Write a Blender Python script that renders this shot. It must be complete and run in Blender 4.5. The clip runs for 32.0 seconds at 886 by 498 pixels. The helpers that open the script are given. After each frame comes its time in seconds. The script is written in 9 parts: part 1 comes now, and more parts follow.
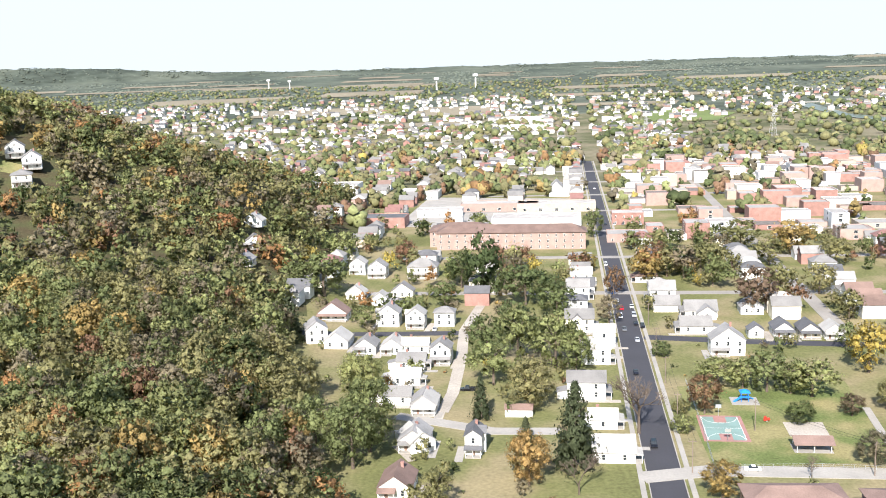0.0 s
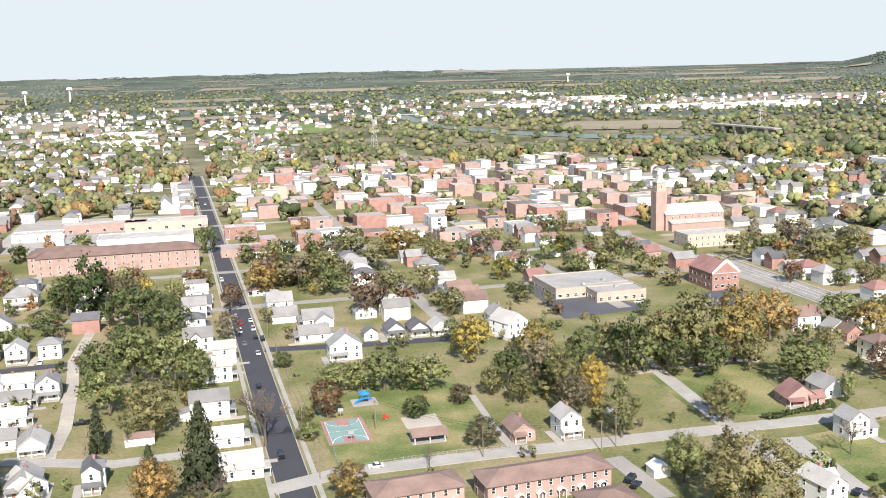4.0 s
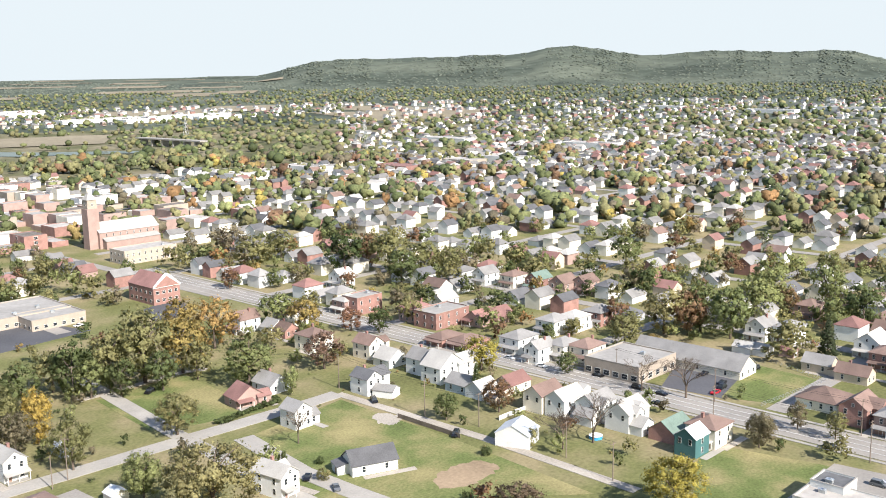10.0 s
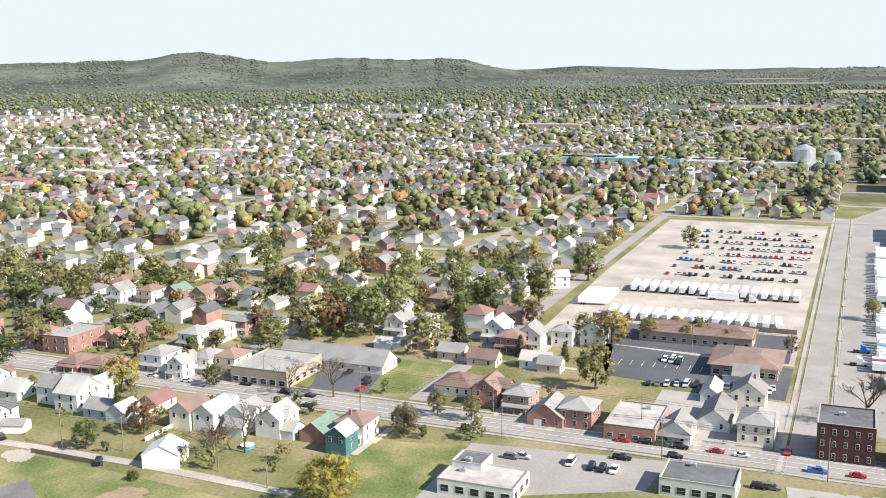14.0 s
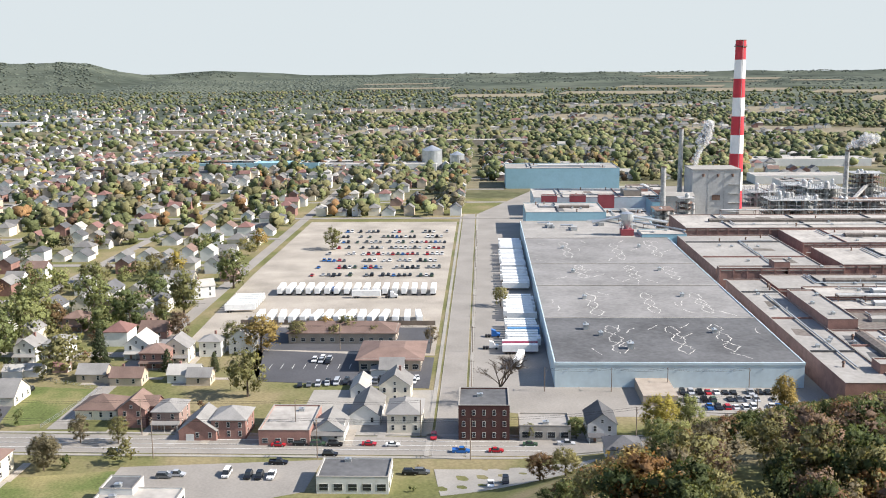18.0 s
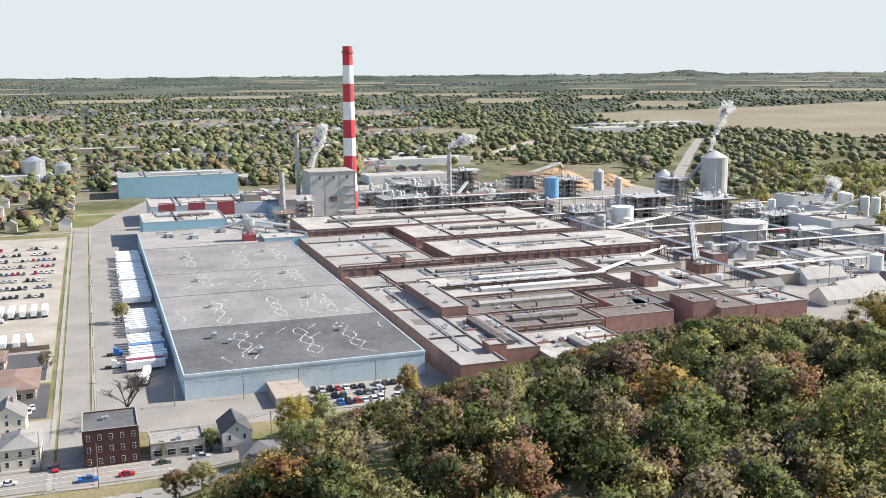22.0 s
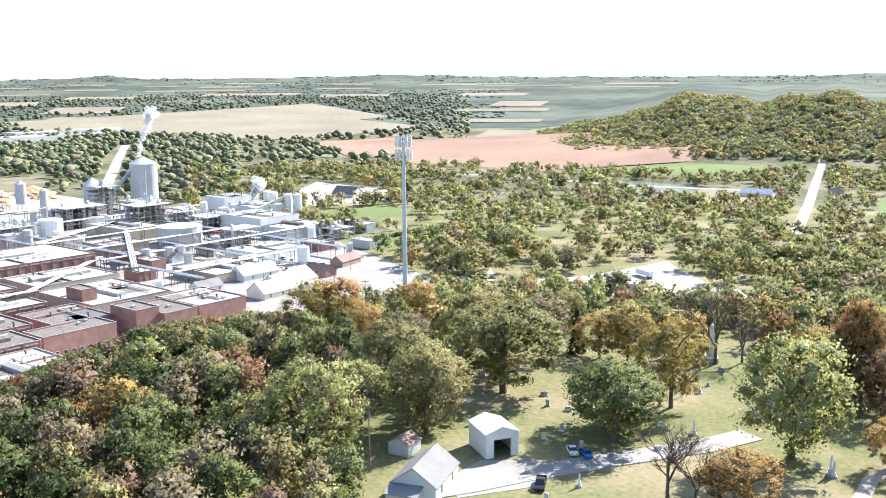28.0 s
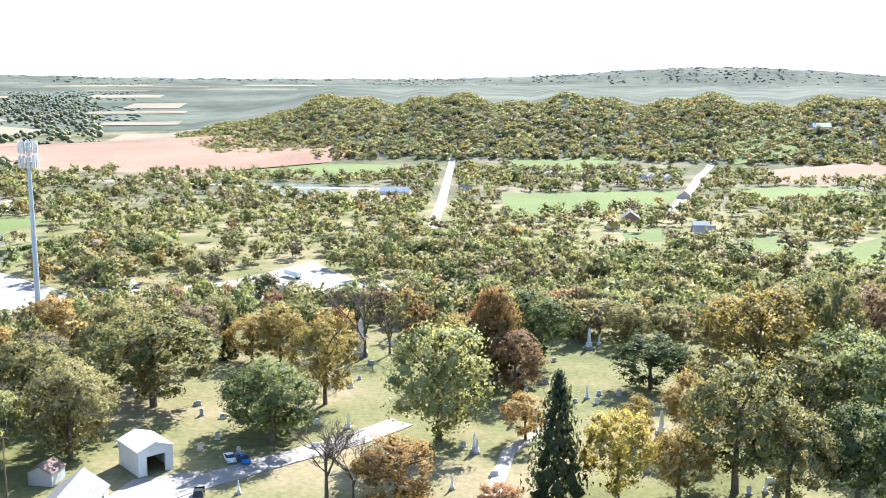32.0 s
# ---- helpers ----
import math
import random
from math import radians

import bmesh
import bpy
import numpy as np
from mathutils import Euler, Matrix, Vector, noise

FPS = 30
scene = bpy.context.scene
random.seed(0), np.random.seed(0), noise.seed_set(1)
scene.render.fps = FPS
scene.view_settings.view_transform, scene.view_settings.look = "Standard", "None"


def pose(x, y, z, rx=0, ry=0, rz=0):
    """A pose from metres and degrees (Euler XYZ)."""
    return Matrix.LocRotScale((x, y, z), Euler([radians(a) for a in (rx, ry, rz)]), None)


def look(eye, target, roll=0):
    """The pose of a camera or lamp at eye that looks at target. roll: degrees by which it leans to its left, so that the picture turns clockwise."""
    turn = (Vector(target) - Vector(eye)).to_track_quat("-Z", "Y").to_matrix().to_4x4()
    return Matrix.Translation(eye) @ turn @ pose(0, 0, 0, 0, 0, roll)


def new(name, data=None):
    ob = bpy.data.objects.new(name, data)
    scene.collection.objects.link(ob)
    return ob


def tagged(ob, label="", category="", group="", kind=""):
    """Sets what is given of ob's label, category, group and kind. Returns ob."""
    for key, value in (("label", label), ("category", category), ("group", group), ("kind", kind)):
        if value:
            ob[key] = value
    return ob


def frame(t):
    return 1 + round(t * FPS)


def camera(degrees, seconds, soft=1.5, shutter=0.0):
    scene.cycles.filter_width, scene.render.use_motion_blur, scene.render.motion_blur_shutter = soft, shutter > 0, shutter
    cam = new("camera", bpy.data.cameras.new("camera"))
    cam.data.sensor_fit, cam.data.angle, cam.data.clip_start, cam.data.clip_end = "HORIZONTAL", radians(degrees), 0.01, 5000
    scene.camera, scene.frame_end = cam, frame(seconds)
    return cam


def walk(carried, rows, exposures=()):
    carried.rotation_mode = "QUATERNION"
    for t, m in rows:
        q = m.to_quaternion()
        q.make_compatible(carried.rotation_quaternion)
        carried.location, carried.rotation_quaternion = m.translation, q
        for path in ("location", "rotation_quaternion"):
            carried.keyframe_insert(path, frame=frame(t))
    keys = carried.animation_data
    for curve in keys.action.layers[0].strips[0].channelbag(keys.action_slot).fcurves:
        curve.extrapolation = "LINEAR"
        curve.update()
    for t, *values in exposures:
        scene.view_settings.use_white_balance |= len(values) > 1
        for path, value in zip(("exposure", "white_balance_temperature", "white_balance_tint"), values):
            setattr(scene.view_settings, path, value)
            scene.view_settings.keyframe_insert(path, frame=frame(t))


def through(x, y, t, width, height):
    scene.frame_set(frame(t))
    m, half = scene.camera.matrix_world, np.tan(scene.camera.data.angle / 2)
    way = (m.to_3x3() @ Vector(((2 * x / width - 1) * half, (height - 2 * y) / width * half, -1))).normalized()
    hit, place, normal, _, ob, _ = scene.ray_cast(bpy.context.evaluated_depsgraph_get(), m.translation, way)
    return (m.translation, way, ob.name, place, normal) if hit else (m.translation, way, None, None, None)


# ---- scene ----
from mathutils import geometry

cam = camera(47.66, 32.0, soft=1.0)
EYE = (0.0, 0.0, 115.0)
PATH = [
    (0.0, 79.49, 1.88, -0.35),
    (0.5, 79.51, 1.70, -2.66),
    (1.0, 79.54, 1.58, -5.11),
    (1.5, 79.59, 1.56, -7.48),
    (2.0, 79.63, 1.53, -9.99),
    (2.5, 79.65, 1.45, -12.34),
    (3.0, 79.68, 1.41, -15.24),
    (3.5, 79.66, 1.41, -18.66),
    (4.0, 79.63, 1.44, -22.38),
    (4.5, 79.56, 1.46, -26.48),
    (6.5, 79.61, 1.21, -37.30),
    (7.0, 79.63, 1.12, -39.72),
    (7.5, 79.64, 1.08, -42.16),
    (8.0, 79.65, 1.03, -44.56),
    (8.5, 79.66, 0.97, -46.81),
    (9.0, 79.67, 0.96, -49.19),
    (9.5, 79.70, 0.99, -51.62),
    (10.0, 79.73, 0.95, -54.11),
    (10.5, 79.73, 0.87, -56.63),
    (11.0, 79.74, 0.86, -59.19),
    (11.5, 79.75, 0.85, -61.79),
    (12.0, 79.74, 0.87, -64.43),
    (12.5, 79.74, 0.81, -67.05),
    (13.0, 79.75, 0.76, -69.68),
    (13.5, 79.76, 0.76, -72.22),
    (14.0, 79.79, 0.76, -74.75),
    (14.5, 79.80, 0.73, -77.29),
    (16.5, 79.83, 0.71, -87.50),
    (17.0, 79.82, 0.65, -90.02),
    (17.5, 79.83, 0.59, -92.60),
    (18.0, 79.85, 0.55, -95.16),
    (18.5, 79.87, 0.54, -97.79),
    (19.0, 79.89, 0.55, -100.47),
    (19.5, 79.89, 0.55, -103.13),
    (20.0, 79.90, 0.49, -105.81),
    (20.5, 79.91, 0.51, -108.51),
    (21.0, 79.92, 0.47, -111.17),
    (21.5, 79.95, 0.42, -113.96),
    (22.0, 79.95, 0.43, -116.74),
    (22.5, 79.95, 0.46, -119.52),
    (23.0, 79.97, 0.41, -122.22),
    (23.5, 79.99, 0.40, -124.93),
    (24.0, 80.02, 0.34, -127.65),
    (24.5, 80.04, 0.31, -130.35),
    (25.0, 80.05, 0.30, -132.91),
    (25.5, 80.07, 0.27, -135.40),
    (27.5, 80.08, 0.28, -145.88),
    (28.0, 80.07, 0.27, -148.52),
    (28.5, 80.06, 0.24, -151.13),
    (29.0, 80.06, 0.23, -153.75),
    (29.5, 80.05, 0.23, -156.33),
    (30.0, 80.06, 0.17, -158.88),
    (30.5, 80.07, 0.14, -161.39),
    (31.0, 80.08, 0.11, -163.91),
    (31.5, 80.13, -0.07, -166.34),
    (32.0, 80.18, -0.21, -168.68),
]
EXPOSURES = [(0.0, 1.5, 6350, 13), (1.5, 1.4, 6400, 13), (3.0, 1.25, 6450, 13), (5.0, 1.25, 6450, 13), (14.0, 1.34, 6500, 12.5), (17.0, 1.14, 6550, 12.5), (19.0, 1.1, 6550, 12.5), (23.0, 1.25, 6500, 12.5), (25.5, 1.55, 6350, 12.5), (28.0, 1.98, 6050, 12), (32.0, 2.12, 5950, 12)]
walk(cam, [(t, pose(*EYE, rx, ry, rz)) for t, rx, ry, rz in PATH], EXPOSURES)

# ---- sky and sun ----
SUN_AZ, SUN_EL = 194.0, 37.0     # degrees clockwise from +y, degrees up
world = bpy.data.worlds.new("sky")
scene.world = world
world.use_nodes = True
wn = world.node_tree
sky = wn.nodes.new("ShaderNodeTexSky")
sky.sky_type = "NISHITA"
sky.sun_disc = False
sky.sun_elevation = radians(SUN_EL)
sky.sun_rotation = radians(SUN_AZ)
sky.altitude = 0
sky.air_density, sky.dust_density, sky.ozone_density = 0.6, 0.9, 1.5
wn.nodes["Background"].inputs["Strength"].default_value = 0.15
# autumn haze: the sky is pale and even, nowhere brighter than this
haze = wn.nodes.new("ShaderNodeMix")
haze.data_type, haze.blend_type = "RGBA", "DARKEN"
haze.inputs["Factor"].default_value = 1.0
haze.inputs["B"].default_value = (2.2, 2.46, 2.55, 1)
wn.links.new(sky.outputs["Color"], haze.inputs["A"])
wn.links.new(haze.outputs["Result"], wn.nodes["Background"].inputs["Color"])
lamp = bpy.data.lights.new("sun", "SUN")
lamp.energy, lamp.angle, lamp.color = 4.2, radians(0.53), (1.0, 0.955, 0.88)
sun = new("sun", lamp)
sun.matrix_world = look((300 * math.sin(radians(SUN_AZ)), 300 * math.cos(radians(SUN_AZ)), 300 * math.tan(radians(SUN_EL))), (0, 0, 0))

# ---- materials ----
MATS = {}


def material(name, colour, rough=0.8, metal=0.0, spread=0.12, grain=3.0, stain=0.25, bump=0.0, each=0.0, tint=None):
    """A surface with a fine grain, broad stains and, on request, a shade of its own on each object."""
    if name in MATS:
        return MATS[name]
    m = bpy.data.materials.new(name)
    m.use_nodes = True
    nt = m.node_tree
    n, l = nt.nodes, nt.links
    b = n["Principled BSDF"]
    b.inputs["Roughness"].default_value, b.inputs["Metallic"].default_value = rough, metal
    b.inputs["Specular IOR Level"].default_value = 0.08 if rough >= 0.95 else 0.4
    geo = n.new("ShaderNodeNewGeometry")
    fine, broad = n.new("ShaderNodeTexNoise"), n.new("ShaderNodeTexNoise")
    fine.inputs["Scale"].default_value, broad.inputs["Scale"].default_value = grain, stain
    fine.inputs["Detail"].default_value, broad.inputs["Detail"].default_value = 4, 5
    for tex in (fine, broad):
        l.new(geo.outputs["Position"], tex.inputs["Vector"])
    total = n.new("ShaderNodeMath")
    total.operation = "MULTIPLY_ADD"
    total.inputs[1].default_value = 1.4
    l.new(broad.outputs["Fac"], total.inputs[0])
    l.new(fine.outputs["Fac"], total.inputs[2])
    ramp = n.new("ShaderNodeMapRange")
    ramp.inputs["From Min"].default_value, ramp.inputs["From Max"].default_value = 0.75, 1.65
    ramp.inputs["To Min"].default_value, ramp.inputs["To Max"].default_value = 1 - spread * 1.6, 1 + spread * 1.4
    l.new(total.outputs[0], ramp.inputs["Value"])
    val = ramp.outputs["Result"]
    if each:
        info = n.new("ShaderNodeObjectInfo")
        own = n.new("ShaderNodeMapRange")
        own.inputs["To Min"].default_value, own.inputs["To Max"].default_value = 1 - each, 1 + each
        l.new(info.outputs["Random"], own.inputs["Value"])
        mul = n.new("ShaderNodeMath")
        mul.operation = "MULTIPLY"
        l.new(val, mul.inputs[0]), l.new(own.outputs["Result"], mul.inputs[1])
        val = mul.outputs[0]
    mix = n.new("ShaderNodeVectorMath")
    mix.operation = "SCALE"
    if tint:
        two = n.new("ShaderNodeMix")
        two.data_type = "RGBA"
        two.inputs["A"].default_value, two.inputs["B"].default_value = (*colour, 1), (*tint, 1)
        sharp = n.new("ShaderNodeMapRange")
        sharp.inputs["From Min"].default_value, sharp.inputs["From Max"].default_value = 0.42, 0.6
        l.new(broad.outputs["Fac"], sharp.inputs["Value"])
        l.new(sharp.outputs["Result"], two.inputs["Factor"])
        l.new(two.outputs["Result"], mix.inputs[0])
    else:
        mix.inputs[0].default_value = colour
    l.new(val, mix.inputs["Scale"])
    l.new(mix.outputs["Vector"], b.inputs["Base Color"])
    if bump:
        bp = n.new("ShaderNodeBump")
        bp.inputs["Distance"].default_value = bump
        l.new(fine.outputs["Fac"], bp.inputs["Height"])
        l.new(bp.outputs["Normal"], b.inputs["Normal"])
    MATS[name] = m
    return m


def leaf_material(name, colour, tones=False, through=0.42):
    """Leaves: thin, partly see-through; a shade for each leaf and each tree."""
    m = bpy.data.materials.new(name)
    m.use_nodes = True
    nt = m.node_tree
    n, l = nt.nodes, nt.links
    b, out = n["Principled BSDF"], n["Material Output"]
    b.inputs["Roughness"].default_value = 0.7
    b.inputs["Specular IOR Level"].default_value = 0.2
    geo = n.new("ShaderNodeNewGeometry")
    own = n.new("ShaderNodeMapRange")
    own.inputs["To Min"].default_value, own.inputs["To Max"].default_value = 0.82, 1.2
    l.new(geo.outputs["Random Per Island"], own.inputs["Value"])
    # leaves lie in sprays: a mottle of about a metre and a finer one
    spray, fleck = n.new("ShaderNodeTexNoise"), n.new("ShaderNodeTexNoise")
    spray.inputs["Scale"].default_value, fleck.inputs["Scale"].default_value = 0.45, 1.9
    spray.inputs["Detail"].default_value = fleck.inputs["Detail"].default_value = 2
    both = n.new("ShaderNodeMath")
    both.operation = "ADD"
    for k, tex in enumerate((spray, fleck)):
        l.new(geo.outputs["Position"], tex.inputs["Vector"])
        l.new(tex.outputs["Fac"], both.inputs[k])
    mott = n.new("ShaderNodeMapRange")
    mott.inputs["From Min"].default_value, mott.inputs["From Max"].default_value = 0.72, 1.28
    mott.inputs["To Min"].default_value, mott.inputs["To Max"].default_value = 0.66, 1.32
    l.new(both.outputs[0], mott.inputs["Value"])
    grain = n.new("ShaderNodeMath")
    grain.operation = "MULTIPLY"
    l.new(own.outputs["Result"], grain.inputs[0]), l.new(mott.outputs["Result"], grain.inputs[1])
    relief = n.new("ShaderNodeBump")
    relief.inputs["Distance"].default_value, relief.inputs["Strength"].default_value = 0.5, 0.7
    l.new(both.outputs[0], relief.inputs["Height"])
    l.new(relief.outputs["Normal"], b.inputs["Normal"])
    mix = n.new("ShaderNodeVectorMath")
    mix.operation = "SCALE"
    l.new(grain.outputs[0], mix.inputs["Scale"])
    if tones:
        at = n.new("ShaderNodeAttribute")
        at.attribute_name = "tone"
        l.new(at.outputs["Color"], mix.inputs[0])
    else:
        info = n.new("ShaderNodeObjectInfo")
        hue = n.new("ShaderNodeHueSaturation")
        hue.inputs["Color"].default_value = (*colour, 1)
        hr, vr = n.new("ShaderNodeMapRange"), n.new("ShaderNodeMapRange")
        hr.inputs["To Min"].default_value, hr.inputs["To Max"].default_value = 0.488, 0.522
        vr.inputs["To Min"].default_value, vr.inputs["To Max"].default_value = 1.2, 0.8
        l.new(info.outputs["Random"], hr.inputs["Value"]), l.new(info.outputs["Random"], vr.inputs["Value"])
        l.new(hr.outputs["Result"], hue.inputs["Hue"]), l.new(vr.outputs["Result"], hue.inputs["Value"])
        l.new(hue.outputs["Color"], mix.inputs[0])
    l.new(mix.outputs["Vector"], b.inputs["Base Color"])
    if not through:
        return m
    tr, warm = n.new("ShaderNodeBsdfTranslucent"), n.new("ShaderNodeVectorMath")
    warm.operation = "MULTIPLY"
    warm.inputs[1].default_value = (1.4, 1.3, 0.9)
    l.new(mix.outputs["Vector"], warm.inputs[0])
    l.new(warm.outputs["Vector"], tr.inputs["Color"])
    ms = n.new("ShaderNodeMixShader")
    ms.inputs["Fac"].default_value = through
    l.new(b.outputs["BSDF"], ms.inputs[1]), l.new(tr.outputs["BSDF"], ms.inputs[2])
    l.new(ms.outputs["Shader"], out.inputs["Surface"])
    return m


LEAF = {
    "green": (0.170, 0.195, 0.082), "dark": (0.095, 0.120, 0.048), "light": (0.255, 0.275, 0.118), "olive": (0.245, 0.232, 0.108),
    "yellow": (0.400, 0.325, 0.090), "gold": (0.345, 0.255, 0.100), "orange": (0.335, 0.195, 0.088), "rust": (0.240, 0.145, 0.088),
    "brown": (0.215, 0.185, 0.122), "fir": (0.082, 0.099, 0.052), "plum": (0.194, 0.137, 0.099),
}
LEAF_MAT = {k: leaf_material("leaf_" + k, c) for k, c in LEAF.items()}
LEAF_STUFF = leaf_material("leaf_mixed", (0.1, 0.1, 0.05), True)
FAR_STUFF = leaf_material("canopy_mixed", (0.1, 0.1, 0.05), True, 0)
BARK = material("bark", (0.12, 0.095, 0.075), 0.95, spread=0.3, grain=6, bump=0.03)
GRASS = material("grass", (0.158, 0.162, 0.066), 0.95, spread=0.28, grain=0.8, stain=0.03, tint=(0.205, 0.172, 0.098), bump=0.03)
LAWN = material("lawn", (0.135, 0.165, 0.058), 0.95, spread=0.34, grain=1.2, stain=0.05, tint=(0.198, 0.175, 0.084), bump=0.02)
# far woods: distance haze put into the colour as a greyer, bluer green
HAZED_WOOD = material("hazed_woods", (0.078, 0.093, 0.072), 1.0, spread=0.35, grain=0.02, stain=0.003, tint=(0.092, 0.103, 0.078))
HAZED_LEAF = leaf_material("far_canopy", (0.088, 0.102, 0.080), through=0)
ROUGH = material("rough_ground", (0.115, 0.118, 0.062), 1.0, spread=0.3, grain=0.1, stain=0.012, tint=(0.165, 0.145, 0.095))
FORESTFLOOR = material("leaf_litter", (0.085, 0.070, 0.040), 1.0, spread=0.35, grain=1.0, stain=0.08, tint=(0.06, 0.065, 0.03))
BLACKTOP = material("new_asphalt", (0.045, 0.044, 0.050), 0.85, spread=0.10, grain=2.0, stain=0.1)
ASPHALT = material("worn_asphalt", (0.255, 0.235, 0.21), 0.9, spread=0.14, grain=1.2, stain=0.06)
LOTASPHALT = material("lot_asphalt", (0.075, 0.075, 0.082), 0.9, spread=0.2, grain=1.2, stain=0.05)
CONCRETE = material("concrete", (0.30, 0.28, 0.25), 0.9, spread=0.12, grain=1.5, stain=0.12)
GRAVEL = material("gravel", (0.35, 0.315, 0.27), 0.95, spread=0.22, grain=1.5, stain=0.05)
DIRT = material("bare_earth", (0.28, 0.21, 0.14), 0.98, spread=0.2, grain=0.8, stain=0.06)
FIELD = material("stubble_field", (0.27, 0.175, 0.125), 0.98, spread=0.12, grain=0.2, stain=0.01)
HAYFIELD = material("dry_field", (0.225, 0.195, 0.14), 0.98, spread=0.15, grain=0.1, stain=0.006)
GREENFIELD = material("meadow", (0.135, 0.170, 0.065), 0.98, spread=0.15, grain=0.3, stain=0.01)
WATER = material("water", (0.10, 0.115, 0.09), 0.3, spread=0.05)
PAINTLINE = material("road_paint", (0.75, 0.75, 0.72), 0.7, spread=0.15, grain=4)
GLASS = material("window_glass", (0.03, 0.035, 0.04), 0.12, spread=0.3)
TRIM = material("white_trim", (0.70, 0.69, 0.66), 0.6, spread=0.05)
STEEL = material("galvanised_steel", (0.50, 0.52, 0.53), 0.45, 0.7, spread=0.12)
RUST = material("rusty_steel", (0.20, 0.13, 0.10), 0.8, 0.3, spread=0.3)
GREYMETAL = material("grey_cladding", (0.45, 0.45, 0.44), 0.6, spread=0.12, grain=0.6, stain=0.08)
RUBBER = material("tyre_rubber", (0.02, 0.02, 0.02), 0.9)
WOODPOLE = material("weathered_pole", (0.20, 0.16, 0.13), 0.95, spread=0.2)
BRICK = material("red_brick", (0.275, 0.155, 0.130), 0.9, spread=0.2, grain=3, stain=0.3, each=0.12)
DARKBRICK = material("dark_brick", (0.075, 0.033, 0.030), 0.9, spread=0.2, grain=3, stain=0.3)
PINKBRICK = material("pale_brick", (0.32, 0.225, 0.195), 0.9, spread=0.12, grain=3, stain=0.3, each=0.08)
TANBRICK = material("tan_brick", (0.36, 0.305, 0.25), 0.9, spread=0.12, grain=3, stain=0.3, each=0.1)
FLATROOF = material("grey_flat_roof", (0.29, 0.275, 0.255), 0.9, spread=0.16, grain=0.5, stain=0.06)
PALEROOF = material("pale_membrane_roof", (0.37, 0.345, 0.315), 0.85, spread=0.22, grain=0.4, stain=0.07)
DARKROOF = material("dark_membrane_roof", (0.105, 0.105, 0.108), 0.85, spread=0.28, grain=0.5, stain=0.05)
STAINROOF = material("stained_gravel_roof", (0.20, 0.18, 0.16), 0.95, spread=0.4, grain=0.7, stain=0.15, tint=(0.14, 0.12, 0.11))
WALLS = [material("white_siding", (0.62, 0.62, 0.60), 0.65, spread=0.06, grain=2, each=0.05),
         material("cream_siding", (0.68, 0.63, 0.53), 0.65, spread=0.07, grain=2, each=0.08),
         material("grey_siding", (0.50, 0.51, 0.52), 0.7, spread=0.08, grain=2, each=0.15),
         material("tan_siding", (0.48, 0.40, 0.31), 0.7, spread=0.08, grain=2, each=0.1), BRICK, PINKBRICK,
         material("blue_siding", (0.30, 0.36, 0.42), 0.7, spread=0.08, grain=2, each=0.1),
         material("teal_siding", (0.05, 0.13, 0.13), 0.7, spread=0.08, grain=2)]
ROOFS = [material("grey_shingles", (0.215, 0.208, 0.20), 0.9, spread=0.16, grain=2.5, stain=0.2, each=0.25, bump=0.03),
         material("dark_shingles", (0.10, 0.10, 0.105), 0.9, spread=0.2, grain=2.5, stain=0.2, each=0.2, bump=0.03),
         material("brown_shingles", (0.175, 0.118, 0.098), 0.9, spread=0.18, grain=2.5, stain=0.2, each=0.2, bump=0.03),
         material("pale_shingles", (0.35, 0.335, 0.31), 0.85, spread=0.12, grain=2.5, stain=0.2, each=0.12, bump=0.03),
         material("red_roof", (0.225, 0.120, 0.105), 0.8, spread=0.16, grain=2, stain=0.2, each=0.15),
         material("white_metal_roof", (0.62, 0.63, 0.64), 0.45, 0.1, spread=0.08, grain=1),
         material("green_roof", (0.13, 0.18, 0.15), 0.8, spread=0.16, grain=2, each=0.1)]
WHITE_W, CREAM_W, GREY_W, TAN_W, BRICK_W, PINK_W, BLUE_W, TEAL_W = range(8)
GREY_R, DARK_R, BROWN_R, PALE_R, RED_R, WHITE_R, GREEN_R = range(7)

# ---- helpers for building ----
GRID = -7.4      # the town's streets and the works lie square to this angle
GC, GS = math.cos(radians(GRID)), math.sin(radians(GRID))


def town(u, v):
    """From the street grid to the world."""
    return u * GC - v * GS, u * GS + v * GC


def to_grid(x, y):
    return x * GC + y * GS, -x * GS + y * GC


def smooth(a, b, x):
    s = np.clip((x - a) / (b - a), 0, 1)
    return s * s * (3 - 2 * s)


# ranges on the skyline: bearing, half width in degrees, rise in metres at the rim
RANGES = [(-23, 9, 55), (33, 9, -18), (61.3, 2.4, 46), (69.2, 1.8, 16), (56, 3, 12), (50, 3, 6), (74, 2.5, 6), (82.5, 3, 24), (130, 1.5, 14), (146, 5, 12), (184, 9, 60)]


PLAIN, RIM, REACH = 1800.0, 4900.0, 2.4     # from PLAIN outwards the land is drawn in, so that a far horizon fits within RIM


def plain_z(r):
    """The far plain rises so that it meets the eye at the height of flat land that reaches eleven times as far."""
    r = np.maximum(r, PLAIN)
    return 115.0 * (1 - r / (PLAIN * np.exp(REACH * (r - PLAIN) / (RIM - PLAIN))))


def drawn_in(x, y):
    """Where a place far out on flat land comes to lie, and how much smaller it is there."""
    far = math.hypot(x, y)
    if far <= PLAIN:
        return x, y, 1.0
    k = (PLAIN + (RIM - PLAIN) * math.log(far / PLAIN) / REACH) / far
    return x * k, y * k, k


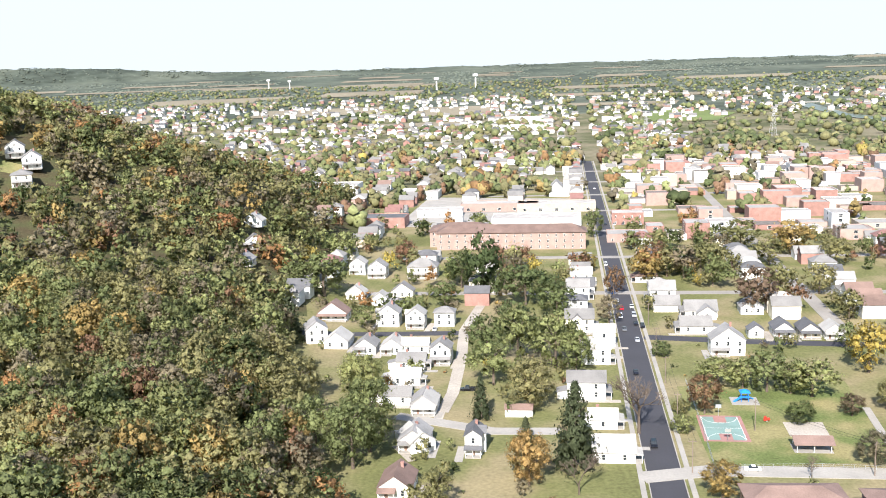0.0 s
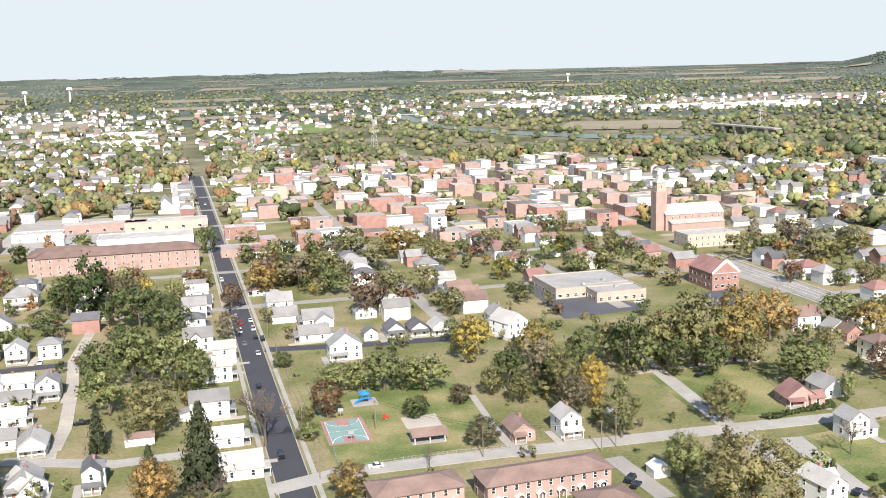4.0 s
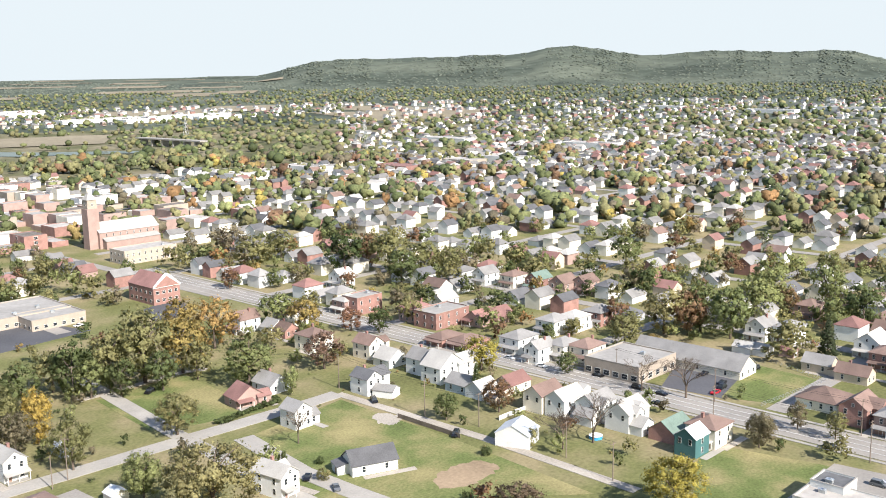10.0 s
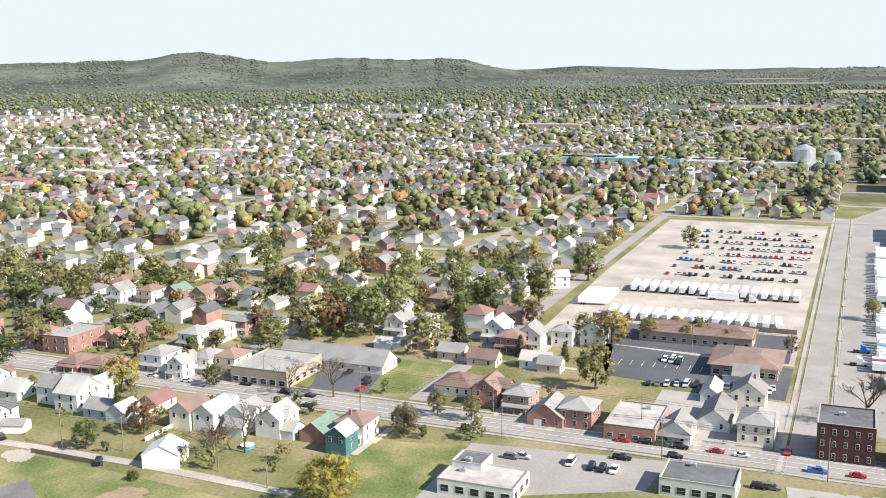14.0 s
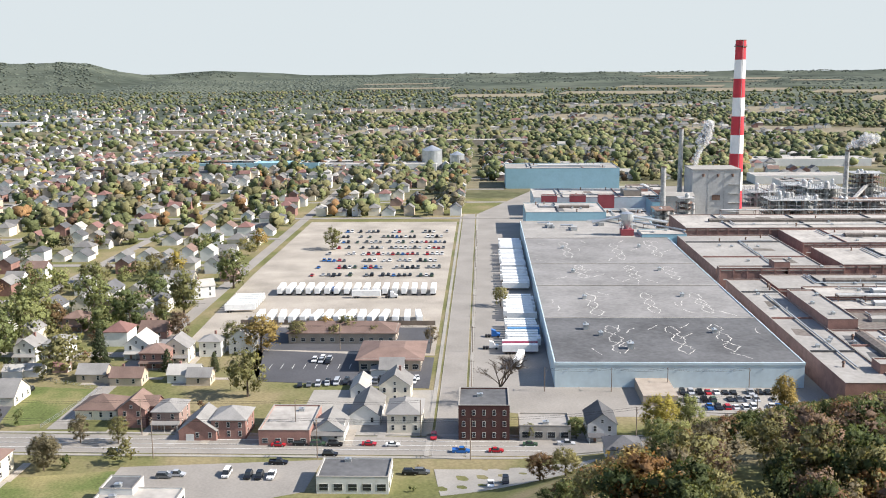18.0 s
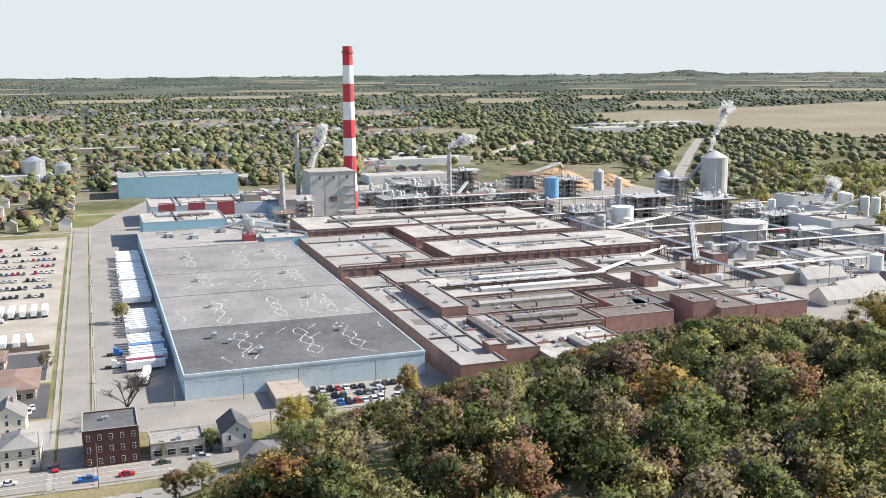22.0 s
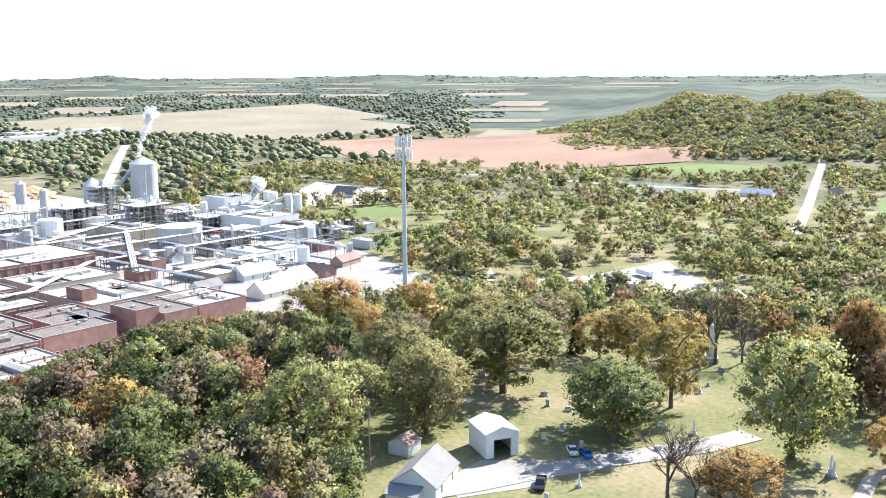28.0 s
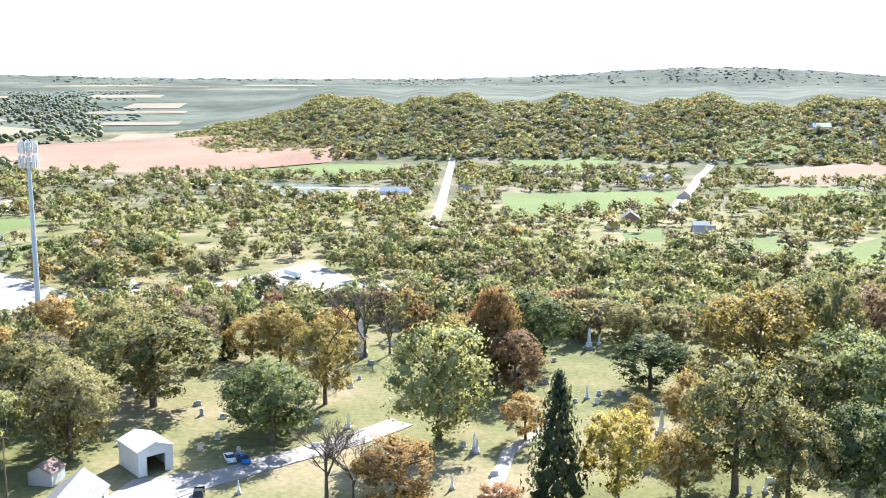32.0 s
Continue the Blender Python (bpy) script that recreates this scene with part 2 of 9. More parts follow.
def ground_z(x, y):
    """Height of the ground: the cemetery hill, the wooded spur, the far ranges."""
    x, y = np.asarray(x, float), np.asarray(y, float)
    e = np.sqrt(((x - 40) / 275) ** 2 + ((y + 170) / 265) ** 2)
    z = 36 * smooth(1.0, 0.60, e) * smooth(0, 60, 60 + 0 * x)
    spur = 100 * np.exp(-((x + 330) ** 2 + (y - 640) ** 2) / (2 * 150 ** 2))
    shelf = 15 * smooth(0, 60, 38 - 0.24 * y - x) * smooth(520, 380, y) * smooth(-60, 60, y)
    z = np.maximum(z, spur * smooth(-40, -130, x) + shelf)
    r, az = np.hypot(x, y), np.degrees(np.arctan2(x, y))
    az = np.where(az < -100, az + 360, az)
    rim = 95.0 + 55 * smooth(43.5, 47.5, az) * smooth(79, 75.5, az)
    for a, w, h in RANGES:
        rim = rim + h * np.exp(-(((az - a) / w) ** 2))
    wob = 2.0 * np.sin(az * 1.7) + 1.6 * np.sin(az * 4.3 + 1) + 1.0 * np.sin(az * 9.1 + 2)
    ridge = smooth(41, 47.5, az) * smooth(82, 75, az)
    far = (rim + wob) * smooth(4000 - 1200 * ridge, 4750 - 250 * ridge, r)
    near = smooth(152, 164, az) * (67 + 8 * np.sin(az * 0.9) + 5 * np.sin(az * 2.3)) * smooth(1250, 1750, r) * smooth(300, 200, az)
    return z + np.maximum(np.maximum(far, near), plain_z(r))


def raw_mesh(name, verts, faces, mats=(), index=None):
    me = bpy.data.meshes.new(name)
    me.from_pydata([tuple(v) for v in verts], [], [tuple(f) for f in faces])
    for m in mats:
        me.materials.append(m)
    if index is not None:
        me.polygons.foreach_set("material_index", np.asarray(index, np.int32))
    me.update()
    return me


def quads_mesh(name, verts, quads, mat, tones=None, normals=None):
    """A large mesh from numpy arrays; tones: one colour a corner point; normals: one a point."""
    me = bpy.data.meshes.new(name)
    k = quads.shape[1]
    me.vertices.add(len(verts)), me.loops.add(quads.size), me.polygons.add(len(quads))
    me.vertices.foreach_set("co", np.asarray(verts, np.float32).ravel())
    me.loops.foreach_set("vertex_index", quads.astype(np.int32).ravel())
    me.polygons.foreach_set("loop_start", np.arange(0, quads.size, k, dtype=np.int32))
    me.materials.append(mat)
    if tones is not None:
        at = me.attributes.new("tone", "FLOAT_COLOR", "POINT")
        at.data.foreach_set("color", np.concatenate([tones, np.ones((len(tones), 1))], 1).astype(np.float32).ravel())
    me.update(calc_edges=True)
    if normals is not None:
        me.attributes.new("custom_normal", "FLOAT_VECTOR", "POINT").data.foreach_set("vector", np.asarray(normals, np.float32).ravel())
    return me


def part(name, me, parent=None, at=(0, 0, 0), rz=0.0, label=""):
    ob = new(name, me)
    ob.location, ob.rotation_euler = at, (0, 0, radians(rz))
    ob.parent = parent
    if label:
        ob["label"] = label
    return ob


def thing(name, x, y, z=None, rz=0.0, label="", category="", group="", kind=""):
    ob = new(name)
    ob.empty_display_size = 0.5
    ob.location = (x, y, float(ground_z(x, y)) if z is None else z)
    ob.rotation_euler = (0, 0, radians(rz))
    return tagged(ob, label, category, group, kind)


class Solid:
    """Collects boxes, prisms, tubes and rings into one mesh."""

    def __init__(self):
        self.v, self.f, self.m = [], [], []

    def add(self, verts, faces, m=0):
        o = len(self.v)
        self.v += [tuple(p) for p in verts]
        self.f += [tuple(o + i for i in q) for q in faces]
        self.m += [m] * len(faces)
        return self

    def box(self, x0, x1, y0, y1, z0, z1, m=0):
        return self.add([(x0, y0, z0), (x1, y0, z0), (x1, y1, z0), (x0, y1, z0), (x0, y0, z1), (x1, y0, z1), (x1, y1, z1), (x0, y1, z1)],
                        [(3, 2, 1, 0), (4, 5, 6, 7), (0, 1, 5, 4), (1, 2, 6, 5), (2, 3, 7, 6), (3, 0, 4, 7)], m)

    def kerb_ring(self, w, d, t, z0, z1):
        """A square ring, t wide, of half sides w and d."""
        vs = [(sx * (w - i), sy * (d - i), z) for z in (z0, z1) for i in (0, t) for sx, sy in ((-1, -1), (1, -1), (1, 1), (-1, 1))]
        fs = []
        for k in range(4):
            n = (k + 1) % 4
            fs += [(k, n, 8 + n, 8 + k), (8 + k, 8 + n, 12 + n, 12 + k), (12 + k, 12 + n, 4 + n, 4 + k), (4 + k, 4 + n, n, k)]
        return self.add(vs, fs)

    def tray(self, w, d, t, z0, z1, deck):
        """Outer walls of half sides w and d with a parapet t thick and a deck sunk within."""
        vs = [(sx * (w - i), sy * (d - i), z) for i, z in ((0, z0), (0, z1), (t, z1), (t, deck)) for sx, sy in ((-1, -1), (1, -1), (1, 1), (-1, 1))]
        fs = [(3, 2, 1, 0), (12, 13, 14, 15)]
        for k in range(4):
            n = (k + 1) % 4
            fs += [(k + o, n + o, n + o + 4, k + o + 4) for o in (0, 4, 8)]
        return self.add(vs, fs)

    def tube(self, a, b, r0, r1=None, n=8, m=0, caps=True):
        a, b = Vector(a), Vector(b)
        r1 = r0 if r1 is None else r1
        d = (b - a).normalized()
        s = d.orthogonal().normalized()
        t = d.cross(s)
        vs = []
        for p, r in ((a, r0), (b, r1)):
            vs += [p + r * (math.cos(6.2832 * i / n) * s + math.sin(6.2832 * i / n) * t) for i in range(n)]
        fs = [(i, (i + 1) % n, n + (i + 1) % n, n + i) for i in range(n)]
        if caps:
            fs += [tuple(range(n - 1, -1, -1)), tuple(range(n, 2 * n))]
        return self.add(vs, fs, m)

    def prism(self, profile, y0, y1, m=0):
        """A profile in x and z, drawn out along y."""
        n = len(profile)
        vs = [(x, y0, z) for x, z in profile] + [(x, y1, z) for x, z in profile]
        fs = [(i, i + n, (i + 1) % n + n, (i + 1) % n) for i in range(n)] + [tuple(range(n)), tuple(range(2 * n - 1, n - 1, -1))]
        return self.add(vs, fs, m)

    def mesh(self, name, *mats):
        return raw_mesh(name, self.v, self.f, mats, self.m)


HILL_HOMES = [(-224, 552), (-221, 529), (-236, 560)]

# ---- ground ----
def build_ground():
    radii = np.concatenate([[0.01], np.linspace(15, 700, 90), np.geomspace(715, 4900, 95)])
    azs = np.radians(np.arange(0, 360, 1.25))
    rr, aa = np.meshgrid(radii, azs, indexing="ij")
    x, y = rr * np.sin(aa) + 5.2, rr * np.cos(aa) + 3.1
    z = ground_z(x, y)
    verts = np.stack([x, y, z], -1).reshape(-1, 3)
    n = len(azs)
    i, j = np.meshgrid(np.arange(len(radii) - 1), np.arange(n), indexing="ij")
    a, b = (i * n + j).ravel(), (i * n + (j + 1) % n).ravel()
    quads = np.stack([a, b, b + n, a + n], 1)
    me = quads_mesh("ground", verts, quads[:, ::-1], GRASS)
    me.materials.append(HAZED_WOOD), me.materials.append(FORESTFLOOR), me.materials.append(ROUGH)
    rm, zm = np.hypot(verts[quads[:, 0], 0], verts[quads[:, 0], 1]), verts[quads[:, 0], 2]
    ym, xm = verts[quads[:, 0], 1], verts[quads[:, 0], 0]
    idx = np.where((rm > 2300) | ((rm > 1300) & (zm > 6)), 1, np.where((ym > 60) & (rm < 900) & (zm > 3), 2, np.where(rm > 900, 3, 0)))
    me.polygons.foreach_set("material_index", idx.astype(np.int32))
    me.polygons.foreach_set("use_smooth", np.ones(len(quads), bool))
    tagged(new("ground", me), "rolling autumn grass and far wooded hills", "ground", kind="structure")


build_ground()


OPEN = []        # clearings: polygons where no tree is put


def inside(x, y, poly):
    hit = False
    for i in range(len(poly)):
        (x0, y0), (x1, y1) = poly[i - 1], poly[i]
        if (y0 > y) != (y1 > y) and x < (x1 - x0) * (y - y0) / (y1 - y0) + x0:
            hit = not hit
    return hit


def in_open(x, y):
    return any(b[0] < x < b[1] and b[2] < y < b[3] and inside(x, y, p) for p, b in OPEN)


def open_up(poly):
    xs, ys = [p[0] for p in poly], [p[1] for p in poly]
    OPEN.append((poly, (min(xs), max(xs), min(ys), max(ys))))




STRIPS = [0]


def ribbon(name, pts, width, mat, lift=0.08, label="", kind="structure", category="road", thick=0.25):
    """A strip of paving along a line, laid on the ground, with edges of its own."""
    STRIPS[0] += 1
    lift += 0.004 * (STRIPS[0] % 40) if thick > 0.1 and lift < 0.15 else (0.16 if thick <= 0.1 else 0)
    fine = [Vector(pts[0])]
    for p, q in zip(pts, pts[1:]):
        p, q = Vector(p), Vector(q)
        k = max(1, int((q - p).length / 12))
        fine += [p + (q - p) * (i + 1) / k for i in range(k)]
    vs, fs = [], []
    for i, p in enumerate(fine):
        d = (fine[min(i + 1, len(fine) - 1)] - fine[max(i - 1, 0)]).normalized()
        s = Vector((-d.y, d.x)) * width / 2
        for q, dz in ((p - s, -thick), (p - s, 0), (p + s, 0), (p + s, -thick)):
            vs.append((q.x, q.y, float(ground_z(q.x, q.y)) + lift + dz))
    for i in range(len(fine) - 1):
        for k in range(3):
            a = 4 * i + k
            fs.append((a, a + 4, a + 5, a + 1))
    fs = [f[::-1] for f in fs]
    if len(pts) < 12 and width > 1:
        for p, q in zip(pts, pts[1:]):
            p, q = Vector(p), Vector(q)
            d = (q - p).normalized()
            s = Vector((-d.y, d.x)) * (width / 2 + 1.5)
            open_up([tuple(p + s), tuple(q + s), tuple(q - s), tuple(p - s)])
    ob = new(name, raw_mesh(name, vs, fs, [mat]))
    return tagged(ob, label, category, kind=kind)


def worn(corners, seed):
    """The outline of a worn place: its corners rounded off, its edge uneven."""
    rr, pts = random.Random(seed), [Vector(c) for c in corners]
    for _ in range(3):
        pts = [a + (b - a) * k for a, b in zip(pts, pts[1:] + pts[:1]) for k in (.25, .75)]
    return [(q.x + rr.uniform(-.9, .9), q.y + rr.uniform(-.9, .9)) for q in pts]


def patch(name, corners, mat, lift=0.05, label="", category="pavement", kind="structure", thick=0.3):
    """A flat piece of ground of its own (yard, car park, field), with thickness."""
    n = len(corners)
    open_up(corners)
    STRIPS[0] += 1
    lift += 0.004 * (STRIPS[0] % 7)
    vs = [(x, y, float(ground_z(x, y)) + lift) for x, y in corners]
    vs += [(x, y, z - thick) for x, y, z in vs]
    area = sum(corners[i][0] * corners[(i + 1) % n][1] - corners[(i + 1) % n][0] * corners[i][1] for i in range(n))
    top = tuple(range(n)) if area > 0 else tuple(range(n - 1, -1, -1))
    fs = [top] + [(i, i + n, (i + 1) % n + n, (i + 1) % n) if area > 0 else ((i + 1) % n, (i + 1) % n + n, i + n, i) for i in range(n)]
    ob = new(name, raw_mesh(name, vs, fs, [mat]))
    return tagged(ob, label, category, kind=kind)

# ---- trees ----
ICO_V, ICO_F = None, None


def ico():
    global ICO_V, ICO_F
    if ICO_V is None:
        bm = bmesh.new()
        bmesh.ops.create_icosphere(bm, subdivisions=1, radius=1)
        ICO_V = np.array([v.co[:] for v in bm.verts])
        ICO_F = np.array([[v.index for v in f.verts] for f in bm.faces])
        bm.free()
    return ICO_V, ICO_F


OCTA = (np.array([(1, 0, 0), (-1, 0, 0), (0, 1, 0), (0, -1, 0), (0, 0, 1), (0, 0, -1)], float),
        np.array([(0, 2, 4), (2, 1, 4), (1, 3, 4), (3, 0, 4), (2, 0, 5), (1, 2, 5), (3, 1, 5), (0, 3, 5)]))


def crown_arrays(rng, clumps, leaves, size, shape="round", core=0.5):
    """A crown of unit height and width 1: rounded clumps of twigs, each set about with small leaves. Returns points, triangles and normals."""
    vs, fs, ns, o = [], [], [], 0
    iv, if_ = OCTA if leaves > 8 else ico()
    wide = {"round": (0.37, 0.39), "tall": (0.29, 0.42), "broad": (0.43, 0.35), "loose": (0.40, 0.38), "fir": (0.3, 0.45)}[shape]
    for c in range(clumps):
        if shape == "fir":
            h = (c + 0.5) / clumps
            a = c * 2.4 + rng.uniform(0, 0.5)
            rad = 0.42 * (1 - h) ** 0.85 + 0.02
            cen = np.array([math.cos(a) * rad * 0.62, math.sin(a) * rad * 0.62, 0.04 + 0.94 * h])
            cr, flat = rad * 0.55 + 0.03, 0.6
        else:
            d = rng.normal(size=3)
            d /= np.linalg.norm(d)
            d[2] = abs(d[2]) if c % 4 == 1 else d[2]
            k = rng.uniform(0.66, 1.0) if c >= max(1, clumps // 6) else rng.uniform(0, 0.45)
            cen = np.array([d[0] * wide[0] * k, d[1] * wide[0] * k, 0.52 + d[2] * wide[1] * k])
            cr, flat = rng.uniform(0.10, 0.195) * (12 / clumps) ** 0.36 * (1.2 if shape != "loose" else 0.98), rng.uniform(0.7, 0.95)
        own = core * (1.0 if leaves > 8 else 1.95)
        v = iv * (1 + rng.uniform(-0.3, 0.3, (len(iv), 1)))
        vs.append(cen + v * cr * own * np.array([1, 1, flat]))
        fs.append(if_ + o)
        out = (vs[-1] - np.array([0, 0, 0.45])) * np.array([1, 1, 0.9])
        ns.append(iv * 0.5 + 0.75 * out / np.linalg.norm(out, axis=1, keepdims=True))
        o += len(iv)
        if not leaves:
            continue
        n = rng.normal(size=(leaves, 3))
        n /= np.linalg.norm(n, axis=1, keepdims=True)
        p = cen + n * cr * rng.uniform(0.35, 1.42, (leaves, 1)) * np.array([1, 1, flat])
        out = (p - np.array([0, 0, 0.45])) * np.array([1, 1, 0.9])
        soft = n * 0.4 + 0.95 * out / np.linalg.norm(out, axis=1, keepdims=True) + rng.normal(size=(leaves, 3)) * 0.34
        n = n + rng.normal(size=(leaves, 3)) * 0.5
        n /= np.linalg.norm(n, axis=1, keepdims=True)
        t = np.cross(n, rng.normal(size=(leaves, 3)))
        t /= np.linalg.norm(t, axis=1, keepdims=True)
        b = np.cross(n, t) + rng.normal(size=(leaves, 3)) * 0.25
        s = size * np.where(np.arange(leaves)[:, None] % 4 == 0, 1.3, 1.0) * rng.uniform(0.6, 1.35, (leaves, 1))
        vs.append(np.stack([p - t * s * 0.6 - b * s * 0.4, p + t * s * 0.6 - b * s * 0.4, p + b * s * 0.6], 1).reshape(-1, 3))
        fs.append(np.arange(3 * leaves).reshape(-1, 3) + o)
        ns.append(np.repeat(soft, 3, axis=0))
        o += 3 * leaves
    n = np.concatenate(ns)
    return np.concatenate(vs), np.concatenate(fs), n / np.linalg.norm(n, axis=1, keepdims=True)


def trunk_mesh(name, rng, limbs=6, top=0.55, spread=0.3, r=0.022):
    s = Solid()
    p = Vector((0, 0, -0.03))
    pts = [p]
    for i in range(3):
        p = p + Vector((rng.uniform(-0.012, 0.012), rng.uniform(-0.012, 0.012), (top + 0.03) / 3))
        pts.append(p)
    for i in range(3):
        s.tube(pts[i], pts[i + 1], r * (1.25 - 0.3 * i), r * (0.95 - 0.3 * i), 7, caps=False)
    for i in range(limbs):
        a, k = i * 2.4 + rng.uniform(0, 0.6), rng.uniform(0.35, 1.0)
        b = pts[1] + (pts[3] - pts[1]) * k
        e = b + Vector((math.cos(a) * spread * rng.uniform(0.6, 1), math.sin(a) * spread * rng.uniform(0.6, 1), rng.uniform(0.14, 0.3)))
        m = (b + e) / 2 + Vector((0, 0, 0.03))
        s.tube(b, m, r * 0.5, r * 0.33, 5, caps=False).tube(m, e, r * 0.33, r * 0.1, 5, caps=False)
    return s.mesh(name, BARK)


def bare_mesh(name, rng, depth=6):
    """A leafless crown: limbs that fork and fork again."""
    s = Solid()

    def fork(p, d, ln, r, k):
        e = p + d * ln
        s.tube(p, e, r, r * 0.66, 5 if k > 2 else 3, caps=False)
        if k:
            for i in range(3 if k > 1 else 4):
                q = (d + Vector((rng.uniform(-1, 1), rng.uniform(-1, 1), rng.uniform(-0.35, 0.75))) * 0.62).normalized()
                fork(e if i else p + d * ln * 0.75, q, ln * rng.uniform(0.6, 0.82), r * 0.63, k - 1)

    fork(Vector((0, 0, -0.03)), Vector((0, 0, 1)), 0.26, 0.013, depth)
    top = max(v[2] for v in s.v)
    wide = max(math.hypot(v[0], v[1]) for v in s.v)
    s.v = [(x * 0.58 / wide, y * 0.58 / wide, z / top) for x, y, z in s.v]
    return s.mesh(name, BARK)


TREE_RNG = np.random.default_rng(7)
CROWNS, FAR_CROWNS, TRUNKS = {}, {}, []
for shape_name, many in (("round", 4), ("tall", 3), ("broad", 3), ("loose", 3), ("fir", 2)):
    for store, clumps_, leaves_, size_ in ((CROWNS, 110, 80, 0.0155), (FAR_CROWNS, 60, 34, 0.028)):
        store[shape_name] = []
        for k_ in range(many):
            if shape_name == "fir":
                a_ = crown_arrays(TREE_RNG, 44, 70 if store is CROWNS else 40, 0.03, "fir")
            else:
                a_ = crown_arrays(TREE_RNG, clumps_, leaves_, size_, shape_name)
            store[shape_name].append({key: quads_mesh("crown", a_[0], a_[1], m_, None, a_[2]) for key, m_ in LEAF_MAT.items()})
TRUNKS = [trunk_mesh("trunk", TREE_RNG) for k_ in range(4)]
BARES = [bare_mesh("bare_crown", TREE_RNG) for k_ in range(3)]
COLOUR_WORDS = {"green": "green", "dark": "dark green", "light": "light green", "olive": "olive green", "yellow": "bright yellow", "gold": "golden",
                "orange": "orange", "rust": "rusty red", "brown": "brownish thinning", "fir": "dark evergreen", "plum": "purple-brown"}
TREE_COUNT = [0]


def tree(x, y, h, colour="green", shape="round", wide=1.0, on="grass", lift=None):
    """One tree of height h with a crown of its own; wide: its width against its height."""
    k = TREE_COUNT[0] = TREE_COUNT[0] + 1
    word = {"tall": "tall ", "broad": "broad ", "fir": "conical "}.get(shape, "")
    t = thing("tree", x, y, lift, (k * 67) % 360, f"{word}{COLOUR_WORDS[colour]} tree standing on {on}", "tree", "trees")
    t.scale = (h * wide, h * wide, h)
    part("trunk", TRUNKS[k % 4], t)
    kinds = (CROWNS if math.hypot(x, y) < 345 else FAR_CROWNS)[shape]
    part("crown", kinds[k % len(kinds)][colour], t, (0, 0, -0.04 if shape != "fir" else -0.02))
    return t


def bare_tree(x, y, h, wide=1.0, on="the verge"):
    k = TREE_COUNT[0] = TREE_COUNT[0] + 1
    t = thing("bare_tree", x, y, None, (k * 67) % 360, f"leafless grey-brown tree with fine twigs on {on}", "tree", "bare trees")
    t.scale = (h * wide, h * wide, h)
    part("bare_crown", BARES[k % 3], t)
    return t


def bush(x, y, h, colour="green", wide=1.2, on="the lawn"):
    k = TREE_COUNT[0] = TREE_COUNT[0] + 1
    t = thing("bush", x, y, None, (k * 67) % 360, f"rounded {COLOUR_WORDS[colour]} bush on {on}", "bush", "bushes")
    t.scale = (h * wide, h * wide, h * 1.15)
    part("foliage", CROWNS["broad"][k % 3][colour], t, (0, 0, -0.18))
    return t


def woods(name, xs, ys, hs, tones, detail, label, seed=1, widths=0.9, group=""):
    """Many trees in one sheet of foliage; detail: clumps, leaves and leaf size of each."""
    if len(xs) == 0:
        return None
    rng = np.random.default_rng(seed)
    kinds = [crown_arrays(rng, detail[0], detail[1], detail[2], s) for s in ("round", "tall", "broad", "round", "loose")]
    V, F, T, N, o = [], [], [], [], 0
    dense = 1.0 if detail[1] > 8 else 0.62     # closed blobs have no leaf gaps: shade between leaves is put into their tone
    zs = ground_z(xs, ys)
    for i in range(len(xs)):
        v, f, n = kinds[int(rng.integers(len(kinds)))]
        a = rng.uniform(0, 6.28)
        c, s = math.cos(a), math.sin(a)
        w = hs[i] * widths * rng.uniform(0.8, 1.25)
        p = np.empty_like(v)
        p[:, 0], p[:, 1], p[:, 2] = (v[:, 0] * c - v[:, 1] * s) * w + xs[i], (v[:, 0] * s + v[:, 1] * c) * w + ys[i], (v[:, 2] - 0.06) * hs[i] + zs[i]
        V.append(p), F.append(f + o)
        N.append(np.stack([n[:, 0] * c - n[:, 1] * s, n[:, 0] * s + n[:, 1] * c, n[:, 2]], 1))
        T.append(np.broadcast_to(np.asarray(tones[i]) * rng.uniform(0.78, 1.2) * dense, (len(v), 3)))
        o += len(v)
    ob = new(name, quads_mesh(name, np.concatenate(V), np.concatenate(F), LEAF_STUFF if detail[1] > 8 else FAR_STUFF, np.concatenate(T), np.concatenate(N)))
    return tagged(ob, label, "trees", kind="stuff")


def tones_for(rng, n, weights):
    keys = list(weights)
    p = np.array([weights[k] for k in keys], float)
    return [LEAF[keys[i]] for i in rng.choice(len(keys), n, p=p / p.sum())]


TOWN_TONES = {"green": 3.0, "dark": 1.3, "light": 2.2, "olive": 3.6, "gold": 0.7, "rust": 0.9, "orange": 0.5, "brown": 1.6, "yellow": 0.2}
HILL_TONES = {"green": 2.8, "dark": 1.0, "light": 2.8, "olive": 4.6, "gold": 0.9, "rust": 0.4, "orange": 0.3, "brown": 2.2}
# slope: autumn browns, plus extra dark leaves that put its backlit shade into colour
SLOPE_TONES = {"olive": 2.2, "brown": 3.4, "rust": 1.0, "gold": 0.3, "dark": 4.8, "green": 1.8, "light": 0.4, "orange": 0.2, "plum": 0.9}
# valley and ridge lean to pale leaves: haze put into the colour mix
VALLEY_TONES = {"green": 2.0, "dark": 0.5, "olive": 4, "light": 3.4, "brown": 1.8, "gold": 0.4}
RIDGE_TONES = {"olive": 4, "light": 4, "green": 2, "brown": 2, "gold": 1}
RIVER_TONES = {"green": 3, "dark": 2.2, "olive": 3, "light": 0.9, "brown": 1.2}

# ---- houses ----
def window_mesh(w, h, name="window"):
    s = Solid()
    s.box(-w / 2 - 0.09, w / 2 + 0.09, -0.05, 0.04, -0.1, h + 0.1, 0)
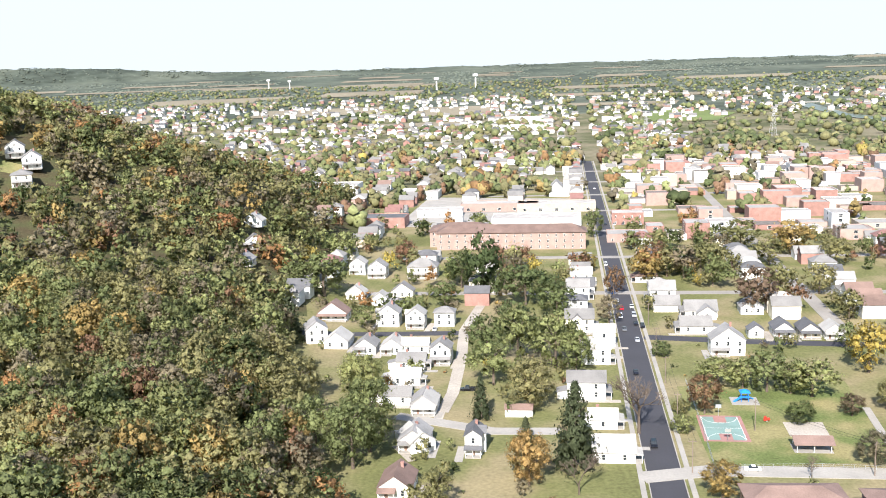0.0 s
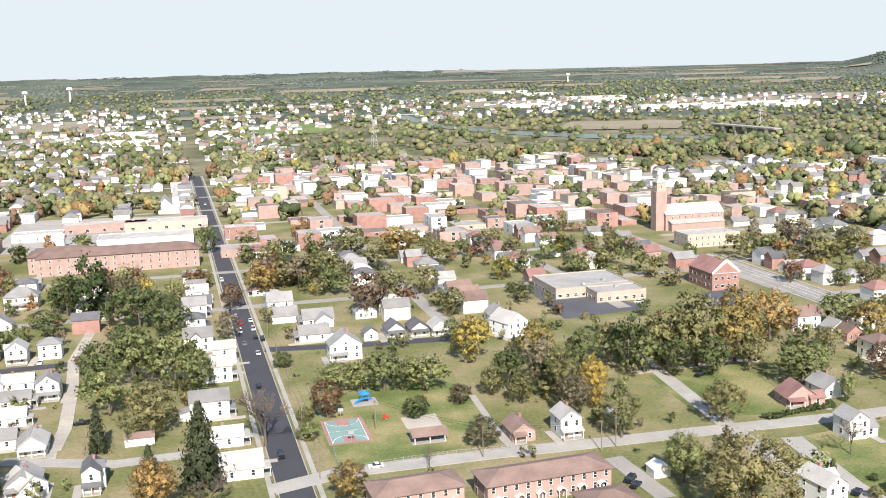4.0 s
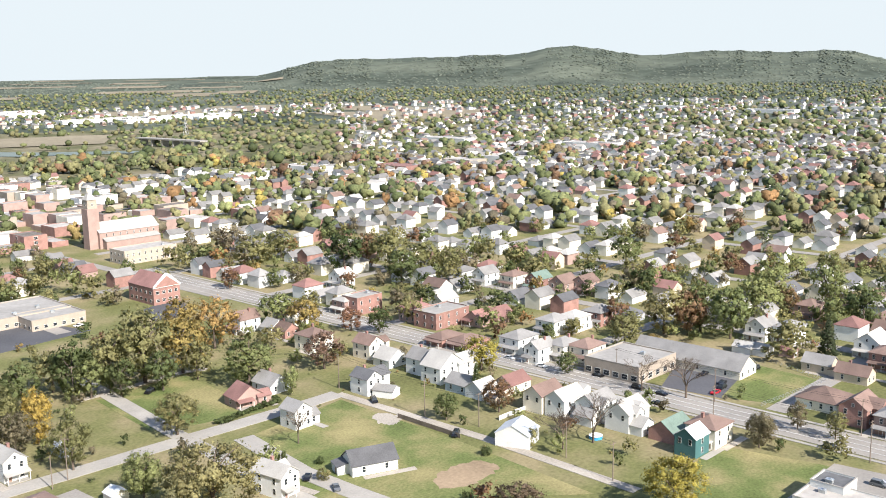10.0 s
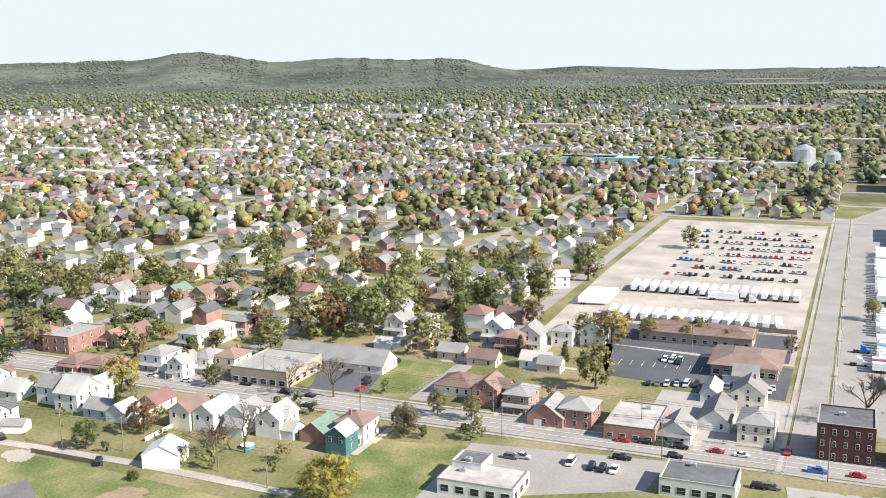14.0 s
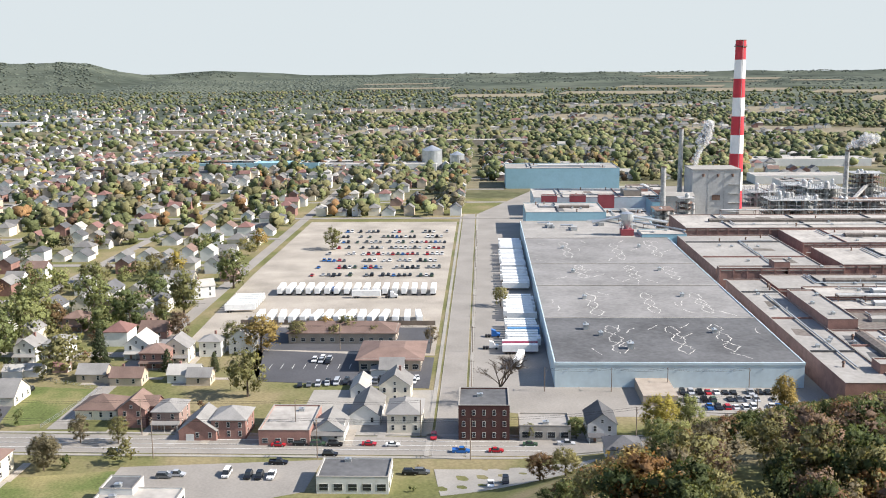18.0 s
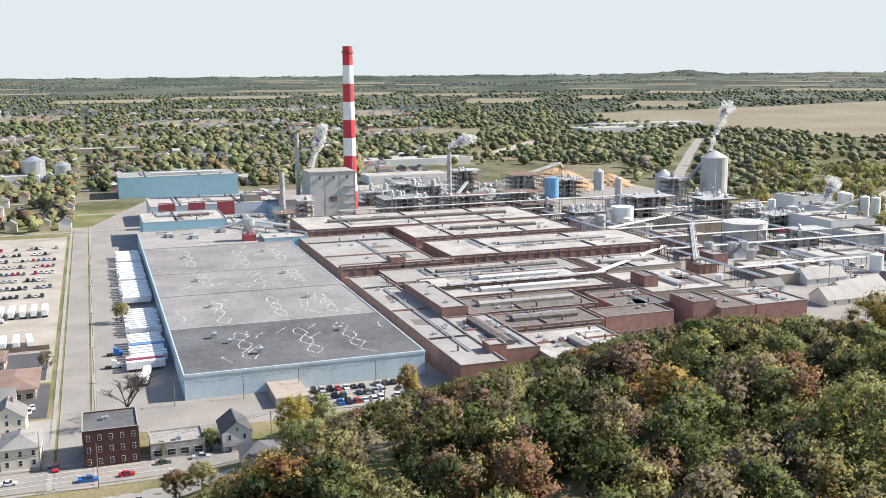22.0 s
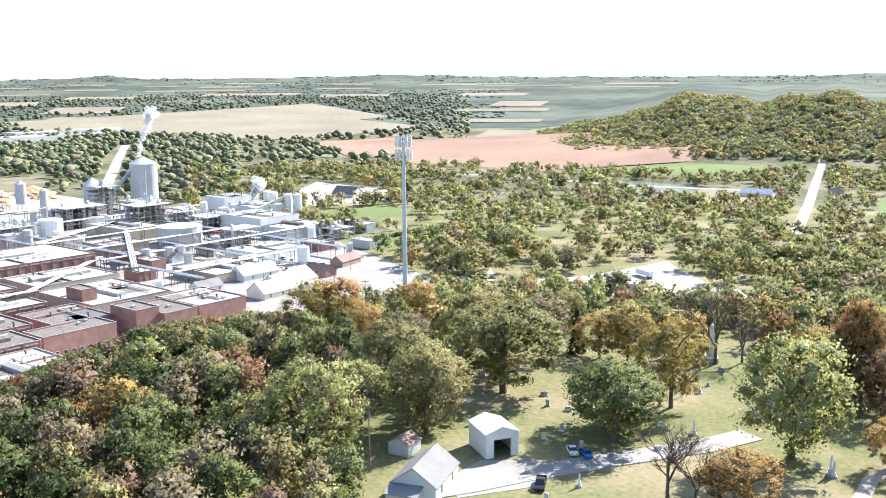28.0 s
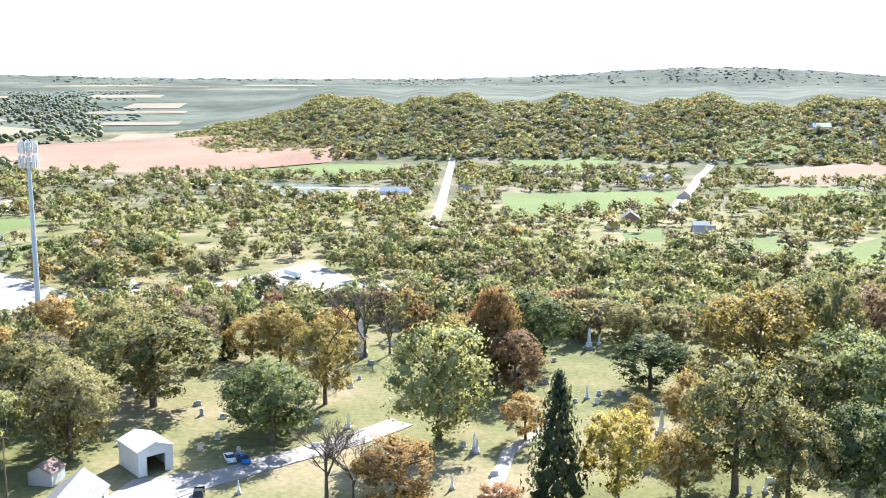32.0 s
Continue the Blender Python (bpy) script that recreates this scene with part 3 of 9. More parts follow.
    s.box(-w / 2, w / 2, -0.07, 0.0, 0, h / 2 - 0.04, 1).box(-w / 2, w / 2, -0.07, 0.0, h / 2 + 0.04, h, 1)
    return s.mesh(name, TRIM, GLASS)


WIN = {"tall": window_mesh(0.9, 1.6), "small": window_mesh(0.7, 1.0), "wide": window_mesh(1.7, 1.4), "shop": window_mesh(2.4, 1.9)}
DOOR_ME = Solid().box(-0.6, 0.6, -0.05, 0.05, 0, 2.2, 0).box(-0.47, 0.47, -0.09, 0, 0.02, 2.08, 1).mesh("door", TRIM, material("door_paint", (0.20, 0.13, 0.10), 0.5, each=0.5))
POST_ME = Solid().box(-0.09, 0.09, -0.09, 0.09, 0, 1, 0).mesh("post", TRIM)
CHIMNEY_ME = Solid().box(-0.4, 0.4, -0.4, 0.4, -2.2, 1.0).box(-0.48, 0.48, -0.48, 0.48, 1.0, 1.16).mesh("chimney", BRICK)
GARAGE_ME = Solid().box(-1.3, 1.3, -0.05, 0.04, 0, 2.2, 0).box(-1.25, 1.25, -0.08, 0, 0.05, 0.7, 1).box(-1.25, 1.25, -0.08, 0, 0.75, 1.4, 1).box(-1.25, 1.25, -0.08, 0, 1.45, 2.1, 1).mesh(
    "garage_door", TRIM, WALLS[0])


def gable_meshes(w, d, h, rise, over=0.4):
    """Walls with gables at both y ends, and a two-slope roof whose ridge runs along y."""
    wall = Solid().prism([(-w / 2, -0.4), (w / 2, -0.4), (w / 2, h), (0, h + rise), (-w / 2, h)], -d / 2, d / 2)
    roof, k = Solid(), rise / (w / 2)
    t = 0.16
    for sgn in (-1, 1):
        e = sgn * (w / 2 + over)
        zo = h - over * k
        prof = [(0, h + rise + 0.02), (e, zo + 0.02), (e, zo + t), (0, h + rise + t + 0.04)]
        roof.prism(prof if sgn < 0 else prof[::-1], -d / 2 - over, d / 2 + over)
    return wall, roof


def hip_meshes(w, d, h, rise, over=0.5, flat=0.0):
    wall = Solid().box(-w / 2, w / 2, -d / 2, d / 2, -0.4, h)
    X, Y = w / 2 + over, d / 2 + over
    m = min(w, d) / 2
    rx, ry = max(w / 2 - m, flat), max(d / 2 - m, flat)
    roof = Solid().add([(-X, -Y, h - 0.05), (X, -Y, h - 0.05), (X, Y, h - 0.05), (-X, Y, h - 0.05), (-X, -Y, h + 0.14), (X, -Y, h + 0.14), (X, Y, h + 0.14), (-X, Y, h + 0.14),
                        (-rx - 0.02, -ry - 0.02, h + rise), (rx + 0.02, -ry - 0.02, h + rise), (rx + 0.02, ry + 0.02, h + rise), (-rx - 0.02, ry + 0.02, h + rise)],
                       [(3, 2, 1, 0), (0, 1, 5, 4), (1, 2, 6, 5), (2, 3, 7, 6), (3, 0, 4, 7), (4, 5, 9, 8), (5, 6, 10, 9), (6, 7, 11, 10), (7, 4, 8, 11), (8, 9, 10, 11)])
    return wall, roof


WALL_WORDS = ["white", "cream", "grey", "tan", "red brick", "pale brick", "blue-grey", "dark teal"]
ROOF_WORDS = ["grey shingle", "dark shingle", "brown shingle", "pale shingle", "red", "white metal", "green"]


def house(x, y, rz=0, w=8, d=11, floors=2, wall=0, roof=0, kind="gable", porch=1, chimney=True, wing=None, name="house", group="houses of the town",
          label="", windows=4, grid=True, garage=False, lift=None, dormer=False, win="tall"):
    """A house with its ridge along its own y; the front looks to its own -y."""
    h = 2.9 * floors + 0.5
    rise = w * (0.36 if kind == "gable" else 0.26)
    base = thing(name, x, y, lift, rz + (GRID if grid else 0),
                 label or f"{'two-storey' if floors > 1 else 'single-storey'} {WALL_WORDS[wall]} house with {ROOF_WORDS[roof]} {kind} roof", "house" if name == "house" else name, group)
    wm, rm = WALLS[wall], ROOFS[roof]
    ws, rs = gable_meshes(w, d, h, rise) if kind == "gable" else hip_meshes(w, d, h, rise)
    part("wall", ws.mesh("wall", wm), base)
    part("roof", rs.mesh("roof", rm), base)
    if chimney and int(abs(x) * 13 + abs(y) * 7) % 5 < 2:
        part("chimney", CHIMNEY_ME, base, (w * 0.12, d * 0.18, h + rise - 0.3))
    n = max(1, int(w / 3.4)) if windows > 1 else 1
    m = max(1, min(windows, int(d / 5)))
    for f in range(floors):
        z = 1.1 + 2.9 * f
        for i in range(n):
            px = (i + 0.5) / n * w - w / 2
            if not (f == 0 and (porch or garage) and i == 0):
                part("window", WIN[win], base, (px, -d / 2, z), 0)
            if windows > 4:
                part("window", WIN[win], base, (px, d / 2, z), 180)
        for i in range(m):
            py = (i + 0.5) / m * d - d / 2
            part("window", WIN[win], base, (-w / 2, py, z), -90)
            part("window", WIN[win], base, (w / 2, py, z), 90)
    if kind == "gable" and floors > 1 and w > 6.5:
        part("window", WIN["small"], base, (0, -d / 2, h + 0.35), 0)
    if name == "house" and x * x + y * y < 440 ** 2:
        pick = int(abs(x) * 7 + abs(y) * 3) % 10
        if pick < 5:
            lw, ld = w * (0.55 + 0.04 * pick), 3.4
            px = (w - lw) / 2 * (1 if pick % 2 else -1) * .8
            part("rear_addition", Solid().prism([(0.02, -0.4), (ld, -0.4), (ld, 2.5), (0.02, 3.2)], -lw / 2, lw / 2).mesh("rear_addition", wm), base, (px, d / 2, 0), 90)
            part("rear_roof", Solid().prism([(0.02, 3.24), (ld + .35, 2.46), (ld + .35, 2.6), (0.02, 3.4)], -lw / 2 - .3, lw / 2 + .3).mesh("rear_roof", rm), base, (px, d / 2, 0), 90)
            part("door", DOOR_ME, base, (px - lw * .2, d / 2 + ld, 0.1), 180)
        if kind == "gable" and floors > 1 and pick in (1, 3, 4, 6, 8):
            sg, gw = (1 if pick % 2 else -1), min(4.4, d * .4)
            s3, r3 = gable_meshes(gw, w * .5 + 1.0, h - .2, gw * .42, .3)
            part("cross_gable", s3.mesh("cross_gable", wm), base, (sg * (w * .25 + .5), d * .08, 0), 90)
            part("cross_gable_roof", r3.mesh("cross_gable_roof", rm), base, (sg * (w * .25 + .5), d * .08, 0), 90)
            part("window", WIN["tall"], base, (sg * (w / 2 + 1.0), d * .08, 4.1), 90 * sg)
    if x * x + y * y < 360 ** 2 and windows <= 4 and floors > 1:
        for i in range(n):
            part("window", WIN[win], base, ((i + .5) / n * w - w / 2, d / 2, 4.0), 180)
    if garage:
        part("garage_door", GARAGE_ME, base, (-w * 0.2, -d / 2, 0.0))
    if porch:
        part("door", DOOR_ME, base, ((0.5) / n * w - w / 2, -d / 2, 0.3))
        pw = w * (0.96 if porch == 1 else 0.5)
        off = 0 if porch == 1 else -w * 0.22
        pr = Solid()
        pr.add([(off - pw / 2 - 0.3, -d / 2 - 2.3, 2.75), (off + pw / 2 + 0.3, -d / 2 - 2.3, 2.75), (off + pw / 2 + 0.3, -d / 2 - 0.02, 3.35), (off - pw / 2 - 0.3, -d / 2 - 0.02, 3.35),
                (off - pw / 2 - 0.3, -d / 2 - 2.3, 2.55), (off + pw / 2 + 0.3, -d / 2 - 2.3, 2.55), (off + pw / 2 + 0.3, -d / 2 - 0.02, 2.55), (off - pw / 2 - 0.3, -d / 2 - 0.02, 2.55)],
               [(0, 1, 2, 3), (7, 6, 5, 4), (4, 5, 1, 0), (5, 6, 2, 1), (7, 4, 0, 3)])
        part("porch_roof", pr.mesh("porch_roof", rm), base)
        part("porch_floor", Solid().box(off - pw / 2, off + pw / 2, -d / 2 - 2.1, -d / 2 - 0.02, -0.3, 0.3).mesh("porch_floor", CONCRETE), base)
        for i in range(3 if porch == 1 else 2):
            p = part("porch_post", POST_ME, base, (off - pw / 2 + 0.15 + (pw - 0.3) * i / (2 if porch == 1 else 1), -d / 2 - 1.95, 0.3))
            p.scale = (1, 1, 2.26)
    if wing:
        wx, wy, ww, wd, wf = wing
        hh = 2.9 * wf + 0.3
        s2, r2 = gable_meshes(wd, ww, hh, wd * 0.34)
        for s, nm, mt in ((s2, "wing_wall", wm), (r2, "wing_roof", rm)):
            part(nm, s.mesh(nm, mt), base, (wx, wy, 0), 90)
        for f in range(wf):
            part("window", WIN[win], base, (wx + (ww / 2 if wx > 0 else -ww / 2), wy, 1.1 + 2.9 * f), 90 if wx > 0 else -90)
            part("window", WIN[win], base, (wx, wy - wd / 2, 1.1 + 2.9 * f), 0)
    if dormer:
        for sg in (-1, 1):
            s3, r3 = gable_meshes(2.2, w * 0.55, 1.5, 0.8, 0.2)
            part("dormer", s3.mesh("dormer", wm), base, (sg * w * 0.2, -d * 0.12, h + 0.1), 90)
            part("dormer_roof", r3.mesh("dormer_roof", rm), base, (sg * w * 0.2, -d * 0.12, h + 0.1), 90)
    return base


def shed(x, y, rz=0, w=4, d=6, h=2.6, wall=0, roof=0, label="", name="shed", grid=True, door=True):
    base = thing(name, x, y, None, rz + (GRID if grid else 0), label or f"small {WALL_WORDS[wall]} outbuilding with {ROOF_WORDS[roof]} roof", name, "sheds and garages")
    ws, rs = gable_meshes(w, d, h, w * 0.26, 0.25)
    part("wall", ws.mesh("wall", WALLS[wall]), base)
    part("roof", rs.mesh("roof", ROOFS[roof]), base)
    if door:
        part("garage_door" if w > 3.4 else "door", GARAGE_ME if w > 3.4 else DOOR_ME, base, (0, -d / 2, 0.0))
    return base


def block(x, y, w, d, h, wall, roof, rz=0, label="", name="commercial_building", floors=2, grid=True, group="flat-roofed buildings", cols=None, parapet=0.5,
          vents=2, win="tall", lift=None, sides="nsew"):
    """A flat-roofed building: walls with a parapet, roof deck, rows of windows, roof vents."""
    base = thing(name, x, y, lift, rz + (GRID if grid else 0), label, name.replace("_", " "), group)
    t = 0.35
    part("wall", Solid().tray(w / 2, d / 2, t, -0.4, h + parapet, h).mesh("wall", wall), base)
    part("roof", Solid().box(-w / 2 + t, w / 2 - t, -d / 2 + t, d / 2 - t, h + 0.01, h + 0.12).mesh("roof", roof), base)
    if x * x + y * y < 640 ** 2 or name == "works_building":
        part("coping", Solid().kerb_ring(w / 2 + .08, d / 2 + .08, t + .08, h + parapet, h + parapet + .12).mesh("coping", CONCRETE), base)
    if cols is None:
        cols = (max(1, int(w / 4)), max(1, int(d / 4.5)))
    for f in range(floors):
        z = 1.0 + (h / max(1, floors)) * f
        for i in range(cols[0]):
            px = (i + 0.5) / cols[0] * w - w / 2
            if "s" in sides:
                part("window", WIN[win], base, (px, -d / 2, z))
            if "n" in sides:
                part("window", WIN[win], base, (px, d / 2, z), 180)
        for i in range(cols[1]):
            py = (i + 0.5) / cols[1] * d - d / 2
            if "w" in sides:
                part("window", WIN[win], base, (-w / 2, py, z), -90)
            if "e" in sides:
                part("window", WIN[win], base, (w / 2, py, z), 90)
    rng = random.Random(int(x * 7 + y))
    for i in range(vents if name == "works_building" else (vents + 1) // 2):
        part("roof_vent", VENT_ME, base, (rng.uniform(-0.35, 0.35) * w, rng.uniform(-0.35, 0.35) * d, h + 0.12))
    return base


VENT_ME = Solid().box(-0.9, 0.9, -0.7, 0.7, 0, 0.9).box(-1.0, 1.0, -0.8, 0.8, 0.9, 1.0).tube((0.4, 0, 1.0), (0.4, 0, 1.3), 0.35).mesh("roof_vent", STEEL)

# ---- vehicles ----
CAR_PAINT = {"black": (0.012, 0.012, 0.014), "white": (0.75, 0.75, 0.75), "silver": (0.42, 0.43, 0.45), "red": (0.42, 0.02, 0.03), "blue": (0.03, 0.14, 0.42), "grey": (0.14, 0.145, 0.15), "green": (0.05, 0.09, 0.06)}
WHEEL_ME = Solid().tube((-0.11, 0, 0), (0.11, 0, 0), 0.33, n=12).mesh("wheel", RUBBER)
RIM_ME = Solid().tube((-0.125, 0, 0), (0.125, 0, 0), 0.2, n=8).mesh("rim", STEEL)
HEADLIGHT_ME = Solid().box(-0.18, 0.18, -0.03, 0.03, -0.08, 0.08).mesh("headlight", GLASS)
CAR_ME = {}


def car_meshes(kind, colour):
    key = (kind, colour)
    if key not in CAR_ME:
        paint = material("car_paint_" + colour, CAR_PAINT[colour], 0.25, 0.1, spread=0.03)
        L, hw, zb = {"sedan": (4.6, 0.9, 1.42), "suv": (4.8, 0.97, 1.72), "pickup": (5.6, 1.0, 1.8), "van": (5.3, 1.0, 2.05)}[kind]
        f = -L / 2
        belt = 0.95 if kind != "sedan" else 0.88
        bod = Solid().prism([(f, 0.35), (f + 0.05, 0.72), (f + 1.15, belt), (L / 2 - 0.1, belt + 0.03), (L / 2, 0.7), (L / 2, 0.35), (L / 2 - 0.3, 0.26), (f + 0.3, 0.26)], -hw, hw)
        c0, c1, c2, c3 = {"sedan": (f + 1.25, f + 2.05, L / 2 - 1.5, L / 2 - 0.75), "suv": (f + 1.2, f + 1.9, L / 2 - 0.5, L / 2 - 0.12),
                          "pickup": (f + 1.4, f + 2.05, f + 3.3, f + 3.55), "van": (f + 0.7, f + 1.5, L / 2 - 0.2, L / 2 - 0.06)}[kind]
        k = 0.78
        gl = Solid().add([(c0, -hw * .96, belt), (c3, -hw * .96, belt), (c3, hw * .96, belt), (c0, hw * .96, belt), (c1, -hw * k, zb - .06), (c2, -hw * k, zb - .06), (c2, hw * k, zb - .06), (c1, hw * k, zb - .06)],
                         [(0, 1, 5, 4), (1, 2, 6, 5), (2, 3, 7, 6), (3, 0, 4, 7)])
        top = Solid().box(c1 - 0.04, c2 + 0.04, -hw * k - 0.03, hw * k + 0.03, zb - 0.06, zb)
        if kind == "pickup":
            top.box(c3 + 0.1, L / 2 - 0.1, -hw, -hw + 0.1, belt, belt + 0.28).box(c3 + 0.1, L / 2 - 0.1, hw - 0.1, hw, belt, belt + 0.28).box(L / 2 - 0.15, L / 2 - 0.05, -hw, hw, belt, belt + 0.28)
        for sx in (-1, 1):
            for sy in (-1, 1):
                bod.tube((sx * L * .3, sy * (hw - .2), .33), (sx * L * .3, sy * (hw + .01), .33), .33, n=8, m=1)
        bod.add(top.v, top.f)
        CAR_ME[key] = (bod.mesh("body", paint, RUBBER), gl.mesh("glass", GLASS), L, hw)
    return CAR_ME[key]


CAR_WORD = {"sedan": "saloon car", "suv": "sport utility car", "pickup": "pickup truck", "van": "van"}


def car(x, y, rz=0, kind="sedan", colour="black", where="parked on asphalt", grid=True, simple=False, z=0.1):
    me = car_meshes(kind, colour)
    c = thing("car", x, y, None, rz + (GRID if grid else 0), f"{colour} {CAR_WORD[kind]} {where}", "car", "cars")
    c.location.z += z
    part("body", me[0], c)
    part("glass", me[1], c)
    if not simple and x * x + y * y < 330 ** 2:
        for sx in (-1, 1):
            for sy in (-1, 1):
                w = part("wheel", WHEEL_ME, c, (sx * me[2] * 0.3, sy * (me[3] - 0.1), 0.33), 90)
                part("rim", RIM_ME, w)
            part("headlight", HEADLIGHT_ME, c, (-me[2] / 2, sx * 0.6, 0.62), 90)
    return c


TRAILER_MATS = [material("trailer_white", (0.78, 0.78, 0.77), 0.5, spread=0.08, grain=1, each=0.06), material("trailer_blue", (0.10, 0.25, 0.45), 0.5, each=0.1), material("trailer_maroon", (0.25, 0.03, 0.06), 0.5)]
TR_BODY = [Solid().box(-1.3, 1.3, -7.3, 7.3, 1.15, 4.0).mesh("box_body", m_) for m_ in TRAILER_MATS]
TR_GEAR = Solid().box(-1.0, 1.0, 3.4, 6.6, 0.75, 1.15).mesh("undercarriage", RUST)
TR_AXLE = Solid().tube((-1.25, 0, 0.5), (1.25, 0, 0.5), 0.5, n=10).mesh("axle", RUBBER)


def trailer(x, y, rz=0, colour=0, grid=True, length=1.0):
    t = thing("semi_trailer", x, y, None, rz + (GRID if grid else 0), f"{['white', 'blue', 'maroon'][colour]} box semi-trailer parked on a paved yard", "trailer", "parked trailers")
    t.scale = (1, length, 1)
    t.location.z += 0.06
    part("box_body", TR_BODY[colour], t), part("undercarriage", TR_GEAR, t)
    for yy in (4.4, 5.7):
        part("axle", TR_AXLE, t, (0, yy, 0))
    return t


def tractor(x, y, rz=0, colour="white", grid=True):
    t = thing("truck_tractor", x, y, None, rz + (GRID if grid else 0), f"{colour} truck tractor standing before its trailer", "truck", "trucks")
    t.location.z += 0.06
    paint = material("car_paint_" + colour, CAR_PAINT[colour], 0.25, 0.1, spread=0.03)
    part("cab", Solid().prism([(-3.2, 0.6), (-3.2, 1.7), (-1.7, 1.95), (-1.2, 3.0), (0.6, 3.6), (0.6, 0.6)], -1.15, 1.15).mesh("cab", paint), t, (0, 0, 0), 90)
    part("windscreen", Solid().box(-1.0, 1.0, 0, 0.05, 0, 0.9).mesh("windscreen", GLASS), t, (0, -1.5, 2.0))
    part("frame", Solid().box(-0.5, 0.5, 0.6, 3.2, 0.6, 1.0).mesh("frame", RUST), t)
    for yy in (-2.4, 1.6, 2.8):
        part("axle", TR_AXLE, t, (0, yy, 0))
    return t


def pole(x, y, h=11, arms=1, rz=0, lamp_=False, lift=None):
    """A wooden line pole with crossarms and insulators."""
    p = thing("utility_pole", x, y, lift, rz + GRID, "weathered wooden utility pole with crossarm", "utility pole", "utility poles")
    part("shaft", Solid().tube((0, 0, -0.3), (0, 0, h), 0.17, 0.11, 8).mesh("shaft", WOODPOLE), p)
    for i in range(arms):
        part("crossarm", Solid().box(-1.2, 1.2, -0.06, 0.06, h - 0.6 - i * 0.9, h - 0.45 - i * 0.9).box(-1.15, -1.03, -.05, .05, h - .45 - i * .9, h - .27 - i * .9).box(1.03, 1.15, -.05, .05, h - .45 - i * .9, h - .27 - i * .9).mesh("crossarm", WOODPOLE), p)
    if lamp_:
        part("lamp_arm", Solid().tube((0, 0, h * 0.8), (0, -1.8, h * 0.86), 0.04, n=5).box(-0.15, 0.15, -2.4, -1.7, h * 0.85, h * 0.88).mesh("lamp_arm", STEEL), p)
    return p


INS_ME = Solid().tube((0, 0, 0), (0, 0, 0.16), 0.06, n=6).mesh("insulator", STEEL)


def wire(a, b, sag=0.8, r=0.035, name="power_line"):
    a, b = Vector(a), Vector(b)
    side = Vector((-(b - a).y, (b - a).x, 0)).normalized() * r
    vs = []
    for i in range(9):
        k = i / 8
        q = a + (b - a) * k - Vector((0, 0, sag * 4 * k * (1 - k)))
        vs += [q - side, q + Vector((0, 0, r)), q + side, q - Vector((0, 0, r))]
    s = Solid().add(vs, [(4 * i + j, 4 * i + (j + 1) % 4, 4 * i + 4 + (j + 1) % 4, 4 * i + 4 + j) for i in range(8) for j in range(4)])
    ob = new(name, s.mesh(name, RUBBER))
    return tagged(ob, "thin black overhead line sagging between poles", "cable")


def mast(x, y, h, r=0.4, label="", name="smokestack", mat=None, z=None, top=None):
    t = thing(name, x, y, z, 0, label, name.replace("_", " "))
    part("shaft", Solid().tube((0, 0, -1), (0, 0, h), r, top or r * 0.85, 16).mesh("shaft", mat or STEEL), t)
    part("rim", Solid().tube((0, 0, h - 0.5), (0, 0, h), r * 1.12, r * 1.12, 16).mesh("rim", RUST), t)
    return t


def tank(x, y, r, h, mat, label="", cone=0.25, name="storage_tank", z=None, legs=False, ring=True):
    t = thing(name, x, y, z, 0, label, "tank", "tanks and silos of the works")
    lo = h * 0.3 if legs else -0.4
    sh = part("shell", Solid().tube((0, 0, lo), (0, 0, h), r, r, 20, caps=True).mesh("shell", mat), t)
    part("lid", Solid().tube((0, 0, h), (0, 0, h + r * cone), r * 1.02, r * 0.1, 20).mesh("lid", mat), t)
    if ring:
        g = Solid()
        for i in range(12):
            a = i * 0.5236
            g.tube((r * math.cos(a), r * math.sin(a), h), (r * math.cos(a), r * math.sin(a), h + 1.1), 0.05, n=4)
            g.tube((r * math.cos(a), r * math.sin(a), h + 1.1), (r * math.cos(a + .5236), r * math.sin(a + .5236), h + 1.1), 0.05, n=4)
        part("railing", g.mesh("railing", STEEL), sh)
        lad = Solid()
        for o in (-0.25, 0.25):
            lad.tube((-r - 0.2, o, max(lo, 0)), (-r - 0.2, o, h + 1), 0.05, n=4)
        part("ladder", lad.mesh("ladder", STEEL), sh)
    if legs:
        for i in range(4):
            a = 0.785 + i * 1.5708
            part("leg", Solid().tube((r * .8 * math.cos(a), r * .8 * math.sin(a), -0.4), (r * .8 * math.cos(a), r * .8 * math.sin(a), lo), 0.15, n=6).mesh("leg", STEEL), t)
    return t

# ---- streets ----
OCC = []          # places taken: x, y, radius


CELLS = {}


def taken(x, y, r=6):
    OCC.append((x, y, r))
    for i in range(int((x - r) // 30) - 1, int((x + r) // 30) + 2):
        for j in range(int((y - r) // 30) - 1, int((y + r) // 30) + 2):
            CELLS.setdefault((i, j), []).append((x, y, r))


def street(name, a, b, width, mat, label, walks=True, lines=0):
    """A straight street in grid coordinates with kerbed pavements at both sides."""
    pa, pb = town(*a), town(*b)
    ribbon(name, [pa, pb], width, mat, 0.07, label)
    d = (Vector(b) - Vector(a)).normalized()
    s = Vector((-d.y, d.x))
    if walks:
        for sg in (-1, 1):
            o = s * sg * (width / 2 + 1.9)
            ribbon("pavement", [town(a[0] + o.x, a[1] + o.y), town(b[0] + o.x, b[1] + o.y)], 1.5, CONCRETE, 0.16, "pale concrete pavement beside the street", category="pavement")
            k = s * sg * (width / 2 + 0.1)
            ribbon("kerb", [town(a[0] + k.x, a[1] + k.y), town(b[0] + k.x, b[1] + k.y)], 0.3, CONCRETE, 0.17, "concrete kerb", category="kerb")
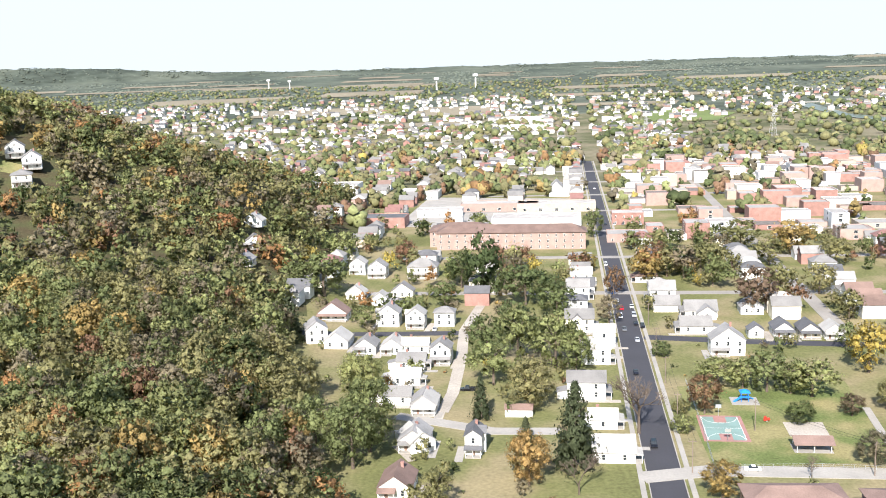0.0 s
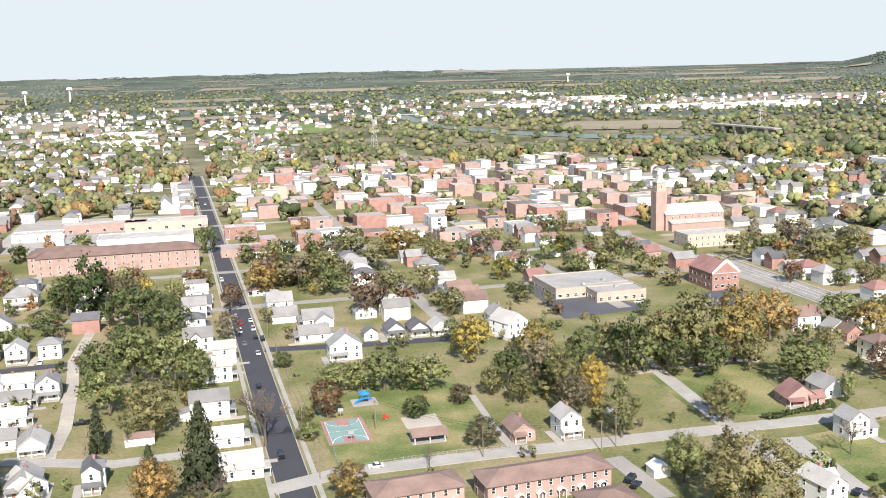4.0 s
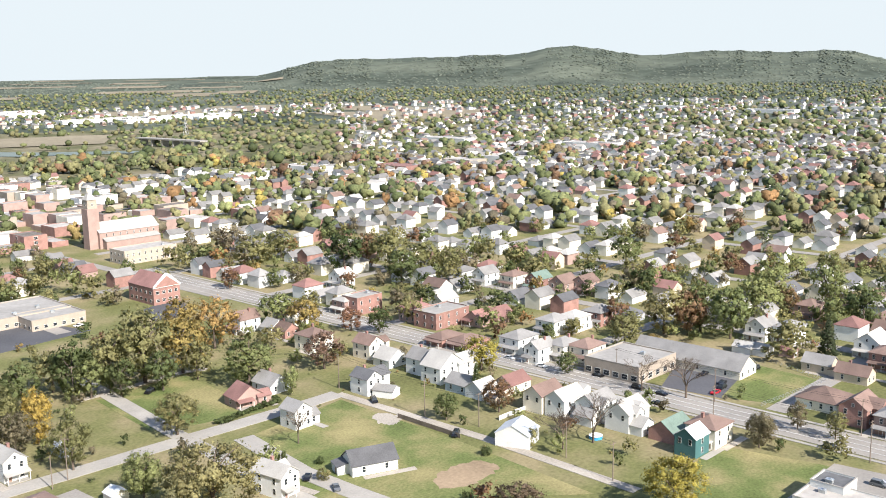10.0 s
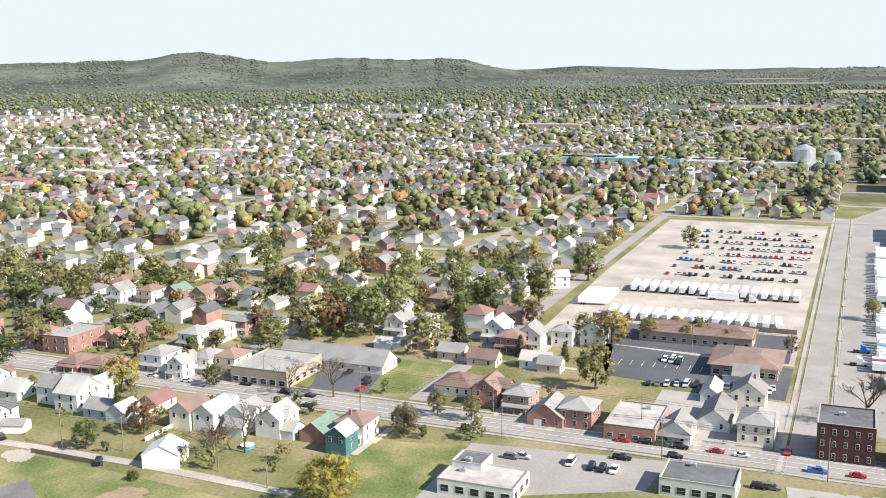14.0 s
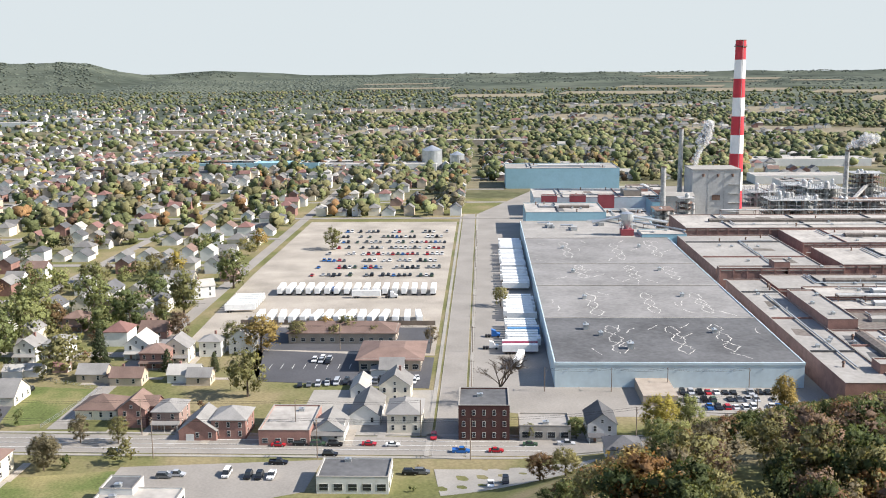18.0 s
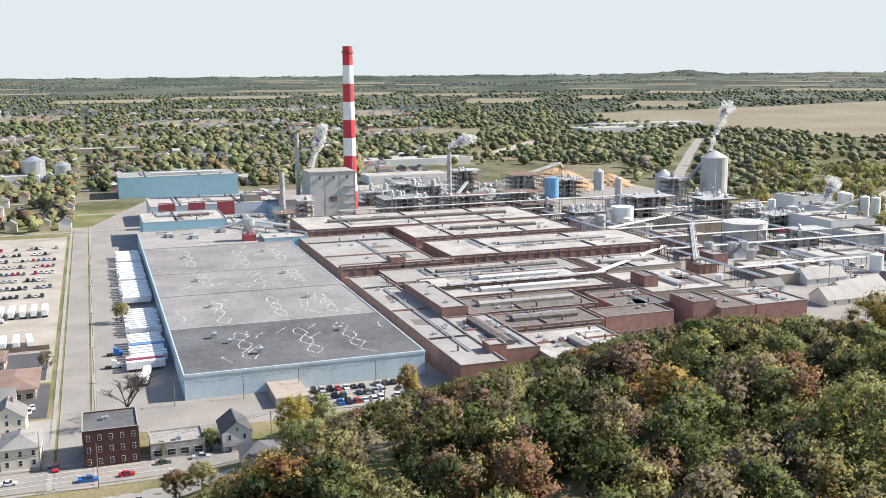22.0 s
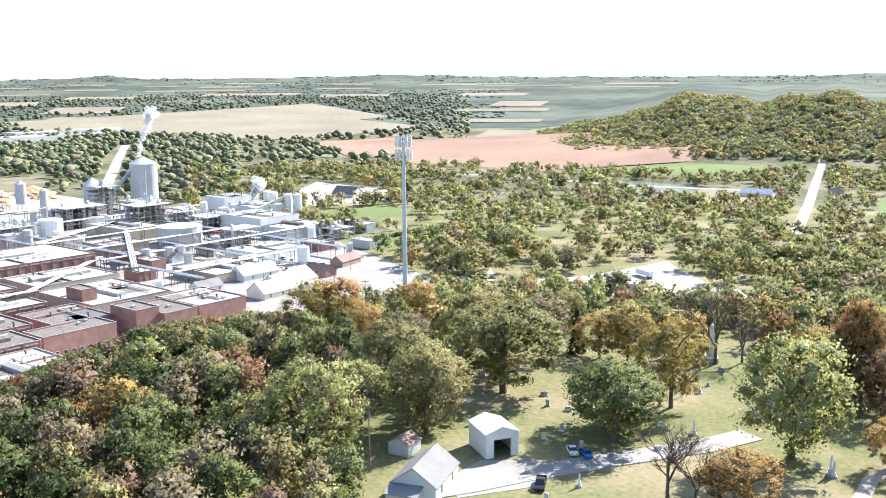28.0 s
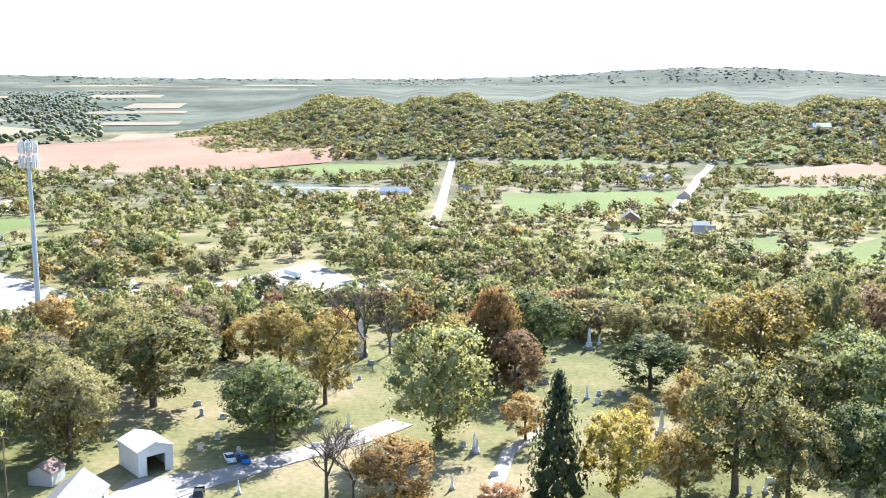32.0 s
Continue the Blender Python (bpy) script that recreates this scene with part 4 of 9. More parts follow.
    for i in range(lines):
        o = s * (i - (lines - 1) / 2) * width / (lines + 1)
        ribbon("lane_line", [town(a[0] + o.x, a[1] + o.y), town(b[0] + o.x, b[1] + o.y)], 0.16, PAINTLINE, 0.085, "white lane line", category="road marking", thick=0.05)


street("road_blacktop", (25.5, 250), (19, 1150), 9.6, BLACKTOP, "freshly laid dark asphalt street")
street("road_main", (293, -230), (299, 530), 15.0, ASPHALT, "wide worn grey main road with lane lines", lines=3)
street("road_works", (286, 11), (800, 11), 9.0, ASPHALT, "worn grey street beside the works")
ribbon("road_back_street", [(-91.7, 427.2), (8.8, 419.2)], 6.5, BLACKTOP, 0.06, "dark asphalt side street")
ribbon("road_cross_street", [(82.5, 403.6), (121.4, 392.0), (172.9, 380.0)], 7.0, BLACKTOP, 0.06, "dark asphalt cross street")
ribbon("road_lower_street", [(-17.4, 318.4), (14.0, 301.2), (35.3, 299.2)], 6.0, CONCRETE, 0.06, "pale concrete side street")
ribbon("road_alley", [(-2.2, 320.0), (1.8, 339.9), (5.9, 383.7), (8.0, 423.1), (17.1, 467.7)], 4.5, GRAVEL, 0.05, "pale gravel alley")
ribbon("road_park_street", [(53.0, 261.8), (73.5, 265.0), (117.5, 259.2), (156.3, 252.0), (184.2, 247.4), (236.4, 237.6), (256.8, 234.8)], 7.5, CONCRETE, 0.07, "pale worn concrete street")
ribbon("road_side_street", [(216.6, 332.2), (197.9, 253.2), (186.4, 194.0), (183.6, 178.1)], 6.0, CONCRETE, 0.05, "pale narrow street between lawns")
ribbon("road_side_lane", [(150.3, 240.8), (148.2, 210.6)], 6.0, ASPHALT, 0.05, "worn lane beside the flats")
ribbon("road_drive", [(207.5, 230.9), (197.8, 196.1), (195.5, 176.4), (194.0, 155.1)], 7.0, CONCRETE, 0.05, "pale concrete street past lawns")
ribbon("path_alley", [(256.8, 234.8), (249.4, 167.4), (239.3, 109.8)], 4.0, GRAVEL, 0.05, "unpaved gravel alley")
ribbon("path_back_lane", [(200.0, 307.8), (243.9, 303.0), (252.0, 298.9)], 3.5, GRAVEL, 0.05, "grassy gravel lane")
ribbon("path_park", [(136.1, 311.2), (130.3, 282.4), (128.9, 261.2)], 2.4, CONCRETE, 0.05, "narrow concrete path across the park")
ribbon("path_house", [(334.3, 285.8), (343.0, 300.1)], 2.0, CONCRETE, 0.05, "short concrete path")
patch("bare_ground", worn([(247.6, 212.3), (252.2, 203.6), (245.5, 197.1), (239.6, 201.9)], 1), GRAVEL, 0.03, "bare pale ground worn into the lawn")
patch("bare_ground", worn([(212.3, 161.5), (230.1, 162.4), (236.5, 150.8), (220.6, 148.0), (209.8, 153.7)], 2), DIRT, 0.03, "scraped brown earth on the empty lot")
patch("lawn", [(209.4, 230.2), (252.7, 229.8), (243.0, 171.6), (231.1, 118.8), (183.6, 178.1)], LAWN, 0.02, "mown green lawn on an empty lot", "lawn")
patch("lawn", [(203.9, 302.8), (241.4, 300.0), (230.2, 243.9), (203.7, 254.5), (194.9, 261.3)], LAWN, 0.02, "green lawn beside the lane", "lawn")
patch("lawn", [(80.8, 338.9), (140.1, 338.8), (128.7, 266.6), (74.5, 268.2)], LAWN, 0.02, "mown park lawn", "lawn")
patch("lawn", [(238.2, 93.8), (283.3, 109.2), (285.8, 71.1), (244.6, 74.9)], LAWN, 0.02, "rough green lot beside the main road", "lawn")
patch("lawn", [(327.8, 119.5), (372.2, 123.4), (364.8, 95.5), (330.8, 100.1)], LAWN, 0.06, "green lawn beside the car park", "lawn")
patch("car_park_hall", [(327.6, 141.7), (373.5, 152.2), (372.9, 121.2), (326.6, 119.1)], LOTASPHALT, 0.05, "dark asphalt car park beside the hall", "car park")
patch("car_park_shop", [(244.1, 76.4), (288.4, 70.9), (287.2, 11.4), (264.5, 15.9)], ASPHALT, 0.045, "worn asphalt car park beside the main road", "car park")
patch("car_park_school", [(233.5, 470.6), (254.2, 480.7), (261.6, 397.3), (263.2, 390.1), (217.6, 390.1)], LOTASPHALT, 0.05, "dark car park beside a flat-roofed school", "car park")
patch("car_park_hall_two", [(301.6, 402.8), (328.2, 410.4), (315.4, 381.5), (285.1, 372.1)], LOTASPHALT, 0.05, "dark car park beside the brick hall", "car park")

# ---- playground ----
COURT_GREEN = material("court_green", (0.17, 0.255, 0.23), 0.8, spread=0.12)
COURT_RED = material("court_red", (0.30, 0.16, 0.14), 0.8, spread=0.12)


def ball_court():
    a, b, c = Vector((80.5, 309.4)), Vector((94.0, 307.5)), Vector((77.0, 287.1))
    base = thing("basketball_court", *(a + (b - a) / 2 + (c - a) / 2), None, math.degrees(math.atan2(*(b - a).yx)), "worn red and green basketball court with white lines", "court")
    w, d = (b - a).length * 1.02, (c - a).length
    part("slab", Solid().box(-w / 2, w / 2, -d / 2, d / 2, -0.2, 0.06).mesh("slab", COURT_RED), base)
    part("playing_field", Solid().box(-w / 2 + 1.2, w / 2 - 1.2, -d / 2 + 1.2, d / 2 - 1.2, 0.06, 0.075).mesh("playing_field", COURT_GREEN), base)
    for sg in (-1, 1):
        part("key_area", Solid().box(-1.9, 1.9, -2.6, 2.6, 0.075, 0.085).mesh("key_area", COURT_RED), base, (0, sg * (d / 2 - 3.8), 0))
        ln = Solid().add([(r * math.cos(math.pi * i / 16), -sg * r * math.sin(math.pi * i / 16), 0.09) for i in range(17) for r in (5.5, 5.64)], [(2 * i, 2 * i + 1, 2 * i + 3, 2 * i + 2)[::-sg] for i in range(16)])
        part("arc_line", ln.mesh("arc_line", PAINTLINE), base, (0, sg * (d / 2 - 1.3), 0))
        h = part("hoop_post", Solid().tube((0, 0, 0), (0, 0, 3.2), 0.09).box(-0.9, 0.9, -0.05, 0.05, 2.8, 3.9).mesh("hoop_post", STEEL), base, (0, sg * (d / 2 - 0.4), 0.06))
    ln = Solid().box(-w / 2 + 1.2, w / 2 - 1.2, -0.06, 0.06, 0.075, 0.09)
    for sg in (-1, 1):
        ln.box(sg * (w / 2 - 1.25) - 0.06, sg * (w / 2 - 1.25) + 0.06, -d / 2 + 1.2, d / 2 - 1.2, 0.075, 0.09)
    part("side_lines", ln.mesh("side_lines", PAINTLINE), base)


ball_court()


def climbing_frame(x, y):
    blue = material("blue_plastic", (0.02, 0.20, 0.62), 0.4, spread=0.06)
    base = thing("climbing_frame", x, y, None, GRID, "bright blue play structure with slides on a pale pad", "playground")
    part("pad", Solid().box(-4.5, 4.5, -4, 4, -0.2, 0.08).mesh("pad", CONCRETE), base)
    for i in range(4):
        part("post", Solid().tube((0, 0, 0), (0, 0, 3.4), 0.09).mesh("post", blue), base, ((-1.2, 1.2)[i % 2], (-1, 1)[i // 2], 0))
    part("deck", Solid().box(-1.4, 1.4, -1.2, 1.2, 1.5, 1.65).mesh("deck", blue), base)
    part("canopy", hip_meshes(2.8, 2.6, 3.3, 1.0, 0.3)[1].mesh("canopy", blue), base)
    for sg in (-1, 1):
        part("slide", Solid().prism([(1.3, 1.4), (3.6, 0.1), (3.9, 0.1), (3.9, 0.3), (1.3, 1.75)], -0.4, 0.4).mesh("slide", blue), base, (0, 0, 0), 35 if sg > 0 else 195)
    part("climber", Solid().tube((0, 1, 0), (0, 2.8, 0), 0.06).tube((-1, 1.2, 1.5), (-1.8, 3, 0), 0.07).tube((1, 1.2, 1.5), (1.8, 3, 0), 0.07).tube((-1.4, 2.1, .8), (1.4, 2.1, .8), 0.06).mesh("climber", blue), base)


climbing_frame(99.5, 321.4)


def play_toy(x, y):
    red = material("red_plastic", (0.5, 0.05, 0.03), 0.4)
    base = thing("spring_rider", x, y, None, 20, "small red play toy on the park lawn", "playground")
    part("body", Solid().prism([(-1.1, 0.5), (1.1, 0.5), (0.8, 1.2), (0.2, 1.0), (-0.5, 1.9), (-0.9, 1.8)], -0.35, 0.35).mesh("body", red), base)
    part("spring", Solid().tube((0, 0, 0), (0, 0, 0.5), 0.25).mesh("spring", STEEL), base)


play_toy(100.7, 301.8)


def pavilion(x, y):
    base = thing("park_shelter", x, y, None, GRID, "open park shelter with a brown shingle roof", "shelter")
    part("slab", Solid().box(-5.5, 5.5, -3.5, 3.5, -0.3, 0.1).mesh("slab", CONCRETE), base)
    part("roof", gable_meshes(7.5, 11, 2.6, 1.4, 0.3)[1].mesh("roof", ROOFS[BROWN_R]), base, (0, 0, 0), 90)
    for i in range(6):
        p = part("post", POST_ME, base, (-4.8 + 4.8 * (i % 3), (-3, 3)[i // 3], 0.1))
        p.scale = (1.4, 1.4, 2.5)


pavilion(106.4, 278.5)
patch("sand_pad", [(105.3, 300.7), (117.4, 299.6), (115.2, 286.9), (103.6, 288.7)], GRAVEL, 0.06, "sandy play area in the park")

# ---- houses near the camera ----


def put(x, y, *a, **k):
    taken(x, y, max(k.get("w", 8), k.get("d", 11)) * 0.62)
    h = house(x, y, *a, **k)
    if x * x + y * y < 440 ** 2 and k.get("name", "house") == "house" and abs(ground_z(x, y)) < 3:
        c, s = math.cos(h.rotation_euler.z), math.sin(h.rotation_euler.z)
        w, d = k.get("w", 8), k.get("d", 11)
        side = 1 if int(x * 3 + y) % 2 else -1
        pts = [(px * c - py * s + x, px * s + py * c + y) for px, py in ((side * (w / 2 + 1.6), d * .3), (side * (w / 2 + 1.6), -d / 2 - 5))]
        ribbon("driveway", pts, 2.5, (GRAVEL, CONCRETE)[int(x + y) % 2], 0.05, "short pale driveway beside a house", category="driveway")
    return h


# the lane of small white houses
put(-14.5, 259.0, 0, w=9, d=12, floors=1, wall=0, roof=2, porch=2)
put(-10.0, 290.9, 30, w=8, d=11, floors=1, wall=0, roof=3, porch=0)
put(7.6, 286.1, 0, w=5, d=9, floors=2, wall=0, roof=1, porch=1)
put(-10.3, 292.2, 0, w=9, d=11, floors=1, wall=0, roof=0, porch=2)
put(-7.5, 323.6, 0, w=8, d=10, floors=1, wall=0, roof=3, porch=1)
for xx_, yy_ in ((22, 752), (30, 718), (38, 684), (44, 658), (62, 636)):
    pass
put(-17.8, 332.3, 90, w=7, d=11, floors=1, wall=0, roof=0, porch=2)
put(-14.9, 353.2, 90, w=7, d=11, floors=1, wall=0, roof=3, porch=2)
put(-13.3, 372.5, 90, w=7, d=11, floors=1, wall=0, roof=0, porch=2)
put(-12.2, 394.0, 90, w=7, d=11, floors=1, wall=0, roof=3, porch=2)
put(-1.9, 378.7, 0, w=8, d=9, floors=2, wall=0, roof=0, porch=1)
put(-7.9, 325.5, 0, w=8, d=10, floors=1, wall=0, roof=0, porch=1)
put(-21.5, 395.1, 0, w=9, d=10, floors=1, wall=0, roof=3, porch=2)
put(-32.4, 396.4, 0, w=9, d=10, floors=1, wall=2, roof=0, porch=2)
put(-44.9, 406.3, 0, w=10, d=11, floors=1, wall=2, roof=3, porch=0)
put(-55.3, 413.6, 20, w=9, d=10, floors=2, wall=0, roof=0, porch=0)
put(-25.0, 437.9, 0, w=10, d=8, floors=2, wall=0, roof=0, porch=0)
put(-12.7, 433.3, 0, w=8, d=8, floors=2, wall=0, roof=3, porch=1)
put(-0.1, 434.6, 0, w=9, d=7, floors=2, wall=0, roof=0, porch=0, kind="hip")
put(-51.3, 451.5, 0, w=14, d=9, floors=1, wall=0, roof=2, porch=1)
put(-44.1, 492.5, 0, w=10, d=8, floors=1, wall=0, roof=3, porch=0)
put(-31.1, 478.6, 0, w=8, d=8, floors=1, wall=0, roof=3, porch=0)
put(-20.7, 492.8, 0, w=11, d=7, floors=1, wall=1, roof=0, porch=0)
put(-47.5, 552.3, 0, w=9, d=9, floors=2, wall=0, roof=3, porch=2)
put(-36.1, 542.9, 0, w=10, d=9, floors=2, wall=0, roof=0, porch=1)
put(-11.1, 538.9, 0, w=16, d=11, floors=2, wall=1, roof=0, porch=1, kind="hip")
put(-102.6, 538.7, 15, w=11, d=9, floors=1, wall=0, roof=0, porch=1)
put(-102.5, 504.8, 0, w=11, d=9, floors=1, wall=1, roof=0, porch=1)
put(-108.7, 573.4, 0, w=12, d=9, floors=1, wall=0, roof=3, porch=0)
# along the dark street, west side
put(48.0, 332.2, 90, w=8, d=13, floors=2, wall=0, roof=0, porch=1, wing=(4.5, -3, 6, 7, 1))
put(48.9, 302.9, 90, w=7, d=9, floors=1, wall=0, roof=3, porch=1)
put(47.9, 277.4, 90, w=10, d=12, floors=1, wall=0, roof=3, porch=2)
put(57.3, 371.4, 90, w=8, d=11, floors=2, wall=0, roof=3, porch=2)
put(64.2, 394.3, 90, w=7, d=9, floors=2, wall=0, roof=3, porch=0)
put(57.6, 417.9, 90, w=9, d=12, floors=2, wall=1, roof=0, porch=1)
put(59.8, 450.8, 90, w=9, d=12, floors=2, wall=2, roof=1, porch=1, kind="hip")
put(65.1, 477.2, 90, w=9, d=11, floors=2, wall=0, roof=0, porch=1)
put(71.0, 506.9, 90, w=8, d=11, floors=2, wall=0, roof=3, porch=1)
shed(23.3, 315.4, 90, w=4.5, d=9, wall=0, roof=2)
# east side of the dark street
put(103.7, 466.6, -90, w=10, d=12, floors=2, wall=0, roof=0, porch=1)
put(105.0, 510.1, -90, w=9, d=11, floors=1, wall=0, roof=2, porch=1, kind="hip")
put(114.3, 436.7, -90, w=10, d=14, floors=1, wall=0, roof=0, porch=1, wing=(5, 2, 8, 8, 1))
put(105.5, 410.9, -90, w=9, d=13, floors=1, wall=1, roof=0, porch=1)
put(109.5, 378.1, 0, w=13, d=9, floors=2, wall=0, roof=0, porch=2)
put(127.4, 399.4, 0, w=6, d=6, floors=1, wall=0, roof=1, porch=0)
put(139.0, 401.6, 0, w=8, d=11, floors=1, wall=0, roof=1, porch=1)
put(148.7, 398.7, 0, w=8, d=11, floors=1, wall=1, roof=1, porch=1)
put(157.8, 396.0, 0, w=8, d=10, floors=1, wall=0, roof=3, porch=1)
put(137.6, 438.6, 0, w=10, d=9, floors=1, wall=2, roof=0, porch=0)
put(184.2, 380.1, 20, w=11, d=13, floors=2, wall=0, roof=3, porch=0)
put(190.4, 404.5, 0, w=10, d=9, floors=1, wall=0, roof=0, porch=0)
# round the park and the lawns
put(133.2, 268.6, 0, w=7.5, d=10, floors=1, wall=5, roof=2, porch=2)
put(147.9, 264.7, 0, w=7, d=9, floors=2, wall=0, roof=3, porch=1)
put(231.2, 255.6, -8, w=11, d=9, floors=1, wall=5, roof=4, porch=2, wing=(5, -3, 5, 5, 1))
put(247.3, 258.8, 0, w=9, d=11, floors=1, wall=2, roof=0, porch=0)
put(225.1, 224.6, 0, w=7, d=8, floors=2, wall=0, roof=0, porch=0, wing=(4.5, -1, 5, 5, 1))
put(183.8, 192.3, 8, w=7, d=11, floors=2, wall=0, roof=3, porch=2)
put(211.1, 181.4, 68, w=9, d=14, floors=1, wall=0, roof=1, porch=0, label="low white ranch house with a dark grey roof on a lawn")
put(264.1, 227.6, 0, w=7, d=9, floors=2, wall=0, roof=1, porch=0, wing=(5, 0, 7, 7, 2))
shed(265.0, 219.1, 20, w=6, d=8, wall=0, roof=0)
put(291.8, 213.7, 0, w=13, d=10, floors=2, wall=0, roof=3, porch=0, wing=(8, -2, 10, 8, 2))
put(294.6, 225.2, 0, w=9, d=9, floors=2, wall=0, roof=0, porch=0)
put(284.7, 199.0, 0, w=8, d=11, floors=1, wall=6, roof=0, porch=2)
put(283.5, 190.4, 90, w=8, d=9, floors=1, wall=2, roof=3, porch=0)
put(295.8, 242.0, 0, w=10, d=9, floors=1, wall=0, roof=3, porch=0)
put(299.7, 256.5, 0, w=8, d=10, floors=2, wall=1, roof=2, porch=0, wing=(5, -2, 5, 5, 2))
put(296.8, 283.8, 0, w=11, d=12, floors=2, wall=1, roof=2, porch=0, kind="hip")
put(304.7, 308.5, 0, w=8, d=10, floors=1, wall=4, roof=2, porch=0)
put(305.1, 316.0, 0, w=9, d=8, floors=1, wall=0, roof=0, porch=0)
put(320.7, 320.8, 0, w=12, d=11, floors=2, wall=1, roof=2, porch=0, kind="hip")
put(300.8, 330.0, -90, w=9, d=11, floors=2, wall=0, roof=2, porch=1)
shed(252.1, 156.3, -70, w=11, d=10, h=4.2, wall=0, roof=5, label="large white metal garage at the gravel alley", name="garage")
put(284.1, 165.7, 90, w=8, d=12, floors=2, wall=1, roof=2, porch=0)
put(283.8, 157.0, 90, w=8, d=12, floors=2, wall=0, roof=3, porch=0, wing=(-2, -5, 8, 6, 1))
put(285.3, 146.4, 90, w=8, d=12, floors=2, wall=0, roof=0, porch=0, wing=(-1, 6, 7, 6, 1))
put(283.7, 134.3, 90, w=9, d=12, floors=2, wall=0, roof=3, porch=0, wing=(-5, 2, 8, 7, 1), dormer=True)
put(295.5, 185.2, 90, w=8, d=11, floors=1, wall=1, roof=4, porch=0)
put(282.8, 118.8, 90, w=9, d=12, floors=1, wall=4, roof=6, porch=0)
put(273.5, 108.3, 90, w=7, d=8, floors=2, wall=7, roof=5, porch=1)
put(285.0, 107.4, 90, w=10, d=11, floors=2, wall=1, roof=2, porch=0, kind="hip")
# far side of the main road
put(358.0, 276.7, -90, w=11, d=12, floors=2, wall=5, roof=4, porch=0, kind="hip")
put(332.3, 241.9, -90, w=9, d=13, floors=1, wall=4, roof=2, porch=1, kind="hip")
put(333.0, 230.8, -90, w=9, d=13, floors=1, wall=4, roof=2, porch=1, kind="hip")
put(367.5, 247.0, -90, w=10, d=12, floors=1, wall=5, roof=4, porch=2)
put(375.5, 243.2, -90, w=10, d=12, floors=1, wall=5, roof=4, porch=1)
put(340.5, 210.1, -90, w=10, d=13, floors=2, wall=0, roof=0, porch=1, kind="hip")
put(331.9, 195.2, -90, w=7, d=11, floors=2, wall=0, roof=0, porch=2)
put(372.1, 212.1, -90, w=10, d=12, floors=2, wall=0, roof=0, porch=1, kind="hip")
put(381.8, 207.1, -90, w=10, d=12, floors=2, wall=0, roof=3, porch=1, kind="hip")
put(341.0, 189.7, -90, w=9, d=12, floors=2, wall=1, roof=0, porch=1, kind="hip")
put(343.3, 180.5, -90, w=10, d=12, floors=2, wall=1, roof=2, porch=1, kind="hip")
put(397.4, 202.5, -90, w=10, d=13, floors=2, wall=4, roof=0, porch=1, kind="hip")
put(408.7, 195.9, -90, w=14, d=13, floors=1, wall=2, roof=1, porch=0, kind="hip")
put(442.1, 246.0, -90, w=10, d=12, floors=2, wall=5, roof=2, porch=1)
put(448.9, 237.0, -90, w=9, d=12, floors=2, wall=5, roof=2, porch=1)
put(443.6, 261.6, -90, w=9, d=12, floors=2, wall=4, roof=6, porch=1)
put(443.9, 277.1, -90, w=9, d=12, floors=2, wall=1, roof=2, porch=1, kind="hip")
put(441.0, 293.0, -90, w=9, d=12, floors=2, wall=0, roof=0, porch=1)
put(439.7, 306.8, -90, w=9, d=12, floors=2, wall=0, roof=0, porch=1, kind="hip")
put(389.7, 285.3, -90, w=12, d=12, floors=1, wall=0, roof=3, porch=0)
put(394.9, 355.3, -90, w=10, d=10, floors=2, wall=0, roof=3, porch=1)
put(353.2, 314.4, -90, w=9, d=12, floors=2, wall=5, roof=3, porch=1, kind="hip")
put(328.3, 73.8, -90, w=9, d=12, floors=2, wall=4, roof=2, porch=0, wing=(4, 2, 6, 7, 2))
put(324.2, 62.1, -90, w=9, d=12, floors=2, wall=5, roof=0, porch=1, kind="hip")
put(314.7, 50.4, -90, w=12, d=14, floors=1, wall=4, roof=0, porch=0, garage=True)
put(314.0, 40.8, -90, w=11, d=12, floors=2, wall=4, roof=0, porch=0, kind="hip")
put(308.8, 9.3, -90, w=10, d=13, floors=1, wall=0, roof=0, porch=1, dormer=True)
put(325.7, -2.8, -90, w=10, d=20, floors=1, wall=0, roof=0, porch=0, chimney=False, garage=True, label="long white garage building with a grey roof")
put(314.4, -15.1, -90, w=11, d=15, floors=2, wall=1, roof=0, porch=0, kind="hip")
put(343.0, -13.2, -90, w=11, d=12, floors=2, wall=1, roof=0, porch=0)
put(350.9, -0.8, -90, w=6, d=14, floors=1, wall=0, roof=3, porch=0, chimney=False)
put(370.9, -12.9, 0, w=9, d=9, floors=1, wall=0, roof=0, porch=0)
put(338.3, 87.5, -90, w=14, d=14, floors=1, wall=1, roof=2, porch=0, kind="hip", chimney=False, garage=True)
put(410.2, 88.8, -90, w=10, d=13, floors=2, wall=0, roof=3, porch=1)
put(394.8, 79.5, -90, w=11, d=11, floors=2, wall=4, roof=2, porch=1, kind="hip")
put(401.5, 72.6, -90, w=11, d=11, floors=2, wall=1, roof=0, porch=1)
put(408.3, 59.8, -90, w=9, d=9, floors=2, wall=0, roof=0, porch=0, kind="hip")
put(412.1, 47.6, -90, w=10, d=10, floors=2, wall=0, roof=3, porch=0)
put(373.0, 65.2, 0, w=8, d=12, floors=1, wall=0, roof=3, porch=0)
put(368.9, 59.1, 0, w=7, d=9, floors=1, wall=3, roof=0, porch=0)
put(378.0, 100.1, 0, w=8, d=11, floors=1, wall=3, roof=0, porch=0)
put(371.9, 86.0, 0, w=8, d=12, floors=1, wall=3, roof=2, porch=0)
